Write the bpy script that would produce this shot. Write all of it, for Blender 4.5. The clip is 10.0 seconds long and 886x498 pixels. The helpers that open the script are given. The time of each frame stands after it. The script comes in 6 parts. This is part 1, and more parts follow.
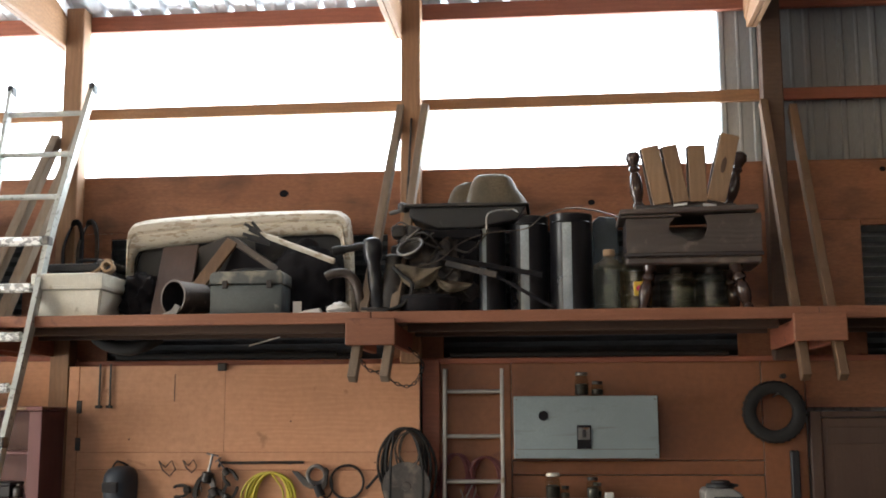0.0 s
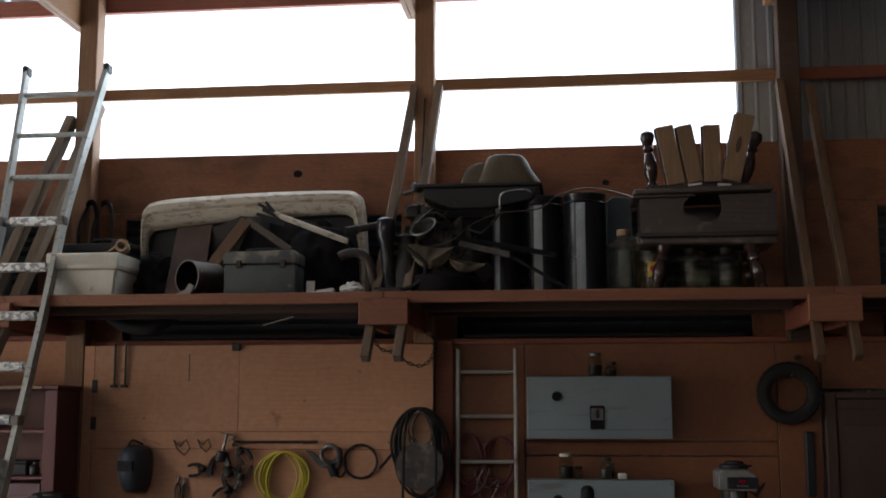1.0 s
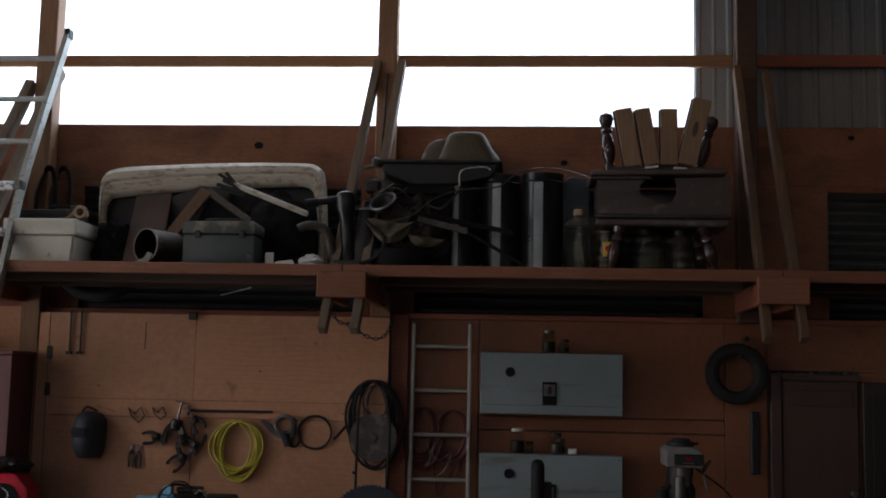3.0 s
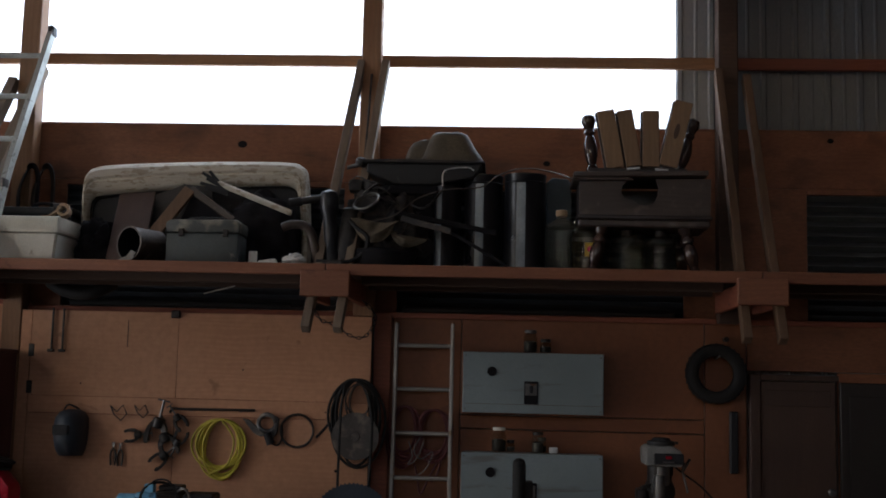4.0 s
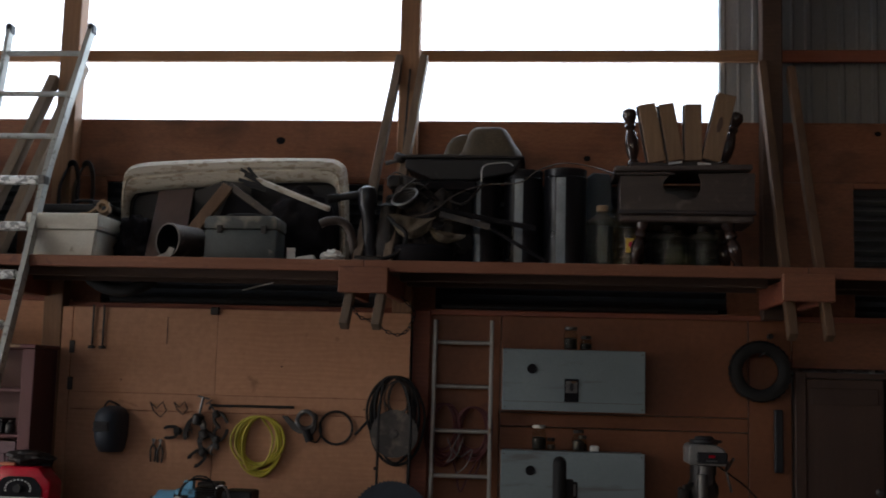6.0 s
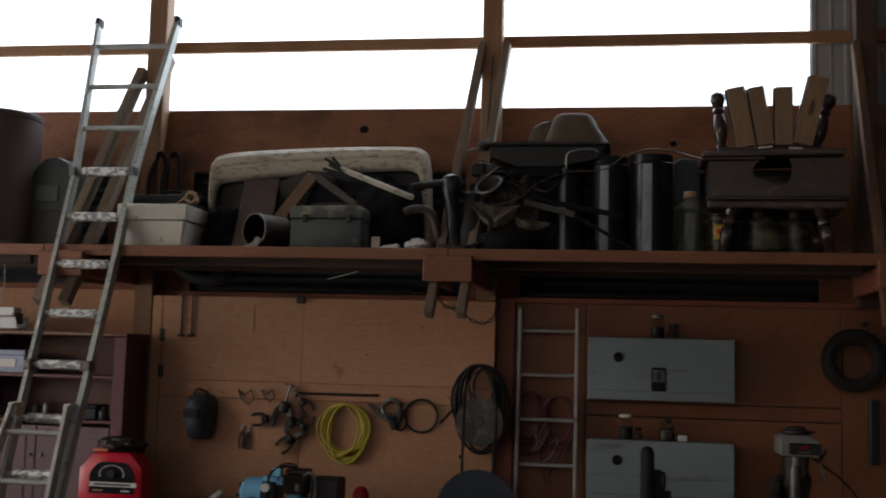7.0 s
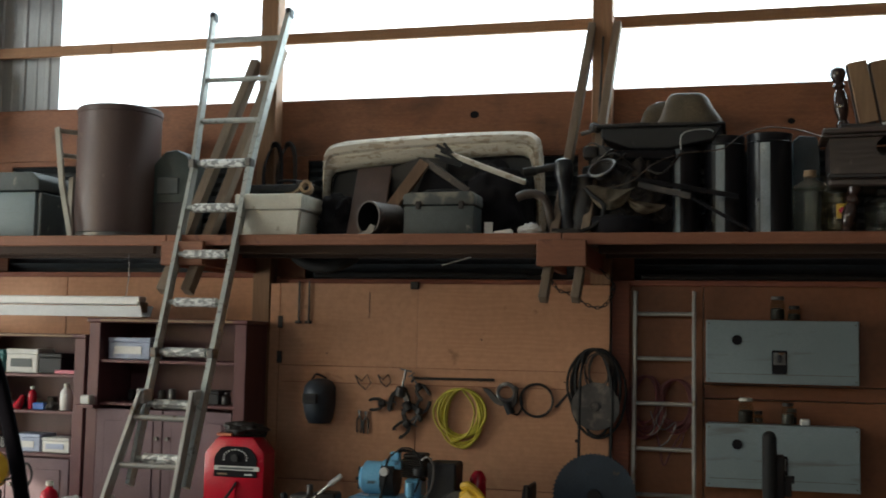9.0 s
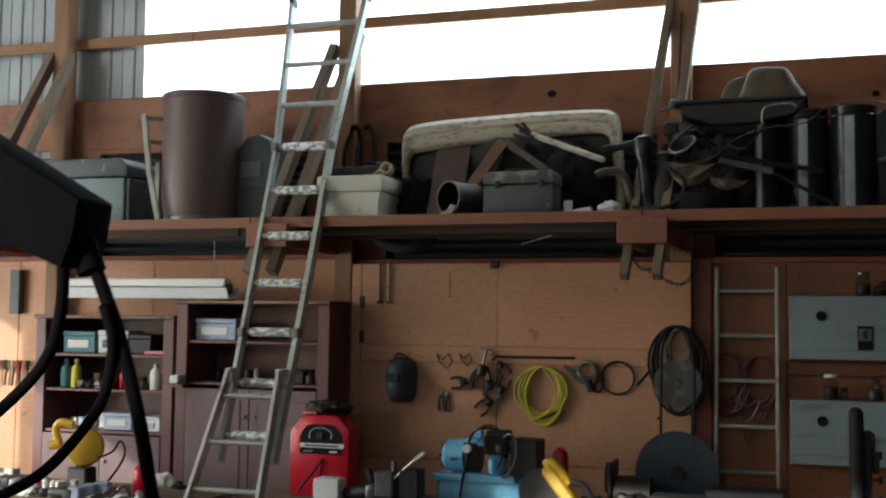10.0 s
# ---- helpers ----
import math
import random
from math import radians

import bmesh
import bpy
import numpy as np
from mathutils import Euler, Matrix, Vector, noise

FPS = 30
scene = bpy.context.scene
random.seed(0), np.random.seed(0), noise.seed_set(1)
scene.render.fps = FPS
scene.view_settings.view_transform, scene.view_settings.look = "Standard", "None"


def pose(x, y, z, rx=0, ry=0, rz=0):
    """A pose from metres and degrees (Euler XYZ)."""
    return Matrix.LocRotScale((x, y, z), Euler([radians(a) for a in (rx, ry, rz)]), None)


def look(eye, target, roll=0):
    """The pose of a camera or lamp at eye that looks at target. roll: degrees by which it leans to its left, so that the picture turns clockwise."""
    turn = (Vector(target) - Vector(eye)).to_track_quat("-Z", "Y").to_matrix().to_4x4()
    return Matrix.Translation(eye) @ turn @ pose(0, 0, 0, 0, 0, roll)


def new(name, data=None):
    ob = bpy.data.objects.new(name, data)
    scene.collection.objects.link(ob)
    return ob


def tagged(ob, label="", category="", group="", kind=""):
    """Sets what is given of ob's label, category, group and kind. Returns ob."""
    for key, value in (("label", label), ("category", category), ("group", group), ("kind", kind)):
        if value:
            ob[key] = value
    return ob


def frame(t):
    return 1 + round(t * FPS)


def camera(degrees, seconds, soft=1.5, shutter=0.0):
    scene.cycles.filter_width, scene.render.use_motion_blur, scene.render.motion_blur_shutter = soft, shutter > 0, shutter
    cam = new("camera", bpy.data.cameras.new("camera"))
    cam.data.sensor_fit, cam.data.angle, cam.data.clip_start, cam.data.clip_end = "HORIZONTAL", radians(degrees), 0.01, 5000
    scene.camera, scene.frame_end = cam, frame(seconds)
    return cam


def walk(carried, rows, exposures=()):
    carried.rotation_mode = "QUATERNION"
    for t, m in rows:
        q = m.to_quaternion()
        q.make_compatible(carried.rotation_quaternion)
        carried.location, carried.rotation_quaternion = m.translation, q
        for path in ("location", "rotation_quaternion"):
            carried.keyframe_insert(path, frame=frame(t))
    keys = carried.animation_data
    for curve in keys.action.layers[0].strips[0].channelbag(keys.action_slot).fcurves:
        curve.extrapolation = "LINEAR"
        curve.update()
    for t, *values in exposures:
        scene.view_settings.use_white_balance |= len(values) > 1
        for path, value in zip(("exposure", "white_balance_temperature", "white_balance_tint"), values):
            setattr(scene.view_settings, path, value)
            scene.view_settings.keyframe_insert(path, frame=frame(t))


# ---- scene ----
cam = camera(42.5, 10.0, soft=1.8, shutter=0.5)
PATH = [
    (0, (0.923, -7.955, 1.965), (0.731, -5.987, 2.267), -0.2),
    (0.5, (0.944, -7.934, 1.95), (0.729, -5.967, 2.243), -0.1),
    (1, (0.953, -7.939, 1.934), (0.729, -5.971, 2.21), -0.0),
    (1.5, (0.971, -7.941, 1.922), (0.747, -5.971, 2.182), 0.1),
    (2, (0.983, -7.956, 1.922), (0.775, -5.982, 2.165), 0.3),
    (2.5, (0.956, -7.986, 1.915), (0.781, -6.007, 2.153), 0.8),
    (4, (0.93, -8.056, 1.913), (0.817, -6.073, 2.149), 1.4),
    (4.5, (0.917, -8.06, 1.911), (0.81, -6.077, 2.146), 1.3),
    (5, (0.9, -8.062, 1.906), (0.794, -6.078, 2.142), 1.3),
    (6.5, (0.944, -7.963, 1.923), (0.691, -5.991, 2.141), 1.6),
    (7, (0.905, -7.962, 1.935), (0.582, -5.998, 2.135), 1.6),
    (7.5, (0.87, -7.968, 1.944), (0.485, -6.014, 2.124), 1.7),
    (8, (0.868, -7.977, 1.952), (0.437, -6.031, 2.115), 1.7),
    (8.5, (0.87, -7.97, 1.967), (0.41, -6.03, 2.125), 1.4),
    (9, (0.866, -7.978, 1.97), (0.36, -6.05, 2.13), 1.1),
    (9.5, (0.857, -8.009, 1.965), (0.289, -6.098, 2.125), 1.0),
    (9.7, (0.849, -8.023, 1.955), (0.257, -6.119, 2.112), 0.9),
    (10, (0.833, -8.047, 1.93), (0.205, -6.152, 2.061), 0.7),
]
EXPOSURES = [
    (0, 1.25, 6500, 10), (0.5, 0.52, 6450, 12), (1, -0.28, 6200, 13), (1.5, -0.62, 6100, 14), (2, -0.64, 6100, 14), (2.5, -0.65, 6000, 14),
    (4, -0.58, 5950, 14), (5, -0.58, 5900, 14), (6.5, -0.55, 6200, 13), (7, -0.58, 6300, 12), (7.5, -0.5, 6400, 10), (8, -0.35, 6500, 6),
    (8.5, -0.07, 6400, 3), (9, 0.04, 6250, 2), (9.5, 0.05, 6100, 1), (10, 0.08, 5950, 1),
]
walk(cam, [(t, look(eye, target, roll)) for t, eye, target, roll in PATH], EXPOSURES)

# ---- world and light ----
SUN_WAY = Vector((0.45, 0.75, -0.26)).normalized()
world = bpy.data.worlds.new("world")
scene.world = world
world.use_nodes = True
wn = world.node_tree.nodes
sky = wn.new("ShaderNodeTexSky")
sky.sky_type, sky.sun_disc = "NISHITA", False
sky.sun_elevation = math.asin(-SUN_WAY.z)
sky.sun_rotation = math.atan2(-SUN_WAY.x, -SUN_WAY.y)
world.node_tree.links.new(sky.outputs[0], wn["Background"].inputs[0])
wn["Background"].inputs[1].default_value = 0.15
sun = new("sun", bpy.data.lights.new("sun", "SUN"))
sun.data.energy, sun.data.angle, sun.data.color = 5.0, radians(0.5), (1.0, 0.9, 0.76)
sun.matrix_world = look((0, 0, 9), tuple(Vector((0, 0, 9)) + SUN_WAY))


def window_light(name, centre, target, width, height, watts, colour):
    lamp = new(name, bpy.data.lights.new(name, "AREA"))
    lamp.data.shape, lamp.data.size, lamp.data.size_y = "RECTANGLE", width, height
    lamp.data.energy, lamp.data.color = watts, colour
    lamp.matrix_world = look(centre, target)
    return lamp


# daylight in the strip window, in the two big doors and the gable window of the left end wall, and in the strip window behind
window_light("strip_window_light", (-1.19, 0.3, 4.31), (-1.19, -3, 4.0), 6.9, 1.25, 165, (0.86, 0.94, 1.0))
window_light("door_light", (-8.9, -3.78, 1.5), (-4, -3.78, 1.5), 3.9, 2.8, 255, (1.0, 0.98, 0.95))
window_light("gable_window_light", (-8.9, -4.6, 5.25), (-1, -0.1, 1.3), 2.7, 1.25, 225, (1.0, 0.97, 0.92))
window_light("rear_door_light", (-8.9, -8.7, 1.9), (-4, -8.0, 1.9), 3.9, 3.6, 18, (0.98, 0.99, 1.0))
window_light("rear_window_light", (-2.6, -12.3, 4.45), (-2.4, -6, 2.6), 10.9, 1.05, 34, (0.82, 0.92, 1.0))


# ---- mesh helpers ----
PLACE = {}


def finish(name, bm, material, smooth=False):
    me = bpy.data.meshes.new(name)
    bmesh.ops.recalc_face_normals(bm, faces=bm.faces)
    bm.to_mesh(me)
    bm.free()
    me.materials.append(material)
    if smooth:
        me.polygons.foreach_set("use_smooth", [True] * len(me.polygons))
        me.set_sharp_from_angle(angle=radians(38))
    return new(name, me)


def part(name, bm, material, parent, label="", smooth=False):
    ob = finish(name, bm, material, smooth)
    ob.parent = parent
    ob.matrix_parent_inverse = Matrix.Translation(PLACE.get(parent.name, Vector())).inverted()
    return tagged(ob, label)


def whole(name, bm, material, label, category, group="", kind="", smooth=False):
    return tagged(finish(name, bm, material, smooth), label, category, group, kind)


def thing(name, at, label, category, group="", kind=""):
    ob = new(name)
    ob.empty_display_size = 0.05
    ob.location = at
    PLACE[ob.name] = Vector(at)
    return tagged(ob, label, category, group, kind)


def merged(bm, other, m=None):
    if m is not None:
        bmesh.ops.transform(other, matrix=m, verts=other.verts)
    me = bpy.data.meshes.new("t")
    other.to_mesh(me)
    other.free()
    bm.from_mesh(me)
    bpy.data.meshes.remove(me)
    return bm


def box(x0, x1, y0, y1, z0, z1, bevel=0.0, bm=None, m=None, seg=1):
    """A box between two corners, its edges rounded off, added to bm."""
    b = bmesh.new()
    bmesh.ops.create_cube(b, size=1)
    bmesh.ops.transform(b, matrix=Matrix.Translation(((x0 + x1) / 2, (y0 + y1) / 2, (z0 + z1) / 2)) @ Matrix.Diagonal((x1 - x0, y1 - y0, z1 - z0, 1)), verts=b.verts)
    if bevel:
        bmesh.ops.bevel(b, geom=b.edges[:], offset=bevel, segments=seg, affect="EDGES", profile=0.5)
    return merged(bm if bm is not None else bmesh.new(), b, m)


def beam(p, q, w, h, bevel=0.004, bm=None, up=(0, 0, 1)):
    """A straight timber from p to q, w wide and h deep."""
    p, q = Vector(p), Vector(q)
    d = (q - p).normalized()
    side = d.cross(Vector(up)).normalized()
    top = side.cross(d)
    m = Matrix((side, d, top)).transposed().to_4x4()
    m.translation = (p + q) / 2
    n = (q - p).length
    return box(-w / 2, w / 2, -n / 2, n / 2, -h / 2, h / 2, bevel, bm, m)


def rod(p, q, r, r2=None, n=12, bm=None):
    p, q = Vector(p), Vector(q)
    b = bmesh.new()
    bmesh.ops.create_cone(b, cap_ends=True, segments=n, radius1=r, radius2=r if r2 is None else r2, depth=(q - p).length)
    m = (q - p).to_track_quat("Z", "Y").to_matrix().to_4x4()
    m.translation = (p + q) / 2
    return merged(bm if bm is not None else bmesh.new(), b, m)


def turned(profile, at=(0, 0, 0), n=20, bm=None, m=None, hollow=False):
    """A turned body from (radius, height) pairs, round the z axis."""
    bm = bm if bm is not None else bmesh.new()
    m = m if m is not None else Matrix.Translation(at)
    rings = []
    for r, z in profile:
        rings.append([bm.verts.new(m @ Vector((r * math.cos(2 * math.pi * k / n), r * math.sin(2 * math.pi * k / n), z))) for k in range(n)])
    for a, b in zip(rings, rings[1:]):
        for k in range(n):
            bm.faces.new((a[k], a[(k + 1) % n], b[(k + 1) % n], b[k]))
    if not hollow:
        for ring in (rings[0], rings[-1]):
            bm.faces.new(ring)
    return bm


def tube(points, r, n=8, closed=False, bm=None):
    """A round tube along a line of points."""
    bm = bm if bm is not None else bmesh.new()
    pts = [Vector(p) for p in points]
    rings, normal = [], None
    for i, p in enumerate(pts):
        a = pts[i - 1] if i or closed else p
        b = pts[(i + 1) % len(pts)] if i + 1 < len(pts) or closed else p
        d = (b - a).normalized()
        if normal is None:
            normal = d.orthogonal().normalized()
        normal = (normal - d * normal.dot(d)).normalized()
        side = d.cross(normal)
        rings.append([bm.verts.new(p + r * (math.cos(2 * math.pi * k / n) * normal + math.sin(2 * math.pi * k / n) * side)) for k in range(n)])
    pairs = list(zip(rings, rings[1:])) + ([(rings[-1], rings[0])] if closed else [])
    for a, b in pairs:
        for k in range(n):
            bm.faces.new((a[k], a[(k + 1) % n], b[(k + 1) % n], b[k]))
    if not closed:
        bm.faces.new(rings[0])
        bm.faces.new(rings[-1])
    return bm


def curve(points, steps=6, closed=False):
    """A smooth line through the points."""
    pts = [Vector(p) for p in points]
    n = len(pts)
    out = []
    for i in range(n if closed else n - 1):
        p0, p1, p2, p3 = (pts[(i + k) % n] if closed else pts[min(max(i + k, 0), n - 1)] for k in (-1, 0, 1, 2))
        for s in range(steps):
            t = s / steps
            out.append(0.5 * (2 * p1 + (p2 - p0) * t + (2 * p0 - 5 * p1 + 4 * p2 - p3) * t * t + (3 * p1 - p0 - 3 * p2 + p3) * t ** 3))
    if not closed:
        out.append(pts[-1])
    return out


def ribbon(points, w, t, across, bm=None):
    """A flat strip, w wide along across and t thick, swept along a line of points."""
    bm = bm if bm is not None else bmesh.new()
    pts, across = [Vector(p) for p in points], Vector(across).normalized()
    rings = []
    for i, p in enumerate(pts):
        d = (pts[min(i + 1, len(pts) - 1)] - pts[max(i - 1, 0)]).normalized()
        side = (across - d * across.dot(d)).normalized()
        up = d.cross(side)
        rings.append([bm.verts.new(p + side * a * w / 2 + up * b * t / 2) for a, b in ((-1, -1), (1, -1), (1, 1), (-1, 1))])
    for a, b in zip(rings, rings[1:]):
        for k in range(4):
            bm.faces.new((a[k], a[(k + 1) % 4], b[(k + 1) % 4], b[k]))
    bm.faces.new(rings[0])
    bm.faces.new(rings[-1])
    return bm


def slab(outline, y0, y1, bevel=0.0, bm=None, seg=2):
    """A flat piece standing in the wall's plane: an outline of (x, z), between two depths."""
    b = bmesh.new()
    face = b.faces.new([b.verts.new((x, y0, z)) for x, z in outline])
    made = bmesh.ops.extrude_face_region(b, geom=[face])
    bmesh.ops.translate(b, vec=(0, y1 - y0, 0), verts=[v for v in made["geom"] if isinstance(v, bmesh.types.BMVert)])
    bmesh.ops.recalc_face_normals(b, faces=b.faces)
    if bevel:
        bmesh.ops.bevel(b, geom=b.edges[:], offset=bevel, segments=seg, affect="EDGES", profile=0.5)
    return merged(bm if bm is not None else bmesh.new(), b)


def ring_slab(outer, inner, y0, y1, bm=None):
    """A flat frame between two outlines with as many points."""
    bm = bm if bm is not None else bmesh.new()
    n = len(outer)
    rows = [[bm.verts.new((x, y, z)) for x, z in line] for line, y in ((outer, y0), (outer, y1), (inner, y1), (inner, y0))]
    for a, b in zip(rows, rows[1:] + rows[:1]):
        for k in range(n):
            bm.faces.new((a[k], a[(k + 1) % n], b[(k + 1) % n], b[k]))
    return bm


def ribbed(x0, x1, z0, z1, y, pitch=0.229, rise=0.02, bm=None, top=None):
    """Ribbed sheet metal standing upright; top gives another depth for its upper edge."""
    bm = bm if bm is not None else bmesh.new()
    line, x = [], x0
    while x < x1 - 1e-6:
        for dx, dy in ((0, 0), (0.012, -rise), (0.04, -rise), (0.052, 0), (0.13, 0), (0.136, -0.005), (0.15, -0.005), (0.156, 0)):
            if x + dx <= x1:
                line.append((x + dx, dy))
        x += pitch
    line.append((x1, 0))
    low = [bm.verts.new((x, y + d, z0)) for x, d in line]
    high = [bm.verts.new((x, (y if top is None else top) + (d if top is None else 0), z1 + (0 if top is None else d))) for x, d in line]
    if top is not None:
        for v, (x, d) in zip(low, line):
            v.co = (x, y, z0 + d)
    for k in range(len(line) - 1):
        bm.faces.new((low[k], low[k + 1], high[k + 1], high[k]))
    return bm


# ---- materials ----
def material(name, c1, c2=None, rough=0.6, metal=0.0, scale=6.0, stretch=(1, 1, 1), fine=90.0, bump=0.15, vary=0.12, wear=None, wear_at=0.62, wear_scale=9.0, wear_stretch=(1, 1, 1), wear_soft=0.03, grain=0.0, grain_axis=0, spec=0.4, distort=0.4):
    m = bpy.data.materials.new(name)
    m.use_nodes = True
    nt = m.node_tree
    n, link = nt.nodes, nt.links.new
    bsdf = n["Principled BSDF"]
    bsdf.inputs["Metallic"].default_value = metal
    bsdf.inputs["Specular IOR Level"].default_value = spec
    co = n.new("ShaderNodeTexCoord")
    mp = n.new("ShaderNodeMapping")
    mp.inputs["Scale"].default_value = stretch
    link(co.outputs["Object"], mp.inputs["Vector"])

    def noise_at(s, detail, src, d=0.0):
        t = n.new("ShaderNodeTexNoise")
        t.inputs["Scale"].default_value, t.inputs["Detail"].default_value, t.inputs["Distortion"].default_value = s, detail, d
        link(src, t.inputs["Vector"])
        return t.outputs["Fac"]

    def spread(src, lo, hi):
        r = n.new("ShaderNodeMapRange")
        r.inputs["From Min"].default_value, r.inputs["From Max"].default_value = lo, hi
        link(src, r.inputs["Value"])
        return r.outputs["Result"]

    def mix(fac, a, b, kind="MIX"):
        x = n.new("ShaderNodeMix")
        x.data_type, x.blend_type = "RGBA", kind
        for src, slot in ((fac, 0), (a, 6), (b, 7)):
            if isinstance(src, (int, float)):
                x.inputs[slot].default_value = src
            elif isinstance(src, tuple):
                x.inputs[slot].default_value = (*src, 1)
            else:
                link(src, x.inputs[slot])
        return x.outputs[2]

    big = noise_at(scale, 5, mp.outputs[0], distort)
    small = noise_at(fine, 3, mp.outputs[0])
    c2 = c2 or tuple(v * 0.7 for v in c1)
    col = mix(spread(big, 0.3, 0.7), c1, c2)
    height = small
    if grain:
        w = n.new("ShaderNodeTexWave")
        w.wave_type, w.bands_direction = "BANDS", "Z" if grain_axis == 0 else "X"
        w.inputs["Scale"].default_value, w.inputs["Distortion"].default_value = 9.0, 9.0
        w.inputs["Detail"].default_value, w.inputs["Detail Scale"].default_value = 3.0, 0.9
        gm = n.new("ShaderNodeMapping")
        gm.inputs["Scale"].default_value = (0.22, 1.0, 1.0) if grain_axis == 0 else (1.0, 1.0, 0.22)
        link(co.outputs["Object"], gm.inputs["Vector"])
        link(gm.outputs[0], w.inputs["Vector"])
        col = mix(spread(w.outputs["Fac"], 0.2, 1.5), col, tuple(v * (1 - grain) for v in c1))
        height = w.outputs["Fac"]
    col = mix(spread(small, 0.3, 0.9), col, tuple(v * (1 - vary) for v in c2))
    if wear:
        wm = n.new("ShaderNodeMapping")
        wm.inputs["Scale"].default_value = wear_stretch
        link(co.outputs["Object"], wm.inputs["Vector"])
        spot = spread(noise_at(wear_scale, 8, wm.outputs[0], 0.3), wear_at - wear_soft, wear_at + wear_soft)
        col = mix(spot, col, wear)
    info = n.new("ShaderNodeObjectInfo")
    hsv = n.new("ShaderNodeHueSaturation")
    shade = n.new("ShaderNodeMapRange")
    shade.inputs["To Min"].default_value, shade.inputs["To Max"].default_value = 0.9, 1.1
    link(info.outputs["Random"], shade.inputs["Value"])
    link(shade.outputs[0], hsv.inputs["Value"])
    link(col, hsv.inputs["Color"])
    link(hsv.outputs[0], bsdf.inputs["Base Color"])
    rr = n.new("ShaderNodeMapRange")
    rr.inputs["To Min"].default_value, rr.inputs["To Max"].default_value = max(0.03, rough - 0.1), min(1.0, rough + 0.12)
    link(big, rr.inputs["Value"])
    link(rr.outputs[0], bsdf.inputs["Roughness"])
    if bump:
        b = n.new("ShaderNodeBump")
        b.inputs["Strength"].default_value, b.inputs["Distance"].default_value = bump, 0.004
        link(height, b.inputs["Height"])
        link(b.outputs[0], bsdf.inputs["Normal"])
    return m


def glass(name, tint, clear=0.8, rough=0.06, film=0.12):
    m = bpy.data.materials.new(name)
    m.use_nodes = True
    n, link = m.node_tree.nodes, m.node_tree.links.new
    bsdf = n["Principled BSDF"]
    bsdf.inputs["Base Color"].default_value = (*(film * v for v in tint), 1)
    bsdf.inputs["Roughness"].default_value = rough
    see = n.new("ShaderNodeBsdfTransparent")
    see.inputs[0].default_value = (*tint, 1)
    co, dust = n.new("ShaderNodeTexCoord"), n.new("ShaderNodeTexNoise")
    dust.inputs["Scale"].default_value = 14
    link(co.outputs["Object"], dust.inputs["Vector"])
    r = n.new("ShaderNodeMapRange")
    r.inputs["To Min"].default_value, r.inputs["To Max"].default_value = clear - 0.1, clear + 0.1
    link(dust.outputs["Fac"], r.inputs["Value"])
    mx = n.new("ShaderNodeMixShader")
    link(r.outputs[0], mx.inputs[0])
    link(bsdf.outputs[0], mx.inputs[1])
    link(see.outputs[0], mx.inputs[2])
    link(mx.outputs[0], n["Material Output"].inputs["Surface"])
    return m


PLY = material("orange_plywood", (0.56, 0.288, 0.158), (0.45, 0.222, 0.118), 0.55, scale=1.6, fine=25, bump=0, vary=0.1, grain=0.03, wear=(0.30, 0.14, 0.07), wear_at=0.70, wear_scale=5)
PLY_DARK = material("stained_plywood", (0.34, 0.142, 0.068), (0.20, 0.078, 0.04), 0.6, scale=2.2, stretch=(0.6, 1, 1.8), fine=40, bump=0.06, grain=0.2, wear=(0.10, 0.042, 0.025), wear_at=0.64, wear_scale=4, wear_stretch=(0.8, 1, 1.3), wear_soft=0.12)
LUMBER = material("fir_lumber", (0.36, 0.20, 0.10), (0.27, 0.135, 0.065), 0.65, scale=3, fine=60, bump=0.15, grain=0.3, wear=(0.14, 0.06, 0.03), wear_at=0.75)
LUMBER_UP = material("fir_post", (0.32, 0.18, 0.095), (0.24, 0.125, 0.065), 0.65, scale=3, stretch=(3, 3, 0.4), fine=50, bump=0.15, grain=0.3, grain_axis=2, wear=(0.14, 0.06, 0.03), wear_at=0.76)
REDWOOD = material("red_stained_lumber", (0.30, 0.095, 0.05), (0.22, 0.07, 0.04), 0.6, scale=3, stretch=(0.5, 1, 2), fine=60, bump=0.12, grain=0.3, wear=(0.10, 0.04, 0.03), wear_at=0.72)
GREYWOOD = material("weathered_lumber", (0.23, 0.175, 0.125), (0.16, 0.115, 0.08), 0.75, scale=4, stretch=(4, 4, 0.5), fine=60, bump=0.2, grain=0.3, grain_axis=2)
SIDING = material("grey_steel_siding", (0.38, 0.40, 0.41), (0.30, 0.32, 0.33), 0.5, metal=0.1, scale=1.5, stretch=(2, 2, 0.3), bump=0.03)
ROOF = material("galvanised_roof", (0.74, 0.77, 0.79), (0.62, 0.65, 0.68), 0.4, metal=0.35, scale=5, stretch=(2, 0.4, 1), bump=0.05)
# louvre steel darkened in its colour for the shade behind the shelf
LOUVER_SHADED = material("shaded_grey_louver", (0.075, 0.085, 0.095), (0.05, 0.056, 0.062), 0.6, metal=0.1, scale=5, bump=0.05)
ALU = material("aluminium", (0.66, 0.67, 0.68), (0.5, 0.5, 0.5), 0.38, metal=0.85, scale=9, bump=0.1, wear=(0.78, 0.77, 0.74), wear_at=0.6)
PAINTED_ALU = material("pale_oxidised_aluminium", (0.46, 0.475, 0.44), (0.33, 0.34, 0.315), 0.5, metal=0.35, scale=11, stretch=(1, 1, 0.4), bump=0.12, wear=(0.2, 0.195, 0.175), wear_at=0.63, wear_scale=30, wear_soft=0.03)
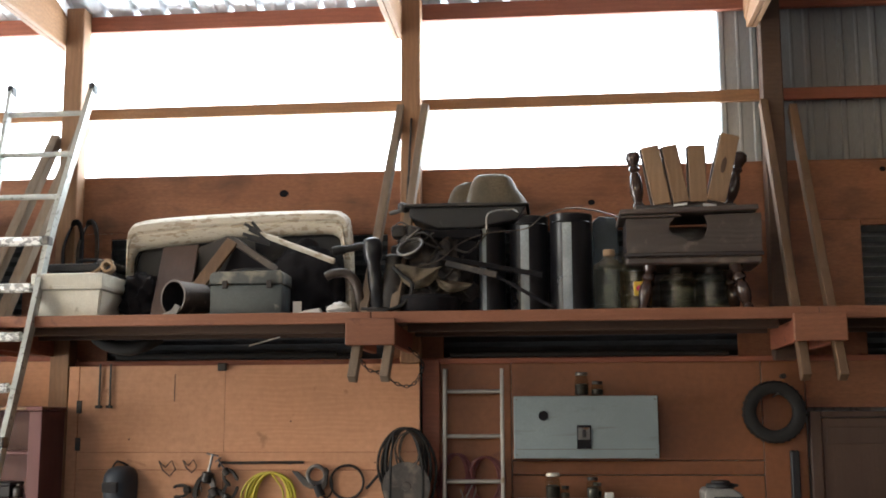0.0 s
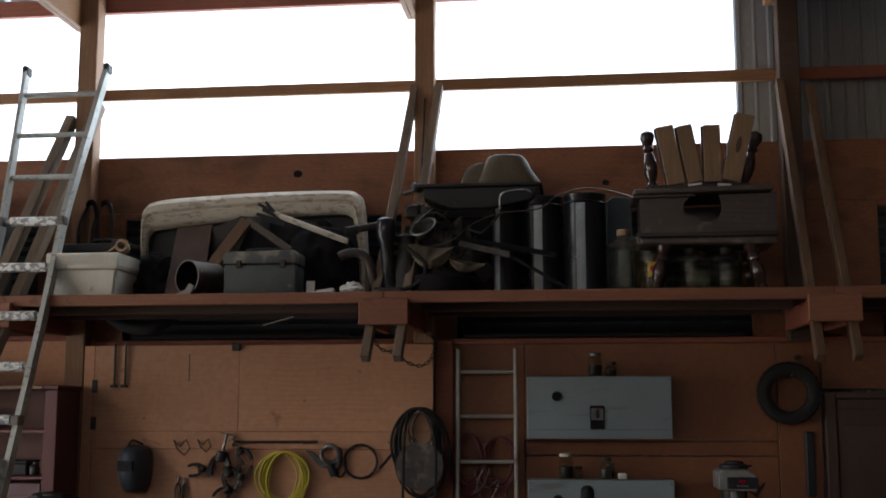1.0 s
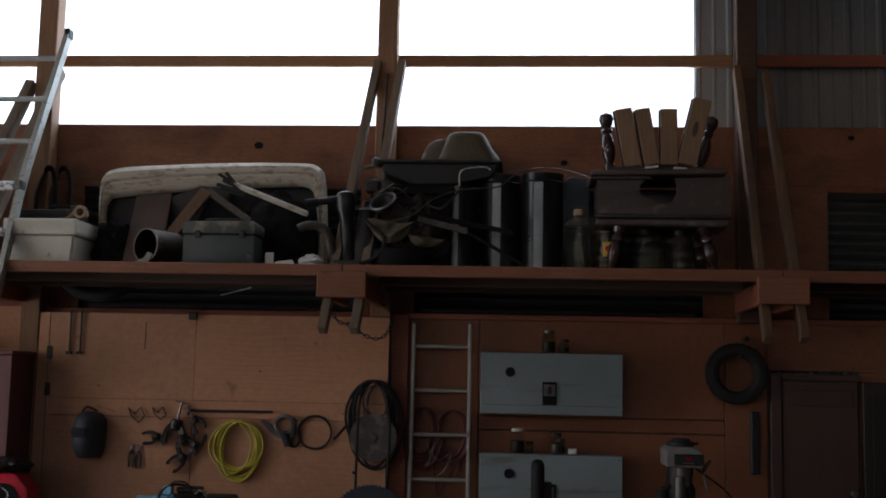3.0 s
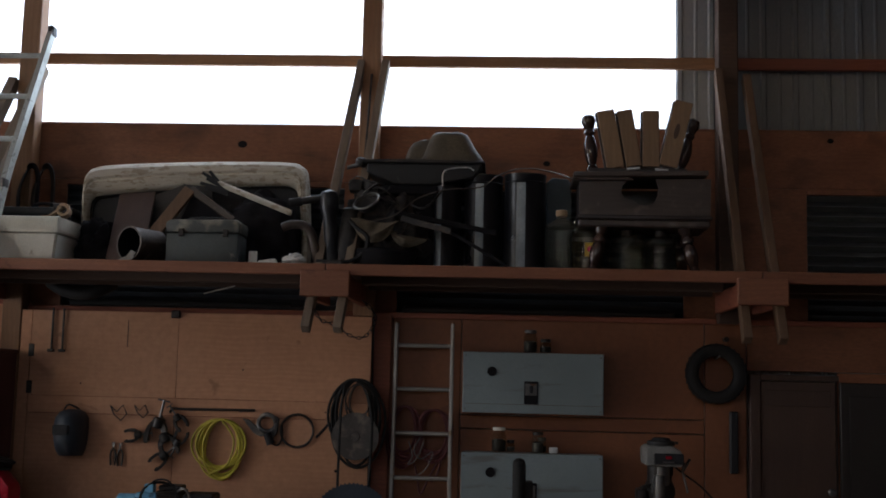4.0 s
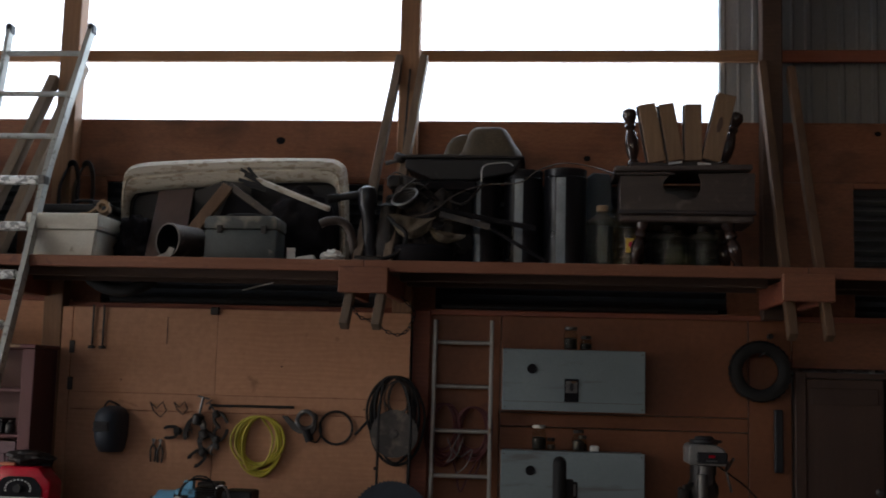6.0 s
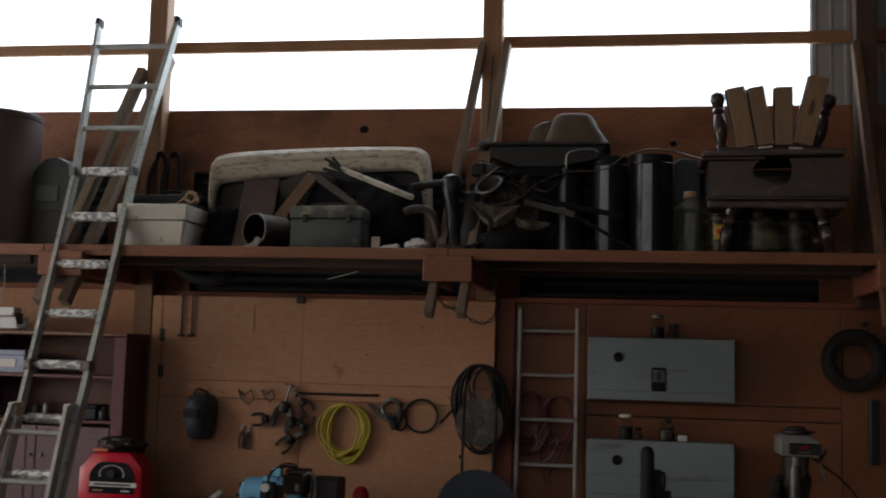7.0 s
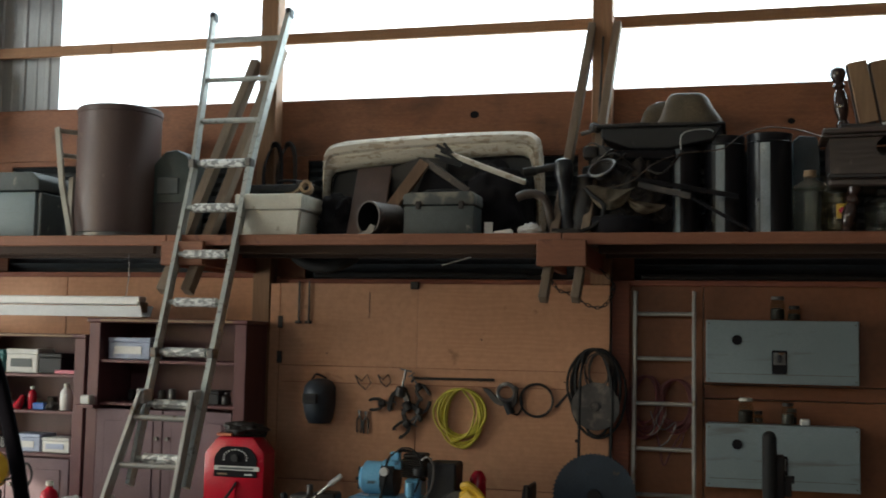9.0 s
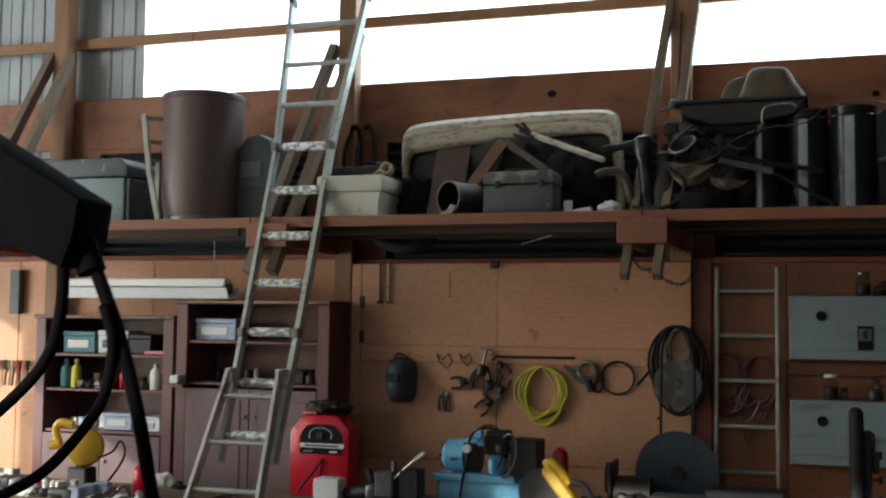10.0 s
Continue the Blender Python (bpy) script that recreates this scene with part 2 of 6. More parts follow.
RUNG_PAINT = material("paint_splashed_rung", (0.36, 0.36, 0.345), (0.27, 0.265, 0.255), 0.5, metal=0.35, scale=14, bump=0.15, wear=(0.74, 0.74, 0.71), wear_at=0.5, wear_scale=38, wear_stretch=(0.6, 1, 1), wear_soft=0.03)
IRON = material("dark_iron", (0.02, 0.0195, 0.02), (0.034, 0.028, 0.024), 0.45, metal=0.3, scale=12, bump=0.2, wear=(0.07, 0.042, 0.028), wear_at=0.68)
STEEL = material("dull_steel", (0.22, 0.21, 0.2), (0.13, 0.125, 0.12), 0.4, metal=0.8, scale=14, bump=0.12, wear=(0.16, 0.09, 0.05), wear_at=0.66)
BLACK = material("black_plastic", (0.016, 0.016, 0.018), (0.022, 0.022, 0.024), 0.5, scale=12, bump=0.06, wear=(0.045, 0.042, 0.04), wear_at=0.68, spec=0.3)
ENAMEL = material("black_stovepipe", (0.008, 0.009, 0.012), (0.013, 0.013, 0.016), 0.3, scale=5, bump=0.0, wear=(0.035, 0.033, 0.03), wear_at=0.74, spec=0.4)
RUBBER = material("black_rubber", (0.015, 0.015, 0.016), (0.024, 0.023, 0.022), 0.65, spec=0.2, scale=10, bump=0.15)
WHITE = material("white_plastic", (0.74, 0.72, 0.64), (0.62, 0.59, 0.5), 0.45, scale=7, bump=0.04, wear=(0.4, 0.36, 0.28), wear_at=0.7)
PEELING = material("peeling_white_paint", (0.56, 0.515, 0.425), (0.43, 0.385, 0.31), 0.65, scale=5, stretch=(0.4, 1, 3), bump=0.3, wear=(0.31, 0.255, 0.19), wear_at=0.565, wear_scale=30, wear_stretch=(0.45, 1, 1.1), wear_soft=0.025)
GREYBOX = material("grey_enamel", (0.26, 0.315, 0.33), (0.215, 0.262, 0.275), 0.42, scale=3, bump=0.02, vary=0.03, wear=(0.17, 0.175, 0.175), wear_at=0.64, wear_scale=5, wear_stretch=(0.4, 1, 3), wear_soft=0.06)
TOOLGREY = material("grey_green_plastic", (0.08, 0.093, 0.093), (0.06, 0.07, 0.07), 0.5, scale=8, bump=0.1, wear=(0.2, 0.19, 0.17), wear_at=0.68)
MAROON = material("maroon_painted_wood", (0.15, 0.055, 0.058), (0.105, 0.042, 0.045), 0.4, scale=4, stretch=(2, 2, 0.5), bump=0.08, wear=(0.2, 0.1, 0.08), wear_at=0.72)
# paler maroon of the cabinet doors, the light on them painted in
MAROON_LIT = material("lit_maroon_door", (0.175, 0.11, 0.122), (0.13, 0.08, 0.09), 0.6, scale=4, bump=0.05)
DARKDOOR = material("dark_brown_door", (0.085, 0.05, 0.035), (0.06, 0.034, 0.024), 0.5, scale=3, stretch=(3, 3, 0.4), bump=0.06, grain=0.2, grain_axis=2)
DARKWOOD = material("walnut_stained_wood", (0.045, 0.03, 0.026), (0.024, 0.016, 0.015), 0.3, scale=5, stretch=(0.5, 1, 3), bump=0.1, grain=0.3, wear=(0.11, 0.075, 0.055), wear_at=0.72)
TANWOOD = material("tan_board", (0.27, 0.175, 0.10), (0.21, 0.13, 0.075), 0.6, scale=5, stretch=(4, 4, 0.5), bump=0.12, grain=0.25, grain_axis=2)
FIBRE = material("brown_fibre_drum", (0.115, 0.075, 0.065), (0.085, 0.055, 0.05), 0.45, scale=3, stretch=(3, 3, 0.4), bump=0.06, wear=(0.24, 0.17, 0.14), wear_at=0.72)
RED = material("red_enamel", (0.52, 0.006, 0.026), (0.40, 0.005, 0.02), 0.22, scale=6, bump=0.03, wear=(0.25, 0.03, 0.03), wear_at=0.72)
BLUE = material("light_blue_enamel", (0.27, 0.60, 0.84), (0.19, 0.48, 0.72), 0.24, scale=9, bump=0.06, wear=(0.08, 0.1, 0.12), wear_at=0.66)
YELLOW = material("yellow_cord", (0.62, 0.55, 0.06), (0.5, 0.42, 0.05), 0.5, scale=12, bump=0.1)
YELLOW_CASE = material("yellow_plastic", (0.72, 0.45, 0.03), (0.6, 0.36, 0.03), 0.4, scale=9, bump=0.05, wear=(0.3, 0.2, 0.05), wear_at=0.7)
DUST = material("dusty_tan_metal", (0.125, 0.098, 0.06), (0.055, 0.044, 0.03), 0.7, scale=5, bump=0.12)
CLOTH = material("dusty_canvas", (0.34, 0.28, 0.20), (0.19, 0.155, 0.11), 0.9, scale=9, bump=0.35)
CARD = material("cardboard", (0.36, 0.25, 0.15), (0.3, 0.2, 0.12), 0.8, scale=8, bump=0.08)
PAPER = material("white_paper", (0.72, 0.71, 0.68), (0.6, 0.59, 0.56), 0.7, scale=9, bump=0.03)
TEAL = material("teal_case", (0.05, 0.19, 0.20), (0.04, 0.14, 0.15), 0.5, scale=9, bump=0.04)
BLUEBIN = material("blue_white_bin", (0.42, 0.47, 0.60), (0.3, 0.34, 0.46), 0.4, scale=14, bump=0.05)
ORANGE_CORD = material("red_brown_cable", (0.14, 0.03, 0.03), (0.09, 0.024, 0.024), 0.5, scale=12, bump=0.06)
TUBEWHITE = material("white_tube", (0.8, 0.81, 0.82), (0.72, 0.73, 0.74), 0.25, scale=6, bump=0.0)
CONCRETE = material("concrete", (0.19, 0.18, 0.168), (0.13, 0.125, 0.12), 0.8, scale=1.5, bump=0.2, wear=(0.12, 0.11, 0.1), wear_at=0.68, wear_scale=2)
GRAVEL = material("gravel_ground", (0.26, 0.24, 0.21), (0.2, 0.19, 0.16), 0.9, scale=0.5, fine=30, bump=0.4)
JAR = glass("jar_glass", (0.93, 0.93, 0.86), 0.86, 0.04, 0.06)
AMBER = glass("amber_jug_glass", (0.85, 0.72, 0.48), 0.75)


def translucent(name, tint):
    """Cloudy plastic sheet that lets daylight through."""
    m = bpy.data.materials.new(name)
    m.use_nodes = True
    n, link = m.node_tree.nodes, m.node_tree.links.new
    bsdf, through_ = n["Principled BSDF"], n.new("ShaderNodeBsdfTranslucent")
    bsdf.inputs["Base Color"].default_value, bsdf.inputs["Roughness"].default_value = (*tint, 1), 0.4
    through_.inputs[0].default_value = (*tint, 1)
    mx = n.new("ShaderNodeMixShader")
    mx.inputs[0].default_value = 0.88
    link(bsdf.outputs[0], mx.inputs[1])
    link(through_.outputs[0], mx.inputs[2])
    link(mx.outputs[0], n["Material Output"].inputs["Surface"])
    return m


PANE = translucent("translucent_panel", (0.95, 0.97, 0.98))
PLY_MID = material("varnished_plywood", (0.26, 0.10, 0.042), (0.19, 0.07, 0.03), 0.5, scale=1.8, fine=25, bump=0.03, vary=0.08, grain=0.14, wear=(0.14, 0.05, 0.03), wear_at=0.72, wear_scale=5)
FASCIA = material("red_brown_board", (0.285, 0.112, 0.057), (0.20, 0.076, 0.038), 0.6, scale=3, stretch=(0.5, 1, 2), fine=60, bump=0.12, grain=0.3, wear=(0.14, 0.05, 0.03), wear_at=0.7)
GREEN = material("dark_green_case", (0.05, 0.065, 0.06), (0.035, 0.045, 0.042), 0.5, scale=9, bump=0.05)
BLACKPAINT = material("black_painted_board", (0.03, 0.024, 0.02), (0.022, 0.018, 0.016), 0.5, scale=4, bump=0.06)
PINK = material("pink_plastic", (0.6, 0.2, 0.25), (0.5, 0.15, 0.2), 0.4, scale=9, bump=0.02)
MATTE = material("matte_black", (0.012, 0.011, 0.013), (0.016, 0.015, 0.017), 0.85, scale=8, bump=0.05, spec=0.08)
BLADE = material("dark_blade_steel", (0.05, 0.066, 0.088), (0.036, 0.046, 0.06), 0.5, metal=0.4, scale=7, bump=0.06, wear=(0.13, 0.09, 0.06), wear_at=0.66)
DISC = material("worn_grey_disc", (0.10, 0.09, 0.082), (0.06, 0.054, 0.05), 0.6, metal=0.2, scale=7, bump=0.2, wear=(0.16, 0.135, 0.11), wear_at=0.6, wear_scale=12, wear_soft=0.08)
# lumber darkened in its colour for the shade under the shelf
SHADED_LUMBER = material("shade_darkened_lumber", (0.095, 0.055, 0.036), (0.065, 0.038, 0.026), 0.7, scale=3, stretch=(0.5, 1, 2), fine=60, bump=0.1, grain=0.25)
# paler copy of the louvre steel for the better lit right-hand louvres
LOUVER_LIT = material("lit_grey_louver", (0.17, 0.185, 0.19), (0.12, 0.13, 0.135), 0.55, metal=0.1, scale=5, bump=0.05)
DUSTY_JAR = glass("dusty_jar_glass", (0.86, 0.80, 0.68), 0.6, 0.4, 0.16)
# darker copy of the grey siding, with the right end's shade painted in
SIDING_SHADED = material("shaded_steel_siding", (0.20, 0.215, 0.225), (0.155, 0.165, 0.175), 0.5, metal=0.1, scale=1.5, stretch=(2, 2, 0.3), bump=0.03)
DARKBLUE = material("dull_blue_case", (0.06, 0.08, 0.10), (0.045, 0.06, 0.075), 0.6, scale=8, bump=0.06)
DUSTYWOOD = material("dusty_walnut", (0.085, 0.062, 0.05), (0.05, 0.034, 0.028), 0.36, scale=5, stretch=(0.5, 1, 3), bump=0.12, grain=0.3, wear=(0.15, 0.12, 0.095), wear_at=0.64, wear_scale=7, wear_soft=0.08)
GLOSSWOOD = material("varnished_turned_wood", (0.055, 0.03, 0.022), (0.03, 0.017, 0.014), 0.14, scale=6, stretch=(2, 2, 0.6), bump=0.06, spec=0.6, wear=(0.12, 0.09, 0.07), wear_at=0.7)
GRIMY = material("grimy_iron", (0.04, 0.035, 0.032), (0.022, 0.02, 0.02), 0.62, metal=0.15, scale=9, bump=0.25, wear=(0.085, 0.066, 0.05), wear_at=0.62, wear_scale=11, wear_soft=0.1)
RUSTY = material("brown_rusty_sheet", (0.09, 0.066, 0.052), (0.05, 0.037, 0.03), 0.5, metal=0.3, scale=8, bump=0.15, wear=(0.2, 0.16, 0.13), wear_at=0.64, wear_soft=0.06)
# near-zero black: the hanging control's backlit silhouette is put into its colour
SILHOUETTE_BLACK = material("silhouette_black", (0.005, 0.0045, 0.006), (0.007, 0.006, 0.008), 0.9, scale=8, bump=0.05, spec=0.03)
BRACE_BROWN = material("brown_stained_brace", (0.17, 0.10, 0.055), (0.11, 0.062, 0.036), 0.65, scale=4, stretch=(4, 4, 0.5), bump=0.15, grain=0.3, grain_axis=2)
PALEWOOD = material("bleached_wood", (0.40, 0.37, 0.31), (0.29, 0.265, 0.22), 0.7, scale=6, stretch=(3, 3, 0.5), bump=0.12)
# grey for the highlight strips painted on the stovepipes
PIPE_GLINT = material("pipe_glint_grey", (0.25, 0.29, 0.33), (0.15, 0.175, 0.20), 0.38, metal=0.4, scale=5, stretch=(1, 1, 0.9), bump=0.04)
DUSTY_LID = material("dusty_toolbox_plastic", (0.10, 0.105, 0.095), (0.065, 0.07, 0.066), 0.7, scale=7, bump=0.1, wear=(0.24, 0.21, 0.165), wear_at=0.62, wear_scale=9, wear_soft=0.1)
ORANGE_TAG = material("faded_orange_card", (0.62, 0.2, 0.11), (0.5, 0.15, 0.08), 0.6, scale=12, bump=0.04)
CAST_GREY = material("scuffed_grey_casting", (0.27, 0.265, 0.25), (0.19, 0.185, 0.175), 0.45, scale=9, bump=0.08, wear=(0.1, 0.09, 0.08), wear_at=0.64)

# ---- setting: ground, floor, walls, roof ----
def structure(name, bm, material_, label, category):
    return whole(name, bm, material_, label, category, kind="structure")


structure("ground", box(-400, 400, -400, 400, -0.4, -0.12), GRAVEL, "bare gravel ground outside the shop building", "ground")
structure("floor", box(-9, 7.2, -12.4, 0.2, -0.1, 0.0), CONCRETE, "worn stained grey concrete shop floor", "floor")

POSTS = (-7.73, -5.25, -2.65, -0.14, 2.39, 4.92)
wall = thing("wall_north", (0, 0.1, 0), "pole-barn wall of orange plywood, steel siding and a strip window", "wall", kind="structure")
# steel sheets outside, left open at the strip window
# the far right sheet gets the copy darkened for shade
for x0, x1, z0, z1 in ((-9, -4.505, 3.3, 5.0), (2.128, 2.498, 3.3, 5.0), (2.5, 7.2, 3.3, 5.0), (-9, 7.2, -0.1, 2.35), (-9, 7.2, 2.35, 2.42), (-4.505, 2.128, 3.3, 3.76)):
    part("siding_sheet", ribbed(x0, x1, z0, z1, 0.09, rise=0.013), SIDING_SHADED if x0 > 2.3 else SIDING, wall)
part("back_sheet", box(-9, 7.2, 0.11, 0.14, 2.3, 3.5), LOUVER_SHADED, wall, "dark metal backing of the louvres")
# upper plywood under the window, sheet by sheet
for x0, x1 in ((-8.9, -7.7), (-7.69, -5.22), (-5.215, -2.63), (-2.625, -0.11), (-0.105, 2.42), (2.425, 4.9), (4.905, 7.1)):
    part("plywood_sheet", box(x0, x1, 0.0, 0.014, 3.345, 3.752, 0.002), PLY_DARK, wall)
# wood between the louvre openings
for x0, x1 in ((-9, -7.2), (-5.3, -4.85), (-2.95, -2.29), (-0.25, 0.15), (2.17, 3.03), (4.7, 7.2)):
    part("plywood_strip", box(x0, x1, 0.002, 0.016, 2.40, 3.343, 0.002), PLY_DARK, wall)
# knots, nail heads and a crack that show in the plywood
for x, z, r, y in ((-1.01, 3.614, 0.03, 0.0), (1.2, 3.50, 0.022, 0.0), (3.2, 3.69, 0.02, 0.0), (-0.22, 1.303, 0.013, -0.1352)):
    part("knot", turned([(r, 0), (r * 0.9, 0.001), (r * 0.4, 0.0015)], n=14, m=Matrix.Translation((x, y, z)) @ Matrix.Rotation(radians(90), 4, "X") @ Matrix.Diagonal((1.15, 0.9, 1, 1))), MATTE, wall)
for x, z in ((-0.9, 1.98), (-1.2, 1.12), (-2.05, 1.86), (-0.31, 1.7)):
    part("nail_head", rod((x, -0.134, z), (x, -0.138, z), 0.006, n=8), IRON, wall)
part("crack", box(-1.735, -1.729, -0.1368, -0.1349, 2.12, 2.31), DARKDOOR, wall)
part("shelf_clip", box(-1.42, -1.36, -0.17, -0.136, 2.33, 2.385, 0.006), IRON, wall)
# louvres
for x0, x1 in ((-4.85, -2.95), (-2.29, -0.25), (0.15, 2.17), (3.03, 4.7)):
    for k in range(13):
        z = 2.44 + k * 0.07
        part("louver_slat", beam((x0, 0.05, z), (x1, 0.05, z), 0.058, 0.004, 0.0, up=(0, 0.6, 1)), LOUVER_LIT if x0 > 3 else LOUVER_SHADED, wall)
    part("louver_frame", box(x0, x1, -0.004, 0.02, 3.30, 3.343, 0.003), PLY_DARK, wall)

# lower plywood: the middle bay stands flush with the posts, the others lie back
for x0, x1, z0, z1 in ((-2.425, -1.3715, 1.772, 2.37), (-1.3695, -0.004, 1.772, 2.37), (-2.425, -0.004, 1.652, 1.7695), (-2.425, -1.373, 0.95, 1.648), (-1.368, -0.004, 0.95, 1.648), (-2.425, -0.004, -0.02, 0.944)):
    part("plywood_panel", box(x0, x1, -0.135, -0.117, z0, z1, 0.0015), PLY, wall)
part("panel_backing", box(-2.42, -0.01, -0.115, -0.10, 0, 2.37), REDWOOD, wall)
for x0, x1, z0, z1 in ((0.0, 0.615, -0.02, 2.40), (0.62, 2.31, 1.712, 2.40), (0.62, 2.31, 1.615, 1.706), (0.62, 2.31, -0.02, 1.608), (2.315, 2.60, -0.02, 2.40)):
    part("plywood_panel", box(x0, x1, 0.0, 0.016, z0, z1, 0.003), PLY_MID, wall)
for x0, x1, z0, z1 in ((-8.9, -5.61, -0.02, 2.43), (-5.605, -4.3, -0.02, 2.43), (-4.295, -2.5, -0.02, 2.43)):
    part("plywood_panel", box(x0, x1, 0.0, 0.016, z0, z1, 0.003), PLY, wall)
part("plywood_panel", box(2.605, 7.1, 0.0, 0.016, 2.06, 2.40, 0.003), PLY_DARK, wall)
part("plywood_panel", box(3.22, 7.1, 0.0, 0.016, -0.02, 2.055, 0.003), PLY_DARK, wall)
part("edge_board", box(-2.508, -2.43, -0.132, -0.1, 0, 2.37, 0.003), PLY, wall)
part("corner_stud", box(0.003, 0.125, -0.06, -0.001, 0, 2.40, 0.004), REDWOOD, wall)

# the two right-hand posts take the lumber with shade in its colour
for k, x in enumerate(POSTS):
    structure("post_%d" % (k + 1), box(x, x + 0.14, -0.14, -0.001, 2.375 if k in (3, 4) else 0.0, 5.03, 0.006), SHADED_LUMBER if k >= 4 else LUMBER_UP, "rough squared fir post of the barn frame", "post")
structure("ledger_2", box(-8.9, -2.655, -0.045, -0.003, 2.415, 2.452, 0.004), REDWOOD, "red-stained ledger board over the plywood", "trim")
structure("ledger_1", box(-2.505, 7.1, -0.045, -0.003, 2.372, 2.41, 0.004), REDWOOD, "red-stained ledger board under the louvres", "trim")
# girts across the window and the siding
for k, (x0, x1) in enumerate(((-8.9, -4.0), (-3.995, -0.07), (-0.065, 2.46), (2.465, 7.1))):
    structure("girt_%d" % (k + 1), box(x0, x1, 0.002, 0.04, 4.205, 4.29, 0.004), REDWOOD if k == 3 else LUMBER, "horizontal lumber girt across the strip window", "trim")
    structure("header_%d" % (k + 1), box(x0, x1, 0.002, 0.05, 4.885, 5.008, 0.002), REDWOOD, "red-stained header board over the strip window", "trim")
structure("sill", box(-8.9, 7.1, -0.002, 0.05, 3.753, 3.765, 0.002), PLY_DARK, "plywood sill along the strip window", "trim")

window = thing("window_1", (-1.19, 0.06, 3.775), "long overexposed strip window of translucent plastic panels", "window", kind="structure")
for k in range(6):
    for z0, z1 in ((3.766, 4.247), (4.25, 4.985)):
        pane = part("pane", ribbed(-4.505 + k * 1.1055, -4.505 + (k + 1) * 1.1055 - 0.004, z0, z1, 0.075, pitch=0.3, rise=0.0), PANE, window)
        pane.visible_shadow = False

# roof: ribbed steel over purlins, on trusses that stand on the posts
roof = thing("roof", (0, -6, 5.0), "ribbed galvanised steel roof on wooden trusses", "roof", kind="structure")
for x in (-9.1, -5.4, -1.7, 2.0):
    part("roof_sheet", ribbed(x, x + 3.75, 5.005, 7.1, 0.075, rise=-0.034, top=-6.2), ROOF, roof)
    part("roof_sheet", ribbed(x, x + 3.75, 5.005, 7.1, -12.6, rise=-0.034, top=-6.2), ROOF, roof)
for k in range(8):
    y = -0.75 * k - 0.45
    z = 5.005 + (0.075 - y) * 2.095 / 6.275 - 0.05
    part("purlin", box(-9.0, 7.2, y - 0.02, y + 0.02, z - 0.045, z + 0.045, 0.003), LUMBER, roof)
for k, x in enumerate(POSTS):
    truss = thing("truss", (x + 0.07, -0.1, 4.7), "paired fir boards of a roof truss on its post", "roof truss", group="roof trusses")
    for dx in (-0.022, -0.064):
        part("bottom_chord", box(x + dx - 0.008, x + dx + 0.032, -12.3, -0.02, 4.735, 4.95, 0.004), LUMBER, truss)
        part("rafter", beam((x + dx, 0.0, 4.86), (x + dx, -6.2, 6.93), 0.038, 0.14, 0.004), LUMBER, truss)
        part("rafter", beam((x + dx, -12.4, 4.86), (x + dx, -6.2, 6.93), 0.038, 0.14, 0.004), LUMBER, truss)

# the other walls close the shop round the camera
west = thing("wall_west", (-9, -6, 0), "end wall of steel siding with open doors and a gable window", "wall", kind="structure")
for y0, y1, z0, z1 in ((-12.4, -10.65, -0.1, 7.1), (-6.75, -5.8, -0.1, 7.1), (-1.75, 0.2, -0.1, 7.1), (-5.8, -1.75, 3.8, 4.55), (-3.2, -1.75, 4.55, 7.1), (-5.8, -3.2, 5.95, 7.1), (-10.65, -6.75, 3.7, 7.1)):
    part("siding_panel", box(-9.05, -9.0, y0, y1, z0, z1), SIDING, west)
part("gable_pane", box(-9.03, -9.01, -5.8, -3.2, 4.552, 5.948), PANE, west, "cloudy plastic gable window")
structure("wall_east", box(7.2, 7.25, -12.4, 0.2, -0.1, 7.1), DARKDOOR, "dark board end wall of the shop", "wall")
south = thing("wall_south", (0, -12.4, 0), "rear wall of stained plywood with a strip window", "wall", kind="structure")
for x0, x1, z0, z1 in ((-9, -3.6, -0.1, 3.9), (-3.59, 1.8, -0.1, 3.9), (1.81, 7.2, -0.1, 3.9), (-9, -8.1, 3.902, 5.1), (2.9, 7.2, 3.902, 5.1), (-8.098, 2.898, 5.0, 5.1)):
    part("plywood_panel", box(x0, x1, -12.45, -12.4, z0, z1), PLY_DARK, south)

# ---- the long shelf ----
shelf = thing("wall_shelf", (-0.3, -0.5, 2.6), "deep plank storage shelf on timber brackets along the wall", "shelf")
for x0, x1 in ((-7.0, -2.92), (-2.915, -0.21), (-0.205, 2.50), (2.505, 6.0)):
    # planks and stringers carry the underside's shade in their colour
    for k in range(5):
        part("plank", box(x0, x1, -0.945 + k * 0.187, -0.945 + k * 0.187 + 0.183, 2.627, 2.648, 0.003), SHADED_LUMBER, shelf)
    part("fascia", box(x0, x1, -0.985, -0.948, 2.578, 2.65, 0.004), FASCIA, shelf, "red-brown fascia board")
    part("stringer", box(x0 + 0.2, x1 - 0.2, -0.78, -0.74, 2.537, 2.625, 0.004), SHADED_LUMBER, shelf)
    part("stringer", box(x0 + 0.2, x1 - 0.2, -0.4, -0.36, 2.537, 2.625, 0.004), SHADED_LUMBER, shelf)
for x in (-5.45, -2.93, -0.36, 2.34):
    part("bracket_block", box(x, x + 0.31, -1.03, -0.99, 2.44, 2.605, 0.006), FASCIA, shelf, "red-brown end block")
    for dx in (0.02, 0.27):
        part("joist", box(x + dx, x + dx + 0.038, -0.988, -0.145, 2.44, 2.576, 0.004), REDWOOD, shelf)
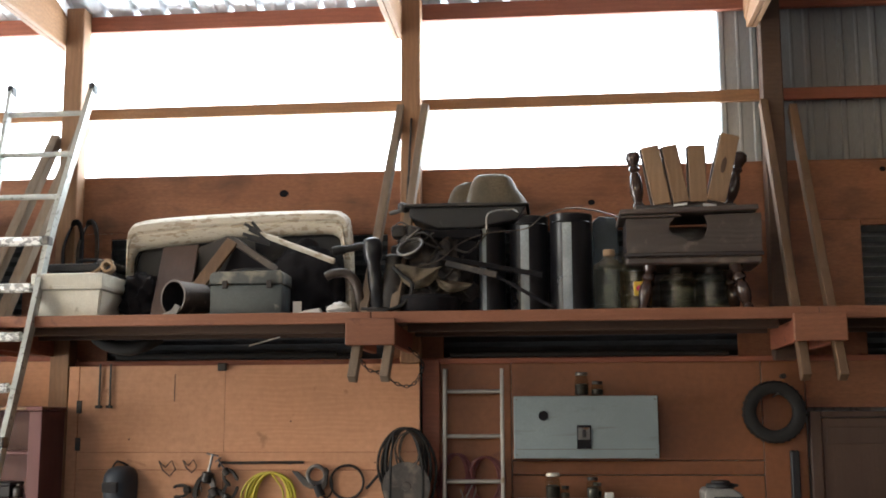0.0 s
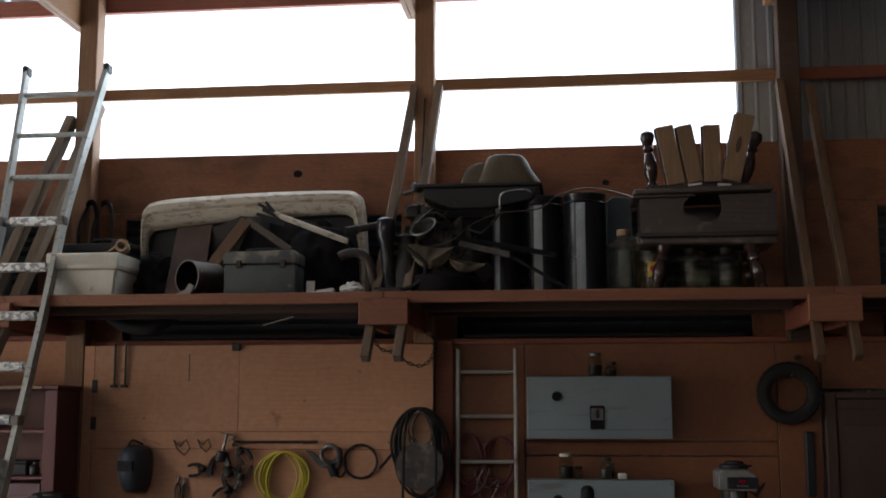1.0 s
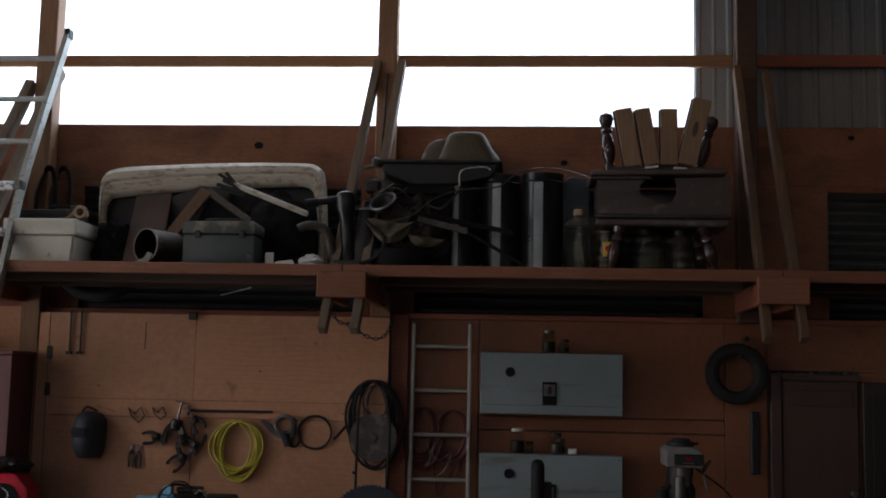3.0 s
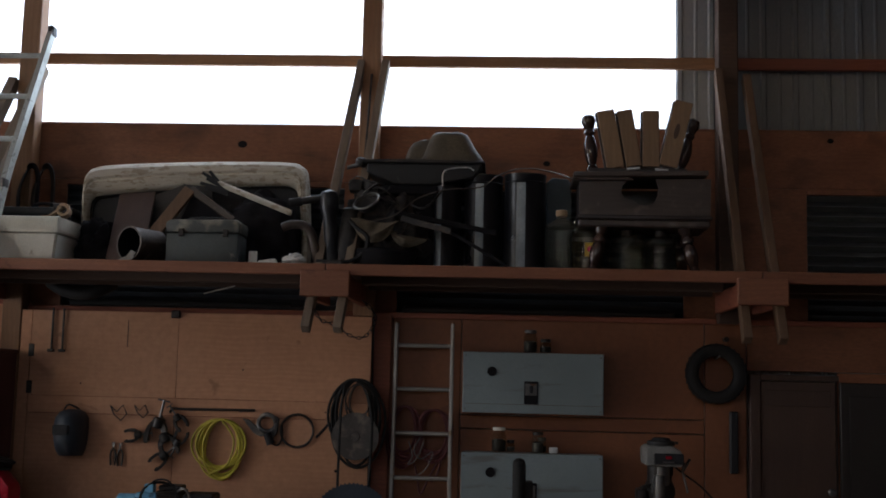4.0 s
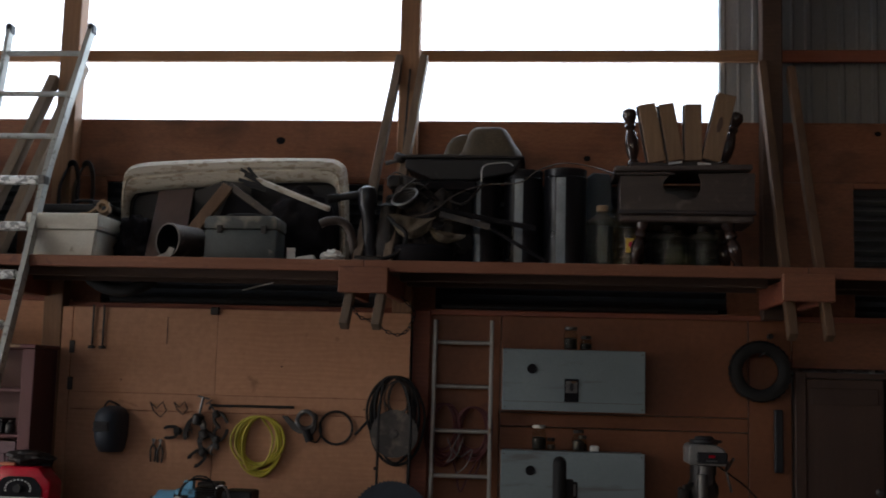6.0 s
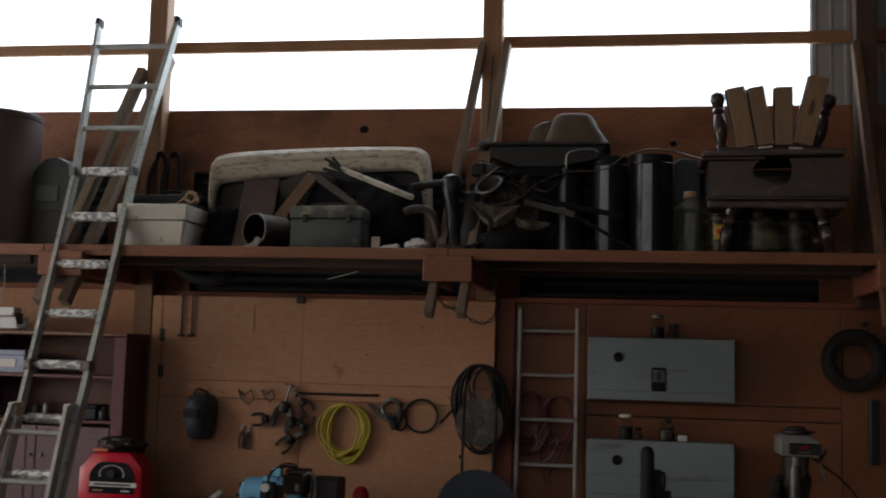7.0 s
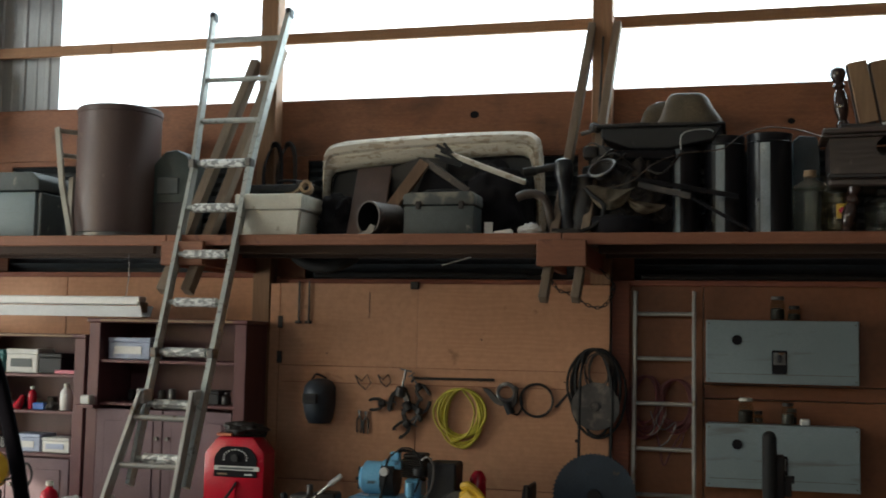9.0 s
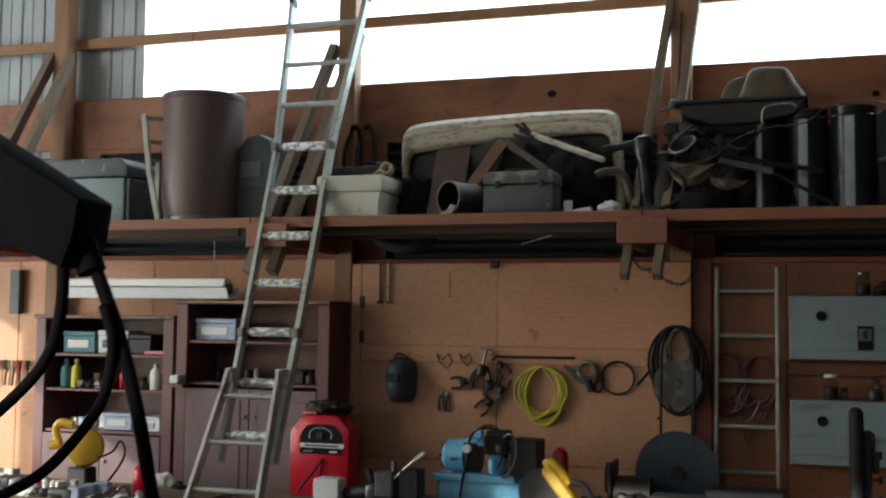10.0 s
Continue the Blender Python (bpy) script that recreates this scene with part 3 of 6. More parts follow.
# slanting braces from the posts out to the shelf's edge
for top, low in (((-0.14, -0.1, 4.2), (-0.315, -1.03, 2.23)), ((0.035, -0.1, 4.2), (-0.115, -1.03, 2.23)), ((2.395, -0.1, 4.16), (2.395, -1.03, 2.22)), ((2.59, -0.1, 4.12), (2.61, -1.03, 2.22)),
                 ((-2.68, -0.13, 4.04), (-2.905, -1.03, 2.26)), ((-2.485, -0.1, 4.14), (-2.725, -1.03, 2.26)), ((-5.27, -0.1, 4.15), (-5.46, -1.03, 2.3)), ((-5.085, -0.1, 4.12), (-5.24, -1.03, 2.3))):
    part("brace", beam(low, top, 0.054 if top[0] > -1 else 0.068, 0.085, 0.004, up=(0, -1, 0.2)), BRACE_BROWN if top[0] > 2 else GREYWOOD, shelf, "weathered diagonal brace")

# ---- doors of the right-hand bay ----
door = thing("door_1", (2.95, -0.03, 0), "narrow dark brown plank door in a plain frame", "door", kind="structure")
part("door_frame", box(2.612, 2.682, -0.06, -0.001, 0, 2.035, 0.004), DARKDOOR, door)
part("door_frame", box(2.684, 3.215, -0.06, -0.001, 1.995, 2.035, 0.004), DARKDOOR, door)
part("leaf", box(2.688, 3.195, -0.045, -0.004, 0.01, 1.99, 0.005), DARKDOOR, door)
part("rail", box(2.72, 3.16, -0.052, -0.046, 1.82, 1.93, 0.003), DARKDOOR, door)
part("door_handle", turned([(0.012, 0), (0.012, 0.02), (0.026, 0.03), (0.028, 0.045), (0.015, 0.056)], n=14, m=Matrix.Translation((3.15, -0.046, 1.25)) @ Matrix.Rotation(radians(90), 4, "X")), STEEL, door, smooth=True)
door2 = thing("door_2", (3.8, -0.03, 0), "wide black painted double door of a closet", "door", kind="structure")
for x in (3.225, 3.79):
    part("leaf", box(x, x + 0.555, -0.05, -0.004, 0.01, 1.99, 0.005), BLACKPAINT, door2)
    part("rail", box(x + 0.06, x + 0.5, -0.056, -0.051, 1.05, 1.9, 0.004), BLACKPAINT, door2)


# ---- ladders ----
OLD_ALU = material("dull_old_aluminium", (0.42, 0.41, 0.38), (0.32, 0.3, 0.27), 0.5, metal=0.5, scale=9, bump=0.1, wear=(0.2, 0.15, 0.1), wear_at=0.66)


def ladder_on_wall():
    l = thing("wall_ladder", (0.36, -0.12, 0), "old aluminium ladder section standing against the plywood wall", "ladder")
    for x, lean in ((0.168, -0.01), (0.558, 0.005)):
        part("rail", beam((x + lean, -0.15, 0.0), (x, -0.09, 2.335), 0.024, 0.055, 0.004, up=(0, -1, 0)), OLD_ALU, l)
    for k in range(7):
        z = 2.178 - 0.303 * k
        y = -0.09 - 0.06 * (2.335 - z) / 2.335
        part("rung", rod((0.175, y, z), (0.553, y, z), 0.014, n=10), OLD_ALU, l, smooth=True)
    return l


ladder_on_wall()


def leaning_ladder():
    """Extension ladder: a fly section with one bent rail behind a wider base section."""
    l = thing("extension_ladder", (-2.7, -2.05, 0), "paint-splashed aluminium extension ladder leaning on the shelf", "ladder")

    def depth(z, off=0.0):
        return -0.31 - (4.35 - z) * 0.39 + off

    def left(z):
        return -2.812 - 0.03 * (z - 2.5) if z < 3.1 else -2.83 - 0.102 * (z - 3.1)

    def right(z):
        return -2.395 - 0.025 * max(0.0, min(z - 2.5, 0.7)) + (0.055 * max(0.0, z - 3.2))

    steps = [1.05, 1.6, 2.1, 2.6, 3.1, 3.3, 3.6, 4.0, 4.36]
    for side in (left, right):
        part("fly_rail", ribbon([(side(z), depth(z), z) for z in steps], 0.026 if side is left else 0.034, 0.07, (1, 0, 0)), PAINTED_ALU, l)
        z = 4.36
        part("end_cap", box(side(z) - 0.022, side(z) + 0.022, depth(z) - 0.045, depth(z) + 0.045, z - 0.05, z + 0.03, 0.012), BLACK, l, "black rubber end cap")
    for k in range(10):
        z = 4.15 - 0.327 * k
        part("rung", rod((left(z), depth(z), z), (right(z), depth(z), z), 0.019, n=10), PAINTED_ALU, l, smooth=True)
        if 2 < k:
            part("rung_sleeve", rod((left(z) + 0.06, depth(z), z), (right(z) - 0.05, depth(z), z), 0.031, n=8), RUNG_PAINT, l, "paint-splashed rung tread")
        if k in (3, 7):
            for s in (left, right):
                part("rung_lock", box(s(z) - 0.024, s(z) + 0.024, depth(z) - 0.055, depth(z) + 0.02, z - 0.035, z + 0.03, 0.008), STEEL, l)

    def base_left(z):
        return -2.785 - 0.13 * (1.6 - z)

    def base_right(z):
        return -2.425 + 0.03 * (1.6 - z)

    for side in (base_left, base_right):
        part("base_rail", beam((side(0.0), depth(0.0, -0.09), 0.0), (side(1.61), depth(1.61, -0.09), 1.61), 0.028, 0.075, 0.004, up=(0, -1, 0.39)), OLD_ALU, l)
        part("rail_guide", box(side(1.6) - 0.025, side(1.6) + 0.025, depth(1.6, -0.09) - 0.02, depth(1.6), 1.54, 1.63, 0.006), ALU, l)
    for k in range(5):
        z = 1.457 - 0.283 * k
        part("base_rung", rod((base_left(z), depth(z, -0.09), z), (base_right(z), depth(z, -0.09), z), 0.018, n=10), OLD_ALU, l, smooth=True)
    return l


leaning_ladder()


# ---- workbench along the wall ----
def bench(x0, x1, y0, y1, label):
    b = thing("workbench", ((x0 + x1) / 2, (y0 + y1) / 2, 0), label, "workbench", group="workbenches")
    n = 5
    for k in range(n):
        d = (y1 - y0) / n
        part("plank", box(x0, x1, y0 + k * d, y0 + (k + 1) * d - 0.004, 0.68, 0.72, 0.004), GREYWOOD, b)
    part("apron", box(x0 + 0.02, x1 - 0.02, y0 + 0.02, y0 + 0.06, 0.55, 0.678, 0.004), LUMBER, b)
    for x in (x0 + 0.05, x1 - 0.13):
        for y in (y0 + 0.065, y1 - 0.12):
            part("leg", box(x, x + 0.085, y, y + 0.085, 0, 0.678, 0.005), LUMBER, b)
    return b


bench(-2.95, 2.45, -1.15, -0.3, "long plank workbench under the hanging tools")
bench(-5.7, -3.15, -1.6, -0.62, "cluttered plank workbench in front of the cabinets")


# ---- boxes and small jars on the wall ----
def electrical_box(z0, z1):
    b = thing("electrical_box", (1.115, -0.1, z0), "large grey enamelled steel electrical box on the wall", "electrical box", group="grey boxes")
    part("body", box(0.645, 1.595, -0.19, -0.002, z0, z1, 0.006), GREYBOX, b)
    part("cover", box(0.64, 1.60, -0.205, -0.192, z0 - 0.004, z1 + 0.004, 0.005), GREYBOX, b)
    part("knockout", rod((0.84, -0.2055, z1 - 0.128), (0.84, -0.212, z1 - 0.128), 0.033, n=20), MATTE, b, "round black opening")
    plate = part("switch_plate", box(1.06, 1.155, -0.214, -0.2055, z0 + 0.06, z0 + 0.215, 0.004), MATTE, b, "black switch plate")
    part("switch_frame", box(1.068, 1.147, -0.218, -0.2145, z0 + 0.12, z0 + 0.2, 0.002), STEEL, plate)
    part("switch_lever", box(1.095, 1.12, -0.234, -0.2185, z0 + 0.135, z0 + 0.185, 0.004), BLACK, plate)
    part("seam", box(0.66, 1.58, -0.2062, -0.2052, z0 + 0.055, z0 + 0.059), STEEL, b, "scratched seam")
    for x in (0.66, 1.58):
        for z in (z0 + 0.02, z1 - 0.02):
            part("screw", rod((x, -0.2055, z), (x, -0.209, z), 0.006, n=8), STEEL, b)
    return b


electrical_box(1.732, 2.138)
electrical_box(1.05, 1.458)


def jar(x, y, z, r, h, lid, fill, label):
    j = thing("jar", (x, y, z), label, "jar", group="jars on the grey boxes")
    part("glass", turned([(r * 0.9, 0), (r, 0.01), (r, h * 0.78), (r * 0.8, h * 0.88), (r * 0.78, h)], (x, y, z), 18), JAR, j, smooth=True)
    part("contents", turned([(r * 0.86, 0.006), (r * 0.93, 0.012), (r * 0.92, h * 0.55), (r * 0.5, h * 0.6)], (x, y, z), 14), fill, j, "screws and small hardware", smooth=True)
    part("lid", turned([(r * 0.84, h), (r * 0.88, h + 0.002), (r * 0.88, h + 0.018), (r * 0.8, h + 0.022)], (x, y, z), 18), lid, j, "screw lid", smooth=True)


jar(1.10, -0.12, 2.145, 0.047, 0.135, STEEL, IRON, "glass jar of hardware with a bent metal lid")
jar(1.205, -0.11, 2.145, 0.04, 0.075, IRON, IRON, "short dark jar of hardware")
jar(0.895, -0.12, 1.463, 0.05, 0.145, WHITE, IRON, "dark filled jar with a white lid")
jar(0.975, -0.10, 1.463, 0.03, 0.06, IRON, STEEL, "small dark jar of hardware")
jar(1.16, -0.12, 1.463, 0.04, 0.12, IRON, STEEL, "cloudy glass jar of small hardware")
jar(1.19, -0.06, 1.463, 0.032, 0.08, STEEL, IRON, "small cloudy jar of hardware")
whole("white_block", box(1.238, 1.298, -0.16, -0.10, 1.463, 1.503, 0.006), PAPER, "small white plastic block on the grey box", "block")

# ---- on the right of the boxes ----
tyre = thing("tire", (2.378, -0.09, 2.03), "small black tyre hung on the plywood wall", "tire")
prof = [(0.122, -0.03), (0.138, -0.046), (0.168, -0.05), (0.195, -0.042), (0.205, -0.024), (0.207, 0.0), (0.205, 0.024), (0.195, 0.042), (0.168, 0.05), (0.138, 0.046), (0.122, 0.03), (0.122, -0.03)]
part("casing", turned(prof, n=40, m=Matrix.Translation((2.378, -0.075, 2.03)) @ Matrix.Rotation(radians(90), 4, "X"), hollow=True), RUBBER, tyre, smooth=True)
bm = bmesh.new()
for k in range(30):
    a = 2 * math.pi * k / 30
    box(-0.008, 0.008, -0.036, 0.036, 0.203, 0.2085, 0, bm, Matrix.Translation((2.378, -0.075, 2.03)) @ Matrix.Rotation(a, 4, "Y"))
part("tread", bm, RUBBER, tyre)
part("nail", rod((2.39, 0.0, 2.135), (2.39, -0.16, 2.15), 0.006, n=8), STEEL, tyre)
whole("wall_bolt", rod((2.455, 0.0, 2.27), (2.455, -0.06, 2.27), 0.018, n=10), IRON, "rusty bolt head in the wall above the tyre", "bolt")
whole("level_bar", box(2.478, 2.535, -0.05, -0.002, 1.353, 1.776, 0.008), BLACK, "dark level hanging upright on the wall", "level")

drill = thing("drill_press", (1.93, -0.65, 0.72), "grey bench drill press with a dark column", "drill press")
part("base", box(1.8, 2.06, -0.85, -0.45, 0.72, 0.76, 0.01), IRON, drill)
part("column", rod((1.93, -0.52, 0.76), (1.93, -0.52, 1.5), 0.036, n=16), STEEL, drill, smooth=True)
part("head", slab([(1.815, 1.44), (2.045, 1.435), (2.05, 1.50), (2.035, 1.535), (1.99, 1.562), (1.84, 1.566), (1.812, 1.545)], -0.78, -0.5, 0.012), CAST_GREY, drill, "scuffed light grey head")
part("belt_cover", turned([(0.085, 0.0), (0.09, 0.006), (0.088, 0.024), (0.06, 0.03), (0.055, 0.044), (0.03, 0.048)], (1.925, -0.66, 1.564), 22), BLACK, drill, "black round cap", smooth=True)
part("cap_lever", box(1.96, 2.03, -0.7, -0.66, 1.572, 1.588, 0.005), BLACK, drill)
plate = part("name_plate", box(1.865, 2.05, -0.792, -0.782, 1.45, 1.518, 0.006), BLACK, drill, "black front plate")
part("badge", box(1.935, 1.975, -0.797, -0.7925, 1.485, 1.503, 0.003), RED, plate, "small red badge")
part("name_bar", box(1.92, 1.99, -0.797, -0.7925, 1.461, 1.472, 0.002), STEEL, plate, "pale bar in place of lettering")
part("spindle_body", turned([(0.05, 0.95), (0.07, 0.97), (0.085, 1.22), (0.10, 1.26), (0.098, 1.30), (0.078, 1.34), (0.076, 1.434)], (1.918, -0.64, 0), 22), IRON, drill, smooth=True)
part("polished_sleeve", turned([(0.03, 1.05), (0.034, 1.06), (0.034, 1.37), (0.03, 1.38)], (1.905, -0.735, 0), 18), STEEL, drill, "polished steel sleeve", smooth=True)
part("side_housing", box(1.77, 1.83, -0.72, -0.58, 1.18, 1.29, 0.015, seg=2), IRON, drill, smooth=True)
part("speed_handle", rod((1.79, -0.74, 1.3), (1.87, -0.68, 1.32), 0.012, n=8), STEEL, drill)
part("motor", rod((1.95, -0.46, 1.36), (1.95, -0.46, 1.56), 0.08, n=18), IRON, drill, smooth=True)
part("quill", turned([(0.045, 1.25), (0.05, 1.32), (0.05, 1.43)], (1.93, -0.68, 0), 16), STEEL, drill, smooth=True)
part("chuck", turned([(0.012, 1.12), (0.028, 1.16), (0.03, 1.25)], (1.93, -0.68, 0), 12), IRON, drill, smooth=True)
part("table", box(1.81, 2.05, -0.84, -0.5, 0.98, 1.01, 0.008), IRON, drill)
for k in range(3):
    a = radians(120 * k + 20)
    part("handle", rod((2.06, -0.66, 1.4), (2.09, -0.66 + 0.13 * math.cos(a), 1.4 + 0.13 * math.sin(a)), 0.008, n=8), STEEL, drill)
part("cord", tube(curve([(2.02, -0.45, 1.43), (2.12, -0.45, 1.36), (2.25, -0.42, 1.26), (2.36, -0.38, 1.1), (2.4, -0.36, 0.735)]), 0.006, 6), RUBBER, drill)

grinder = thing("belt_grinder", (1.05, -0.95, 0.72), "upright black belt grinder on the workbench", "belt grinder")
part("base", box(0.93, 1.2, -1.1, -0.75, 0.72, 0.79, 0.012), IRON, grinder)
part("frame", box(1.06, 1.11, -0.97, -0.9, 0.79, 1.34, 0.008), IRON, grinder)
part("belt", box(0.985, 1.065, -1.05, -0.88, 0.8, 1.474, 0.036, seg=3), RUBBER, grinder, "black abrasive belt over rounded wheels", smooth=True)
part("tension_arm", box(1.11, 1.15, -0.98, -0.92, 1.1, 1.22, 0.008), IRON, grinder)
for z in (0.95, 1.06, 1.2):
    part("knob", turned([(0.008, 0), (0.008, 0.03), (0.022, 0.035), (0.022, 0.055)], n=12, m=Matrix.Translation((1.11, -0.95, z)) @ Matrix.Rotation(radians(90), 4, "Y")), BLACK, grinder, smooth=True)
part("motor", rod((1.12, -0.86, 0.86), (1.3, -0.86, 0.86), 0.065, n=18), IRON, grinder, smooth=True)
part("rest", box(0.9, 0.985, -1.1, -0.95, 0.93, 0.95, 0.004), STEEL, grinder)


# ---- cables and tools hung on the plywood ----
def coil(name, centre, rx, rz, turns, r, material_, label, category, wobble=0.03, tails=(), seed=1, y_step=0.006):
    """Loops of cord hung in the wall's plane."""
    rnd = random.Random(seed)
    c = thing(name, (centre[0], centre[1], centre[2] + rz), label, category)
    for k in range(turns):
        ax, az = rx * (1 + rnd.uniform(-wobble, wobble) * 3), rz * (1 + rnd.uniform(-wobble, wobble) * 2)
        ox, oz = rnd.uniform(-wobble, wobble) * rx * 2, (rz - az)
        pts = []
        for j in range(14):
            a = 2 * math.pi * j / 14
            pts.append((centre[0] + ox + ax * math.sin(a) * (1 + rnd.uniform(-0.03, 0.03)), centre[1] - y_step * (k % 5) + rnd.uniform(-0.004, 0.004), centre[2] + oz + az * math.cos(a)))
        part("loop", tube(curve(pts, 4, True), r, 7, True), material_, c, smooth=True)
    for t in tails:
        part("tail", tube(curve(t, 5), r, 7), material_, c, smooth=True)
    return c


coil("cord_coil", (-1.03, -0.16, 1.452), 0.143, 0.182, 12, 0.0068, YELLOW, "coiled bright yellow extension cord hung on the plywood wall", "extension cord", 0.075, [[(-1.02, -0.19, 1.63), (-0.93, -0.2, 1.5), (-0.97, -0.2, 1.33), (-1.1, -0.195, 1.26)]], seed=4)
coil("black_hose", (-0.095, -0.18, 1.672), 0.152, 0.258, 8, 0.0095, RUBBER, "coiled black rubber hose hung from a hook", "hose", 0.08,
     [[(-0.17, -0.2, 1.9), (-0.185, -0.26, 1.7), (-0.19, -0.265, 1.3), (-0.19, -0.26, 0.95)], [(-0.02, -0.2, 1.88), (0.03, -0.26, 1.66), (0.025, -0.265, 1.3), (0.01, -0.26, 0.95)], [(-0.28, -0.19, 1.62), (-0.33, -0.2, 1.56), (-0.36, -0.2, 1.53)]], seed=7)
coil("old_belt", (-0.075, -0.205, 1.77), 0.075, 0.13, 4, 0.006, RUSTY, "brown cracked drive belts hung inside the hose", "drive belt", 0.1, seed=15)
coil("red_cable", (0.24, -0.06, 1.57), 0.11, 0.185, 10, 0.0075, ORANGE_CORD, "coiled red-brown welding cable hung behind the ladder", "cable", 0.08, [[(0.28, -0.07, 1.45), (0.33, -0.08, 1.3), (0.36, -0.08, 1.16), (0.42, -0.08, 1.28), (0.5, -0.07, 1.42)]], seed=9)
coil("red_cable", (0.45, -0.055, 1.565), 0.105, 0.17, 9, 0.0075, ORANGE_CORD, "coiled red-brown electric cable hung behind the ladder", "cable", 0.08, [[(0.5, -0.06, 1.44), (0.48, -0.07, 1.32), (0.43, -0.07, 1.24)]], seed=12)
whole("grey_wire", tube(curve([(0.27, -0.10, 1.52), (0.30, -0.11, 1.42), (0.27, -0.11, 1.36), (0.33, -0.11, 1.4), (0.38, -0.1, 1.53)]), 0.004, 6), STEEL, "loose grey wire hanging in the cable coil", "wire")

whole("grey_wire", tube(curve([(0.36, -0.1, 1.56), (0.31, -0.115, 1.46), (0.36, -0.12, 1.4), (0.44, -0.11, 1.45), (0.40, -0.11, 1.34), (0.33, -0.1, 1.28)]), 0.0038, 6), STEEL, "loose pale wire hanging among the red cables", "wire")
disc = thing("saw_blade", (-0.084, -0.24, 1.53), "worn grey disc blade hung over the black hose", "saw blade")
bm = turned([(0.16, 0), (0.162, 0.004), (0.03, 0.005), (0.028, 0.012), (0.012, 0.013)], n=36, m=Matrix.Translation((-0.084, -0.225, 1.546)) @ Matrix.Rotation(radians(90), 4, "X"))
part("plate", bm, DISC, disc)
part("hook", tube(curve([(-0.084, -0.13, 1.9), (-0.084, -0.2, 1.9), (-0.084, -0.215, 1.935)]), 0.006, 6), IRON, disc)


def toothed(cx, cz, r, y0, y1, teeth):
    out = []
    for k in range(teeth):
        a, b = 2 * math.pi * k / teeth, 2 * math.pi * (k + 0.7) / teeth
        out += [(cx + r * math.sin(a), cz + r * math.cos(a)), (cx + 0.955 * r * math.sin(b), cz + 0.955 * r * math.cos(b))]
    return slab(out, y0, y1)


big = thing("circular_saw_blade", (-0.072, -0.36, 0.72), "large toothed circular saw blade hung behind the workbench", "saw blade")
part("blade", toothed(-0.072, 0.968, 0.28, -0.356, -0.352, 60), BLADE, big, "dark grey steel blade")
part("arbor", rod((-0.072, -0.35, 0.968), (-0.072, -0.39, 0.968), 0.045, n=18), IRON, big)

mask = thing("welding_helmet", (-2.095, -0.14, 1.36), "dark blue-grey welding helmet hung on the wall", "welding helmet")
bm = bmesh.new()
rows = [(1.36, 0.085, 0.10), (1.40, 0.105, 0.15), (1.47, 0.118, 0.18), (1.56, 0.122, 0.185), (1.62, 0.118, 0.165), (1.66, 0.09, 0.12), (1.678, 0.04, 0.05)]
rings = []
for z, w, d in rows:
    rings.append([bm.verts.new((-2.085 + 0.93 * w * math.cos(a), -0.14 - d * math.sin(a) ** 0.8, z)) for a in [math.pi * j / 14 for j in range(15)]])
for a, b in zip(rings, rings[1:]):
    for j in range(14):
        bm.faces.new((a[j], a[j + 1], b[j + 1], b[j]))
bm.faces.new(rings[-1])
bm.faces.new(rings[0])
HELMET = material("helmet_shell", (0.035, 0.045, 0.06), (0.05, 0.06, 0.075), 0.45, scale=9, bump=0.08, wear=(0.1, 0.11, 0.12), wear_at=0.68)
part("shell", bm, HELMET, mask, smooth=True)
visor = part("visor", box(-2.155, -2.045, -0.338, -0.30, 1.505, 1.575, 0.006), BLACK, mask, "black visor holder")
part("lens", box(-2.143, -2.057, -0.341, -0.3385, 1.52, 1.56, 0.001), ENAMEL, visor)
part("headband", tube(curve([(-2.15, -0.16, 1.67), (-2.1, -0.2, 1.71), (-2.04, -0.16, 1.68)]), 0.007, 6), BLACK, mask)

bar = thing("pry_bar", (-1.08, -0.15, 1.70), "long dark steel pry bar on nails", "pry bar")
part("shaft", rod((-1.34, -0.152, 1.698), (-0.80, -0.152, 1.702), 0.009, n=8), IRON, bar)
part("claw", tube(curve([(-1.34, -0.152, 1.698), (-1.38, -0.155, 1.70), (-1.395, -0.165, 1.67)]), 0.009, 8), IRON, bar)
for x in (-1.25, -0.9):
    part("nail", rod((x, -0.13, 1.688), (x, -0.17, 1.69), 0.004, n=6), STEEL, bar)


def wire_diamond(x, z, s):
    pts = [(x - s, -0.15, z + s * 0.9), (x - s * 0.2, -0.155, z + s * 0.2), (x + s * 0.5, -0.15, z + s), (x + s, -0.155, z), (x + s * 0.3, -0.15, z - s * 0.8), (x - s * 0.5, -0.155, z - s * 0.1), (x - s, -0.15, z + s * 0.9)]
    w = whole("wire_hanger", tube(pts, 0.0045, 6), IRON, "bent dark wire hanger on a nail", "wire hanger", "wire hangers")
    return w


wire_diamond(-1.763, 1.655, 0.06)
wire_diamond(-1.602, 1.67, 0.05)


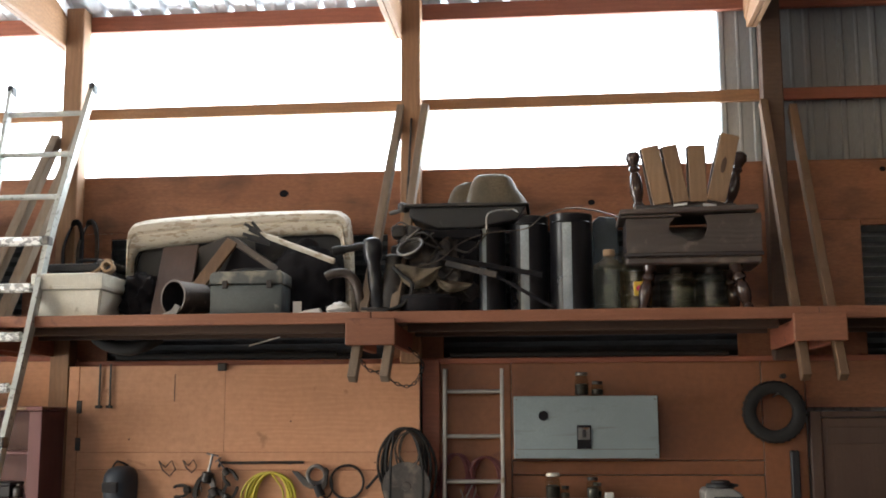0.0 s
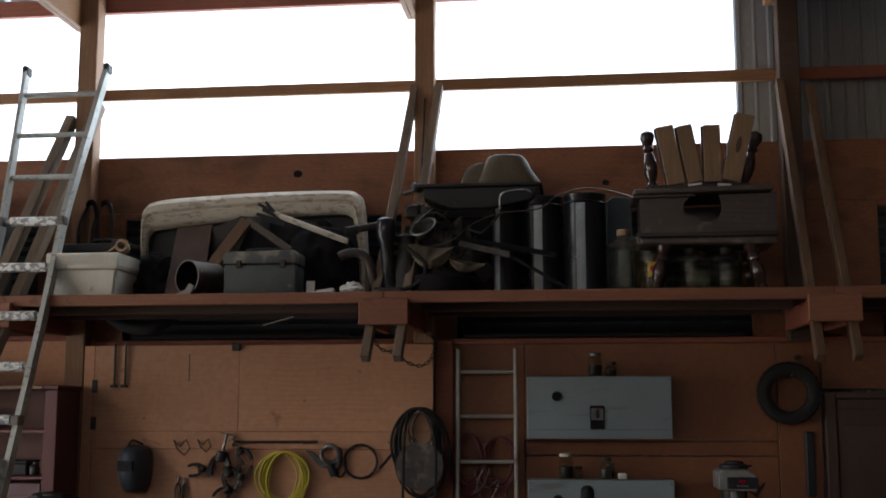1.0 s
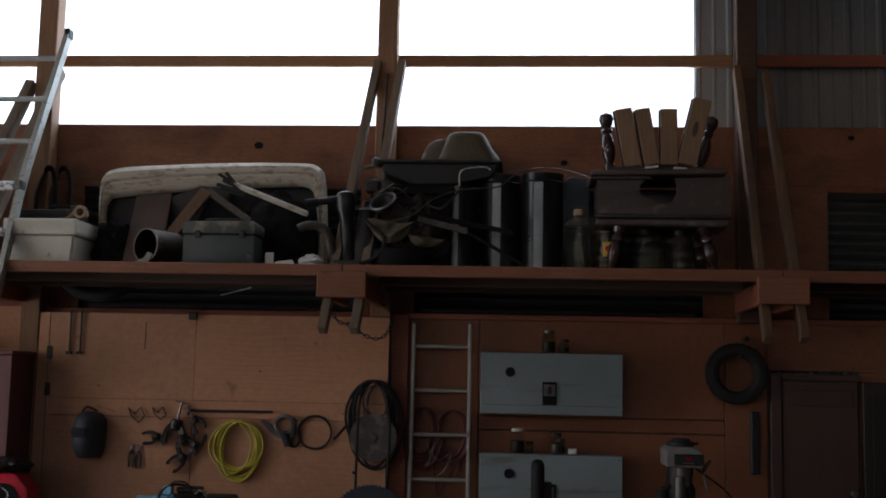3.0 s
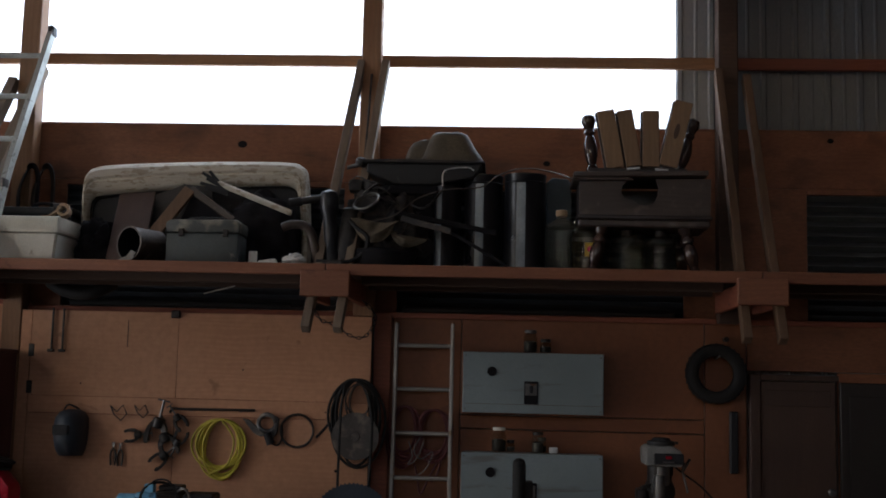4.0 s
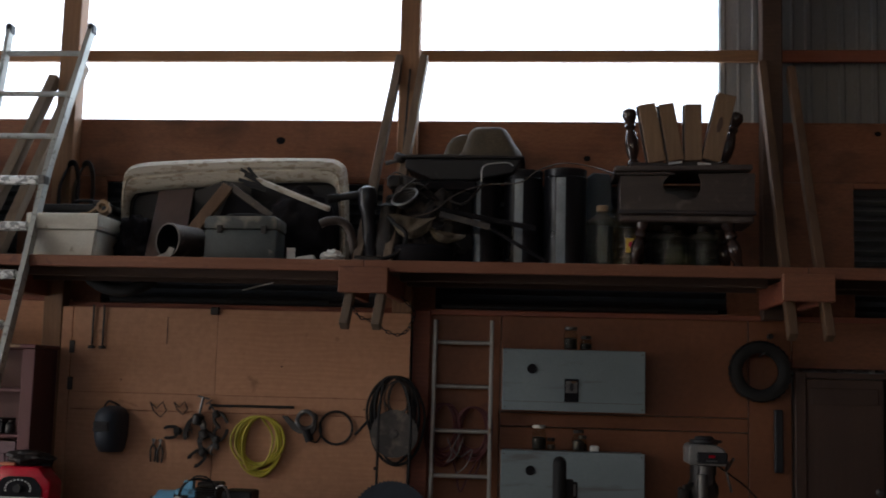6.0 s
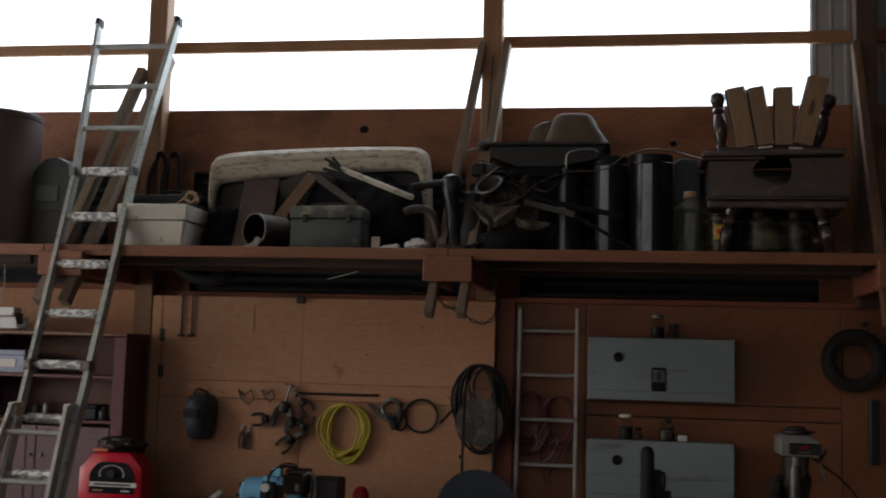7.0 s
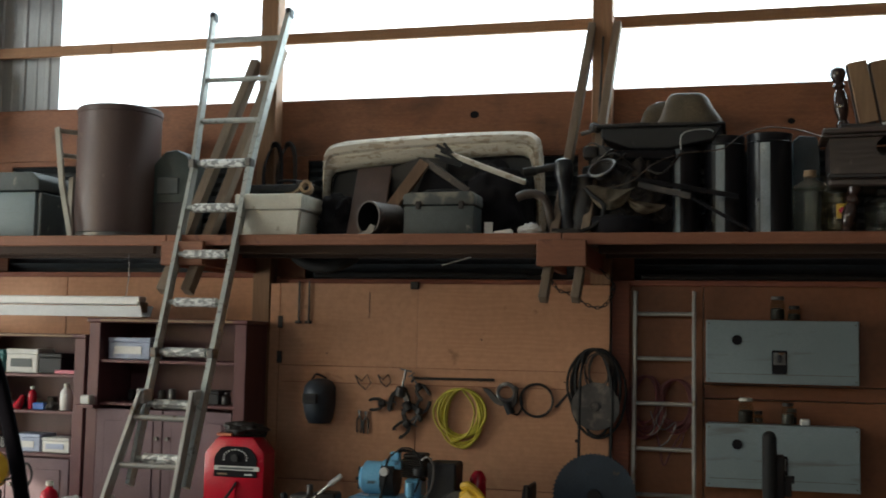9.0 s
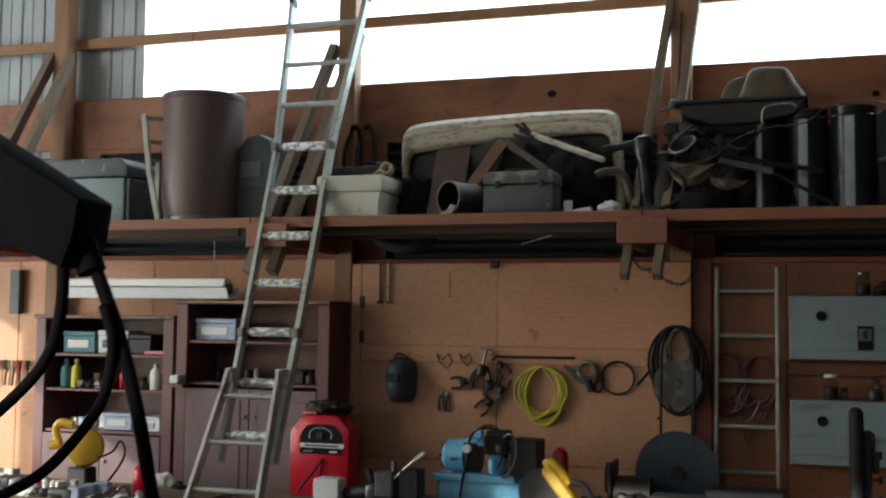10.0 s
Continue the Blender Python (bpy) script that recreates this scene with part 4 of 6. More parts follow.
def clamp(x, z, turn, size, label):
    """A cast puller: a hub, two jaws and a screw."""
    c = thing("gear_puller", (x, -0.16, z), label, "gear puller", "clamps and pullers on nails")
    m = Matrix.Translation((x, -0.17, z)) @ Matrix.Rotation(radians(turn), 4, "Y") @ Matrix.Scale(size, 4)
    part("hub", turned([(0.028, -0.04), (0.044, -0.03), (0.044, 0.03), (0.028, 0.04)], n=12, m=m), IRON, c, smooth=True)
    bm = tube([m @ Vector((0, 0, -0.02)), m @ Vector((0, 0, 0.17))], 0.010 * size, 8)
    part("screw", bm, STEEL, c)
    for s in (-1, 1):
        pts = [m @ Vector(p) for p in ((0, 0, 0), (s * 0.035, 0, -0.005), (s * 0.06, 0, -0.05), (s * 0.062, 0, -0.13), (s * 0.045, 0, -0.15))]
        part("jaw", ribbon(curve(pts, 3), 0.04 * size, 0.03 * size, (0, 1, 0.2)), STEEL if s > 0 and size > 0.9 else IRON, c)
    part("crossbar", tube([m @ Vector((-0.045, 0, 0.165)), m @ Vector((0.045, 0, 0.165))], 0.007 * size, 6), STEEL, c)
    return c


for x, z, turn, size in ((-1.47, 1.60, 12, 0.95), (-1.34, 1.64, -35, 0.6), (-1.61, 1.515, 82, 0.6), (-1.42, 1.50, -25, 0.85), (-1.33, 1.465, 205, 0.62), (-1.42, 1.375, 48, 0.68)):
    clamp(x, z, turn, size, "rusty steel gear puller hung on a nail")


def pliers(x, z):
    p = thing("pliers", (x, -0.15, z), "small dark pliers hung on the plywood wall", "pliers", "small pliers")
    for s in (-1, 1):
        part("handle", tube(curve([(x, -0.15, z + 0.07), (x + s * 0.018, -0.15, z + 0.03), (x + s * 0.014, -0.15, z - 0.05)]), 0.007, 6), IRON, p)
        part("jaw", tube(curve([(x, -0.15, z + 0.07), (x - s * 0.008, -0.15, z + 0.11)]), 0.006, 6), STEEL, p)


pliers(-1.785, 1.35)
pliers(-1.735, 1.345)
lamp = thing("clamp_lamp", (-0.74, -0.16, 1.6), "grey clamp-on work lamp hung on a nail", "work lamp")
part("clamp_ring", tube([(-0.709 + 0.06 * math.sin(2 * math.pi * k / 24), -0.165 - 0.012 * math.sin(4 * math.pi * k / 24), 1.62 + 0.058 * math.cos(2 * math.pi * k / 24)) for k in range(24)], 0.015, 8, True), STEEL, lamp, smooth=True)
part("plate", slab([(-0.885, 1.645), (-0.84, 1.64), (-0.775, 1.585), (-0.73, 1.56), (-0.715, 1.53), (-0.75, 1.522), (-0.80, 1.545)], -0.165, -0.138, 0.005), DISC, lamp, "grey plastic plate")
part("socket", rod((-0.705, -0.17, 1.55), (-0.675, -0.165, 1.475), 0.03, n=12), BLACK, lamp, smooth=True)
part("clamp_jaw", slab([(-0.67, 1.5), (-0.635, 1.55), (-0.625, 1.65), (-0.65, 1.67), (-0.655, 1.58), (-0.69, 1.53)], -0.18, -0.15, 0.004), IRON, lamp)
part("cord", tube(curve([(-0.68, -0.16, 1.48), (-0.63, -0.155, 1.47), (-0.6, -0.155, 1.53), (-0.61, -0.155, 1.61)]), 0.006, 6), RUBBER, lamp)
hoop = whole("steel_hoop", tube([(-0.501 + 0.114 * math.sin(2 * math.pi * k / 28), -0.15, 1.57 + 0.112 * math.cos(2 * math.pi * k / 28)) for k in range(28)], 0.0085, 8, True), IRON, "thin dark steel hoop hung on a nail", "hoop")
for x in (-2.272, -2.195):
    w = thing("hanging_hook", (x, -0.15, 2.08), "long rusty red hook rod hung under the ledger", "hook", "hanging hooks")
    part("shaft", rod((x, -0.15, 2.09), (x, -0.15, 2.385), 0.008, n=8), IRON, w)
    part("foot", box(x - 0.025, x + 0.02, -0.165, -0.137, 2.075, 2.095, 0.004), IRON, w)
for z in (2.085, 1.826):
    whole("hinge", box(-2.44, -2.40, -0.142, -0.136, z - 0.045, z + 0.045, 0.003), IRON, "small dark steel hinge on the plywood panel", "hinge", "panel hinges")

# ---- things on the shelf ----
TOP = 2.649


def lump(centre, size, material_, name, label, category, seed=0, rough=0.3, freq=2.2, group=""):
    """A soft, crumpled heap with an uneven outline, flat underneath."""
    bm = bmesh.new()
    bmesh.ops.create_icosphere(bm, subdivisions=5, radius=1)
    off = Vector((seed * 3.7, seed * 1.3, seed * 2.1))
    for v in bm.verts:
        d = 1 + rough * noise.fractal(v.co * freq * 0.8 + off, 1.0, 2.1, 3)
        v.co = Vector((v.co.x * d * size[0], v.co.y * d * size[1], v.co.z * d * size[2])) + Vector(centre)
        v.co.z = max(v.co.z, centre[2] - size[2] * 0.62)
    ob = whole(name, bm, material_, label, category, group)
    ob.data.polygons.foreach_set("use_smooth", [True] * len(ob.data.polygons))
    return ob


def sack(xs, tops, low, y, name, label, category, seed):
    """Soft cloth hanging in a bowl between two high points, with folds."""
    bm = bmesh.new()
    rows = []
    for i in range(25):
        u = i / 24
        top = tops[0] + (tops[1] - tops[0]) * u - 0.02 * math.sin(math.pi * u)
        bottom = top - (top - low) * math.sin(math.pi * u) ** 0.55 - 0.012
        row = []
        for j in range(16):
            v = j / 15
            fold = 0.012 * math.sin(9 * u + 5 * v + seed) + 0.02 * noise.noise(Vector((u * 5, v * 4, seed)))
            row.append(bm.verts.new((xs[0] + (xs[1] - xs[0]) * u + 0.02 * math.sin(4 * v + seed), y - 0.055 * math.sin(math.pi * u) * math.sin(math.pi * v * 0.92) + fold, top + (bottom - top) * v)))
        rows.append(row)
    for a, b in zip(rows, rows[1:]):
        for j in range(15):
            bm.faces.new((a[j], a[j + 1], b[j + 1], b[j]))
    bmesh.ops.solidify(bm, geom=bm.faces[:], thickness=0.012)
    return whole(name, bm, CLOTH, label, category, smooth=True)


def white_bin():
    b = thing("storage_bin", (-2.23, -0.68, TOP), "cream white plastic storage bin with a ribbed lid", "storage bin")
    bm = bmesh.new()
    lo = [bm.verts.new(p) for p in ((-2.43, -0.86, TOP), (-2.01, -0.86, TOP), (-2.01, -0.53, TOP), (-2.43, -0.53, TOP))]
    hi = [bm.verts.new(p) for p in ((-2.45, -0.885, 2.825), (-1.985, -0.885, 2.825), (-1.985, -0.505, 2.825), (-2.45, -0.505, 2.825))]
    for k in range(4):
        bm.faces.new((lo[k], lo[(k + 1) % 4], hi[(k + 1) % 4], hi[k]))
    bm.faces.new(lo)
    bm.faces.new(hi)
    bmesh.ops.bevel(bm, geom=bm.edges[:], offset=0.012, segments=2, affect="EDGES")
    part("body", bm, WHITE, b, smooth=True)
    lid = part("lid", box(-2.462, -1.972, -0.9, -0.49, 2.828, 2.935, 0.012, seg=2), WHITE, b, smooth=True)
    bm = bmesh.new()
    for k in range(38):
        x = -2.45 + k * 0.0125
        box(x, x + 0.006, -0.904, -0.8985, 2.85, 2.925, 0, bm)
    for k in range(30):
        y = -0.885 + k * 0.0125
        box(-1.9735, -1.968, y, y + 0.006, 2.85, 2.925, 0, bm)
    part("ribs", bm, WHITE, lid)
    return b


white_bin()
roll = thing("tape_roll", (-2.02, -0.75, 2.936), "beige roll of webbing and its loose end on the bin", "webbing roll")
part("core", turned([(0.042, -0.035), (0.042, 0.035), (0.026, 0.035), (0.026, -0.035), (0.042, -0.035)], n=20, m=Matrix.Translation((-1.99, -0.78, 2.985)) @ Matrix.Rotation(radians(35), 4, "Y") @ Matrix.Rotation(radians(80), 4, "X"), hollow=True), CARD, roll, smooth=True)
part("strip", ribbon(curve([(-2.13, -0.8, 2.945), (-2.08, -0.79, 2.95), (-2.03, -0.79, 2.985), (-2.0, -0.78, 3.032), (-1.96, -0.77, 3.02)]), 0.05, 0.01, (0, 1, 0)), CARD, roll)
part("dark_clip", box(-2.07, -2.01, -0.78, -0.7, 3.0, 3.04, 0.008, None, None), BLACK, roll)

case = thing("black_case", (-2.3, -0.33, TOP), "dusty black plastic tool case behind the white bin", "tool case")
part("body", box(-2.56, -2.06, -0.47, -0.16, TOP, 3.0, 0.02, seg=2), BLACK, case, smooth=True)
part("lid", box(-2.565, -2.055, -0.475, -0.155, 3.003, 3.06, 0.018, seg=2), BLACK, case, smooth=True)
part("handle", tube(curve([(-2.4, -0.32, 3.06), (-2.38, -0.32, 3.10), (-2.24, -0.32, 3.10), (-2.22, -0.32, 3.06)]), 0.012, 8), BLACK, case, smooth=True)
for x in (-2.52, -2.41):
    f = thing("fender_strap", (x, -0.3, 3.06), "curved dark metal strap leaning over the black case", "metal strap", "curved straps")
    pts = curve([(x - 0.03, -0.22, 3.06), (x - 0.04, -0.2, 3.22), (x + 0.0, -0.18, 3.36), (x + 0.06, -0.2, 3.38), (x + 0.11, -0.24, 3.28), (x + 0.12, -0.26, 3.06)], 5)
    part("band", ribbon(pts, 0.10, 0.008, (0.7, -1, 0)), MATTE if x < -2.45 else IRON, f, smooth=True)

# old vehicle hatch: white peeling frame round a dark pane
hatch = thing("truck_hatch", (-1.24, -0.3, TOP), "weathered white truck hatch frame with peeling paint", "truck hatch")
out = [(p.x, p.z) for p in curve([(-2.02, 0, TOP), (-2.035, 0, 2.95), (-2.04, 0, 3.24), (-2.015, 0, 3.335), (-1.91, 0, 3.383), (-1.5, 0, 3.41), (-1.05, 0, 3.425), (-0.62, 0, 3.425), (-0.51, 0, 3.40), (-0.465, 0, 3.32), (-0.44, 0, 3.0), (-0.43, 0, TOP)], 4)]
inn = [(p.x, p.z) for p in curve([(-1.975, 0, TOP), (-1.985, 0, 2.95), (-1.985, 0, 3.08), (-1.965, 0, 3.135), (-1.9, 0, 3.165), (-1.5, 0, 3.205), (-1.05, 0, 3.235), (-0.66, 0, 3.25), (-0.56, 0, 3.235), (-0.525, 0, 3.18), (-0.495, 0, 2.98), (-0.485, 0, TOP)], 4)]
bm = bmesh.new()
lines = []
for f, y in ((0.0, -0.24), (0.0, -0.30), (0.06, -0.345), (0.2, -0.375), (0.42, -0.38), (0.5, -0.366), (0.58, -0.38), (0.82, -0.37), (0.95, -0.345), (1.0, -0.31), (1.0, -0.24)):
    lines.append([bm.verts.new((a[0] + (b[0] - a[0]) * f, y, a[1] + (b[1] - a[1]) * f)) for a, b in zip(out, inn)])
for a, b in zip(lines, lines[1:]):
    for k in range(len(a) - 1):
        bm.faces.new((a[k], a[k + 1], b[k + 1], b[k]))
part("frame", bm, PEELING, hatch, smooth=True)
part("pane", slab(inn, -0.285, -0.275), BLACK, hatch, "dark dusty pane")
part("gasket", tube([(x, -0.315, z) for x, z in inn], 0.009, 6), RUBBER, hatch)

whole("leaning_board", beam((-1.585, -0.74, 2.652), (-1.63, -0.39, 3.175), 0.25, 0.022, 0.004, up=(0, -1, 0.3)), DARKDOOR, "dark brown board leaning on the hatch", "board")
flue = thing("flue_pipe", (-1.5, -0.7, TOP), "short dented galvanised flue pipe lying on the shelf", "flue pipe")
m = Matrix.Translation((-1.505, -0.9, 2.765)) @ Vector((0.17, 0.3, 0.0)).to_track_quat("Z", "Y").to_matrix().to_4x4()
part("shell", turned([(0.108, 0.0), (0.114, 0.0), (0.114, 0.02), (0.11, 0.03), (0.11, 0.24), (0.104, 0.24), (0.104, 0.0), (0.108, 0.0)], n=28, m=m, hollow=True), RUSTY, flue, smooth=True)
part("lining", turned([(0.1025, 0.002), (0.1025, 0.235)], n=28, m=m, hollow=True), MATTE, flue, "matte black inside", smooth=True)
part("torn_flap", slab([(-1.56, 2.655), (-1.47, 2.652), (-1.44, 2.705), (-1.475, 2.72), (-1.50, 2.68)], -0.94, -0.935), STEEL, flue, "bent bright flap")
part("end_plate", turned([(0.0001, 0.2), (0.1, 0.2), (0.1, 0.204), (0.0001, 0.204)], n=24, m=m), IRON, flue)

frame_ = thing("wooden_frame", (-1.3, -0.55, TOP), "broken brown wooden frame propped in the pile", "wooden frame")
part("stile", beam((-1.575, -0.66, 2.655), (-1.235, -0.5, 3.19), 0.085, 0.03, 0.004, up=(0, -1, 0.3)), BRACE_BROWN, frame_)
part("stile", beam((-1.225, -0.5, 3.19), (-0.92, -0.52, 2.98), 0.03, 0.05, 0.004), DARKWOOD, frame_)
part("panel", slab([(-1.22, 3.15), (-0.98, 2.99), (-1.0, 2.72), (-1.40, 2.72)], -0.5, -0.49), MATTE, frame_, "dark panel")
whole("brown_sheet", slab([(-1.52, 3.15), (-1.30, 3.24), (-1.10, 3.22), (-1.10, 2.655), (-1.52, 2.655)], -0.42, -0.41, 0.002), BLACKPAINT, "blackish brown sheet standing in the pile", "sheet")

tb = thing("toolbox", (-1.03, -0.72, TOP), "grey-green plastic toolbox with a dusty lid", "toolbox")
part("body", box(-1.272, -0.80, -0.87, -0.62, TOP, 2.845, 0.014, seg=2), TOOLGREY, tb, smooth=True)
part("lid", slab([(-1.277, 2.85), (-0.795, 2.85), (-0.797, 2.915), (-0.815, 2.935), (-1.25, 2.93), (-1.275, 2.91)], -0.875, -0.615, 0.008), DUSTY_LID, tb, "dust-covered lid", smooth=True)
part("handle", tube(curve([(-1.16, -0.745, 2.94), (-1.14, -0.75, 2.955), (-0.95, -0.75, 2.957), (-0.93, -0.745, 2.94)]), 0.009, 8), BLACK, tb, smooth=True)
for x in (-1.19, -0.9):
    part("latch", box(x, x + 0.035, -0.885, -0.87, 2.82, 2.872, 0.004), IRON, tb)

strip = thing("trim_strip", (-0.78, -0.5, 3.1), "long whitish bumper trim strip with a torn end", "trim strip")
part("strip", beam((-1.03, -0.58, 3.225), (-0.51, -0.62, 3.02), 0.026, 0.036, 0.006, up=(0, -0.5, 1)), PEELING, strip)
for k, (x, z) in enumerate(((-1.13, 3.29), (-1.10, 3.25), (-1.14, 3.22), (-1.08, 3.30), (-1.11, 3.19))):
    part("torn_shred", beam((x, -0.6, z), (-0.96, -0.58, 3.19 - 0.01 * k), 0.012, 0.022, 0.0), BLACK, strip)
lump((-0.79, -0.42, 2.86), (0.28, 0.15, 0.32), MATTE, "black_tarp", "crumpled black tarpaulin heap behind the toolbox", "tarpaulin", 3, 0.3)
lump((-1.82, -0.52, 2.76), (0.15, 0.14, 0.2), MATTE, "black_bag", "crumpled black bag between bin and pipe", "bag", 5, 0.4)
lump((-1.35, -0.36, 2.82), (0.2, 0.06, 0.3), MATTE, "black_cloth", "black cloth hanging in the pile", "cloth", 6, 0.4)
whole("white_card", box(-0.745, -0.69, -0.80, -0.79, TOP, 2.74, 0.002), PAPER, "small white card standing beside the toolbox", "card", "white scraps")
whole("white_card", slab([(-0.70, TOP), (-0.545, TOP), (-0.56, 2.69), (-0.66, 2.675)], -0.86, -0.80, 0.004), PAPER, "folded white scrap lying on the shelf", "card", "white scraps")
lump((-0.43, -0.88, 2.675), (0.07, 0.045, 0.04), PAPER, "crumpled_paper", "crumpled dusty white paper by the jack", "paper", 2, 0.4)

# ---- jack, bent pipes and the tangle round the middle post ----
jack = thing("hand_jack", (-0.22, -0.78, TOP), "black cast-iron jack standing by the post", "jack")
part("foot", box(-0.30, -0.12, -0.87, -0.70, TOP, 2.69, 0.01), IRON, jack)
part("barrel", turned([(0.055, 0), (0.055, 0.05), (0.044, 0.07), (0.044, 0.30), (0.058, 0.33), (0.066, 0.41), (0.055, 0.45), (0.03, 0.465)], n=20, m=Matrix.Translation((-0.205, -0.78, 2.685)) @ Matrix.Rotation(radians(-4), 4, "Y")), ENAMEL, jack, smooth=True)
part("bell_casting", turned([(0.115, 0.0), (0.112, 0.05), (0.095, 0.16), (0.06, 0.28), (0.05, 0.36), (0.058, 0.38), (0.03, 0.40)], (-0.105, -0.72, TOP), 22), GRIMY, jack, "dusty flared iron casting", smooth=True)
part("side_arm", rod((-0.46, -0.82, 3.06), (-0.26, -0.79, 3.10), 0.024, n=12), IRON, jack, smooth=True)
part("arm_grip", rod((-0.485, -0.824, 3.055), (-0.41, -0.81, 3.07), 0.03, n=12), RUBBER, jack, smooth=True)
part("crank", tube(curve([(-0.52, -0.85, 2.89), (-0.47, -0.85, 2.91), (-0.39, -0.84, 2.91), (-0.335, -0.83, 2.86), (-0.31, -0.82, 2.77), (-0.29, -0.8, 2.66)], 6), 0.03, 10), RUSTY, jack, smooth=True)

whole("bent_hose", tube(curve([(-0.09, -0.8, 2.95), (-0.04, -0.84, 2.90), (0.03, -0.85, 2.84), (0.02, -0.86, 2.75), (-0.05, -0.86, 2.69), (-0.12, -0.88, 2.665)], 6), 0.014, 8), RUBBER, "bent black rubber hose drooping to the shelf", "hose", smooth=True)
lamp2 = thing("headlamp", (0.0, -0.72, 3.0), "round dusty headlamp ring in the scrap pile", "headlamp")
m = Matrix.Translation((0.016, -0.80, 3.073)) @ Matrix.Rotation(radians(-24), 4, "Y") @ Matrix.Rotation(radians(40), 4, "X")
part("rim", turned([(0.080, 0.0), (0.092, 0.003), (0.094, 0.012), (0.088, 0.018), (0.080, 0.016), (0.080, 0.0)], n=24, m=m, hollow=True), STEEL, lamp2, smooth=True)
part("bowl", turned([(0.079, 0.0), (0.065, -0.04), (0.02, -0.07)], n=20, m=m, hollow=True), GRIMY, lamp2, smooth=True)
sack((-0.065, 0.21), (2.975, 2.955), 2.82, -0.79, "canvas_bag", "dusty tan canvas bag drooping from the scrap", "bag", 8)
sack((0.15, 0.39), (2.93, 2.85), 2.80, -0.76, "leather_pouch", "crumpled tan leather pouch slumped on the scrap", "pouch", 11)
carb = thing("carburettor", (0.02, -0.66, 3.1), "greasy dark carburettor with a linkage on the scrap", "carburettor")
part("body", turned([(0.05, 0.0), (0.07, 0.02), (0.07, 0.06), (0.05, 0.075), (0.055, 0.1), (0.06, 0.13), (0.045, 0.14)], n=18, m=Matrix.Translation((-0.01, -0.66, 3.1)) @ Matrix.Rotation(radians(14), 4, "Y")), GRIMY, carb, smooth=True)
part("float_bowl", box(-0.12, -0.03, -0.72, -0.6, 3.16, 3.24, 0.015, seg=2), GRIMY, carb, smooth=True)
part("linkage", tube(curve([(-0.12, -0.72, 3.2), (-0.06, -0.75, 3.25), (0.02, -0.75, 3.21), (0.09, -0.74, 3.14), (0.16, -0.75, 3.18)], 5), 0.005, 6), IRON, carb, smooth=True)
part("throttle_arm", beam((-0.02, -0.74, 3.14), (0.07, -0.745, 3.21), 0.022, 0.006, 0.0), STEEL, carb)
lump((0.13, -0.55, 2.84), (0.27, 0.16, 0.31), GRIMY, "engine_block", "greasy dark lump of an engine block", "engine block", 14, 0.4, 3.0)
lump((0.02, -0.5, 3.1), (0.15, 0.1, 0.12), GRIMY, "engine_part", "greasy black engine part on the scrap heap", "engine part", 17, 0.4, 2.8)
whole("grease_pan", turned([(0.2, 0), (0.21, 0.1), (0.19, 0.12)], (0.12, -0.70, TOP), 24), MATTE, "low dark round grease pan under the scrap", "pan", smooth=True)
rnd = random.Random(21)
for k in range(6):
    x, z = rnd.uniform(-0.1, 0.35), rnd.uniform(2.8, 3.25)
    a = rnd.uniform(-0.5, 0.5)
    whole("scrap_rod", tube(curve([(x, -0.7, z), (x + 0.1, -0.76, z + 0.06 * a), (x + 0.22, -0.7, z - 0.25 * a)]), rnd.uniform(0.005, 0.011), 7), IRON, "rusty bent rod sticking out of the scrap heap", "rod", "scrap rods", smooth=True)
whole("iron_bar", beam((0.19, -0.74, 3.02), (0.86, -0.80, 2.885), 0.016, 0.034, 0.005), MATTE, "long flat dusty iron bar lying over the stovepipes", "bar", "iron bars")
whole("iron_bar", beam((0.24, -0.78, 2.975), (0.57, -0.84, 2.885), 0.016, 0.04, 0.005), GRIMY, "short flat dusty iron bar on the scrap", "bar", "iron bars")
whole("iron_bar", rod((0.50, -0.74, 2.93), (0.93, -0.84, 2.67), 0.012, n=10), MATTE, "round dark iron bar propped on the shelf", "bar", "iron bars", smooth=True)
whole("fence_wire", tube(curve([(-0.02, -0.79, 2.94), (0.19, -0.81, 2.985), (0.34, -0.8, 3.10), (0.52, -0.78, 3.165), (0.75, -0.76, 3.19), (0.86, -0.74, 3.27), (1.02, -0.72, 3.325), (1.2, -0.7, 3.31), (1.34, -0.88, 3.23)], 6), 0.0042, 6), RUSTY, "springy loose rusty wire over the pile", "wire")
whole("wire_hook", tube(curve([(0.50, -0.72, 3.2), (0.50, -0.72, 3.28), (0.54, -0.72, 3.315), (0.66, -0.7, 3.33), (0.70, -0.7, 3.31)], 4), 0.0048, 6), ALU, "bent steel wire hook on a stovepipe", "wire hook")

crate = thing("black_crate", (0.2, -0.42, TOP), "black plastic crate behind the scrap", "crate")
part("body", box(-0.02, 0.44, -0.6, -0.2, TOP, 3.155, 0.015), MATTE, crate)
part("rim", box(-0.04, 0.46, -0.62, -0.18, 3.158, 3.222, 0.01), MATTE, crate)
tank = thing("oil_pan", (0.37, -0.43, 3.224), "upturned dusty sheet-metal oil pan on the crate", "oil pan")
part("skirt", slab([(-0.015, 3.372), (-0.02, 3.312), (0.17, 3.226), (0.42, 3.226), (0.70, 3.282), (0.757, 3.372)], -0.61, -0.25, 0.012), BLACK, tank, "black greasy skirt")
part("flange", slab([(-0.045, 3.374), (0.772, 3.374), (0.772, 3.388), (0.30, 3.396), (-0.045, 3.392)], -0.632, -0.232, 0.004), GRIMY, tank, "bent dusty flange")


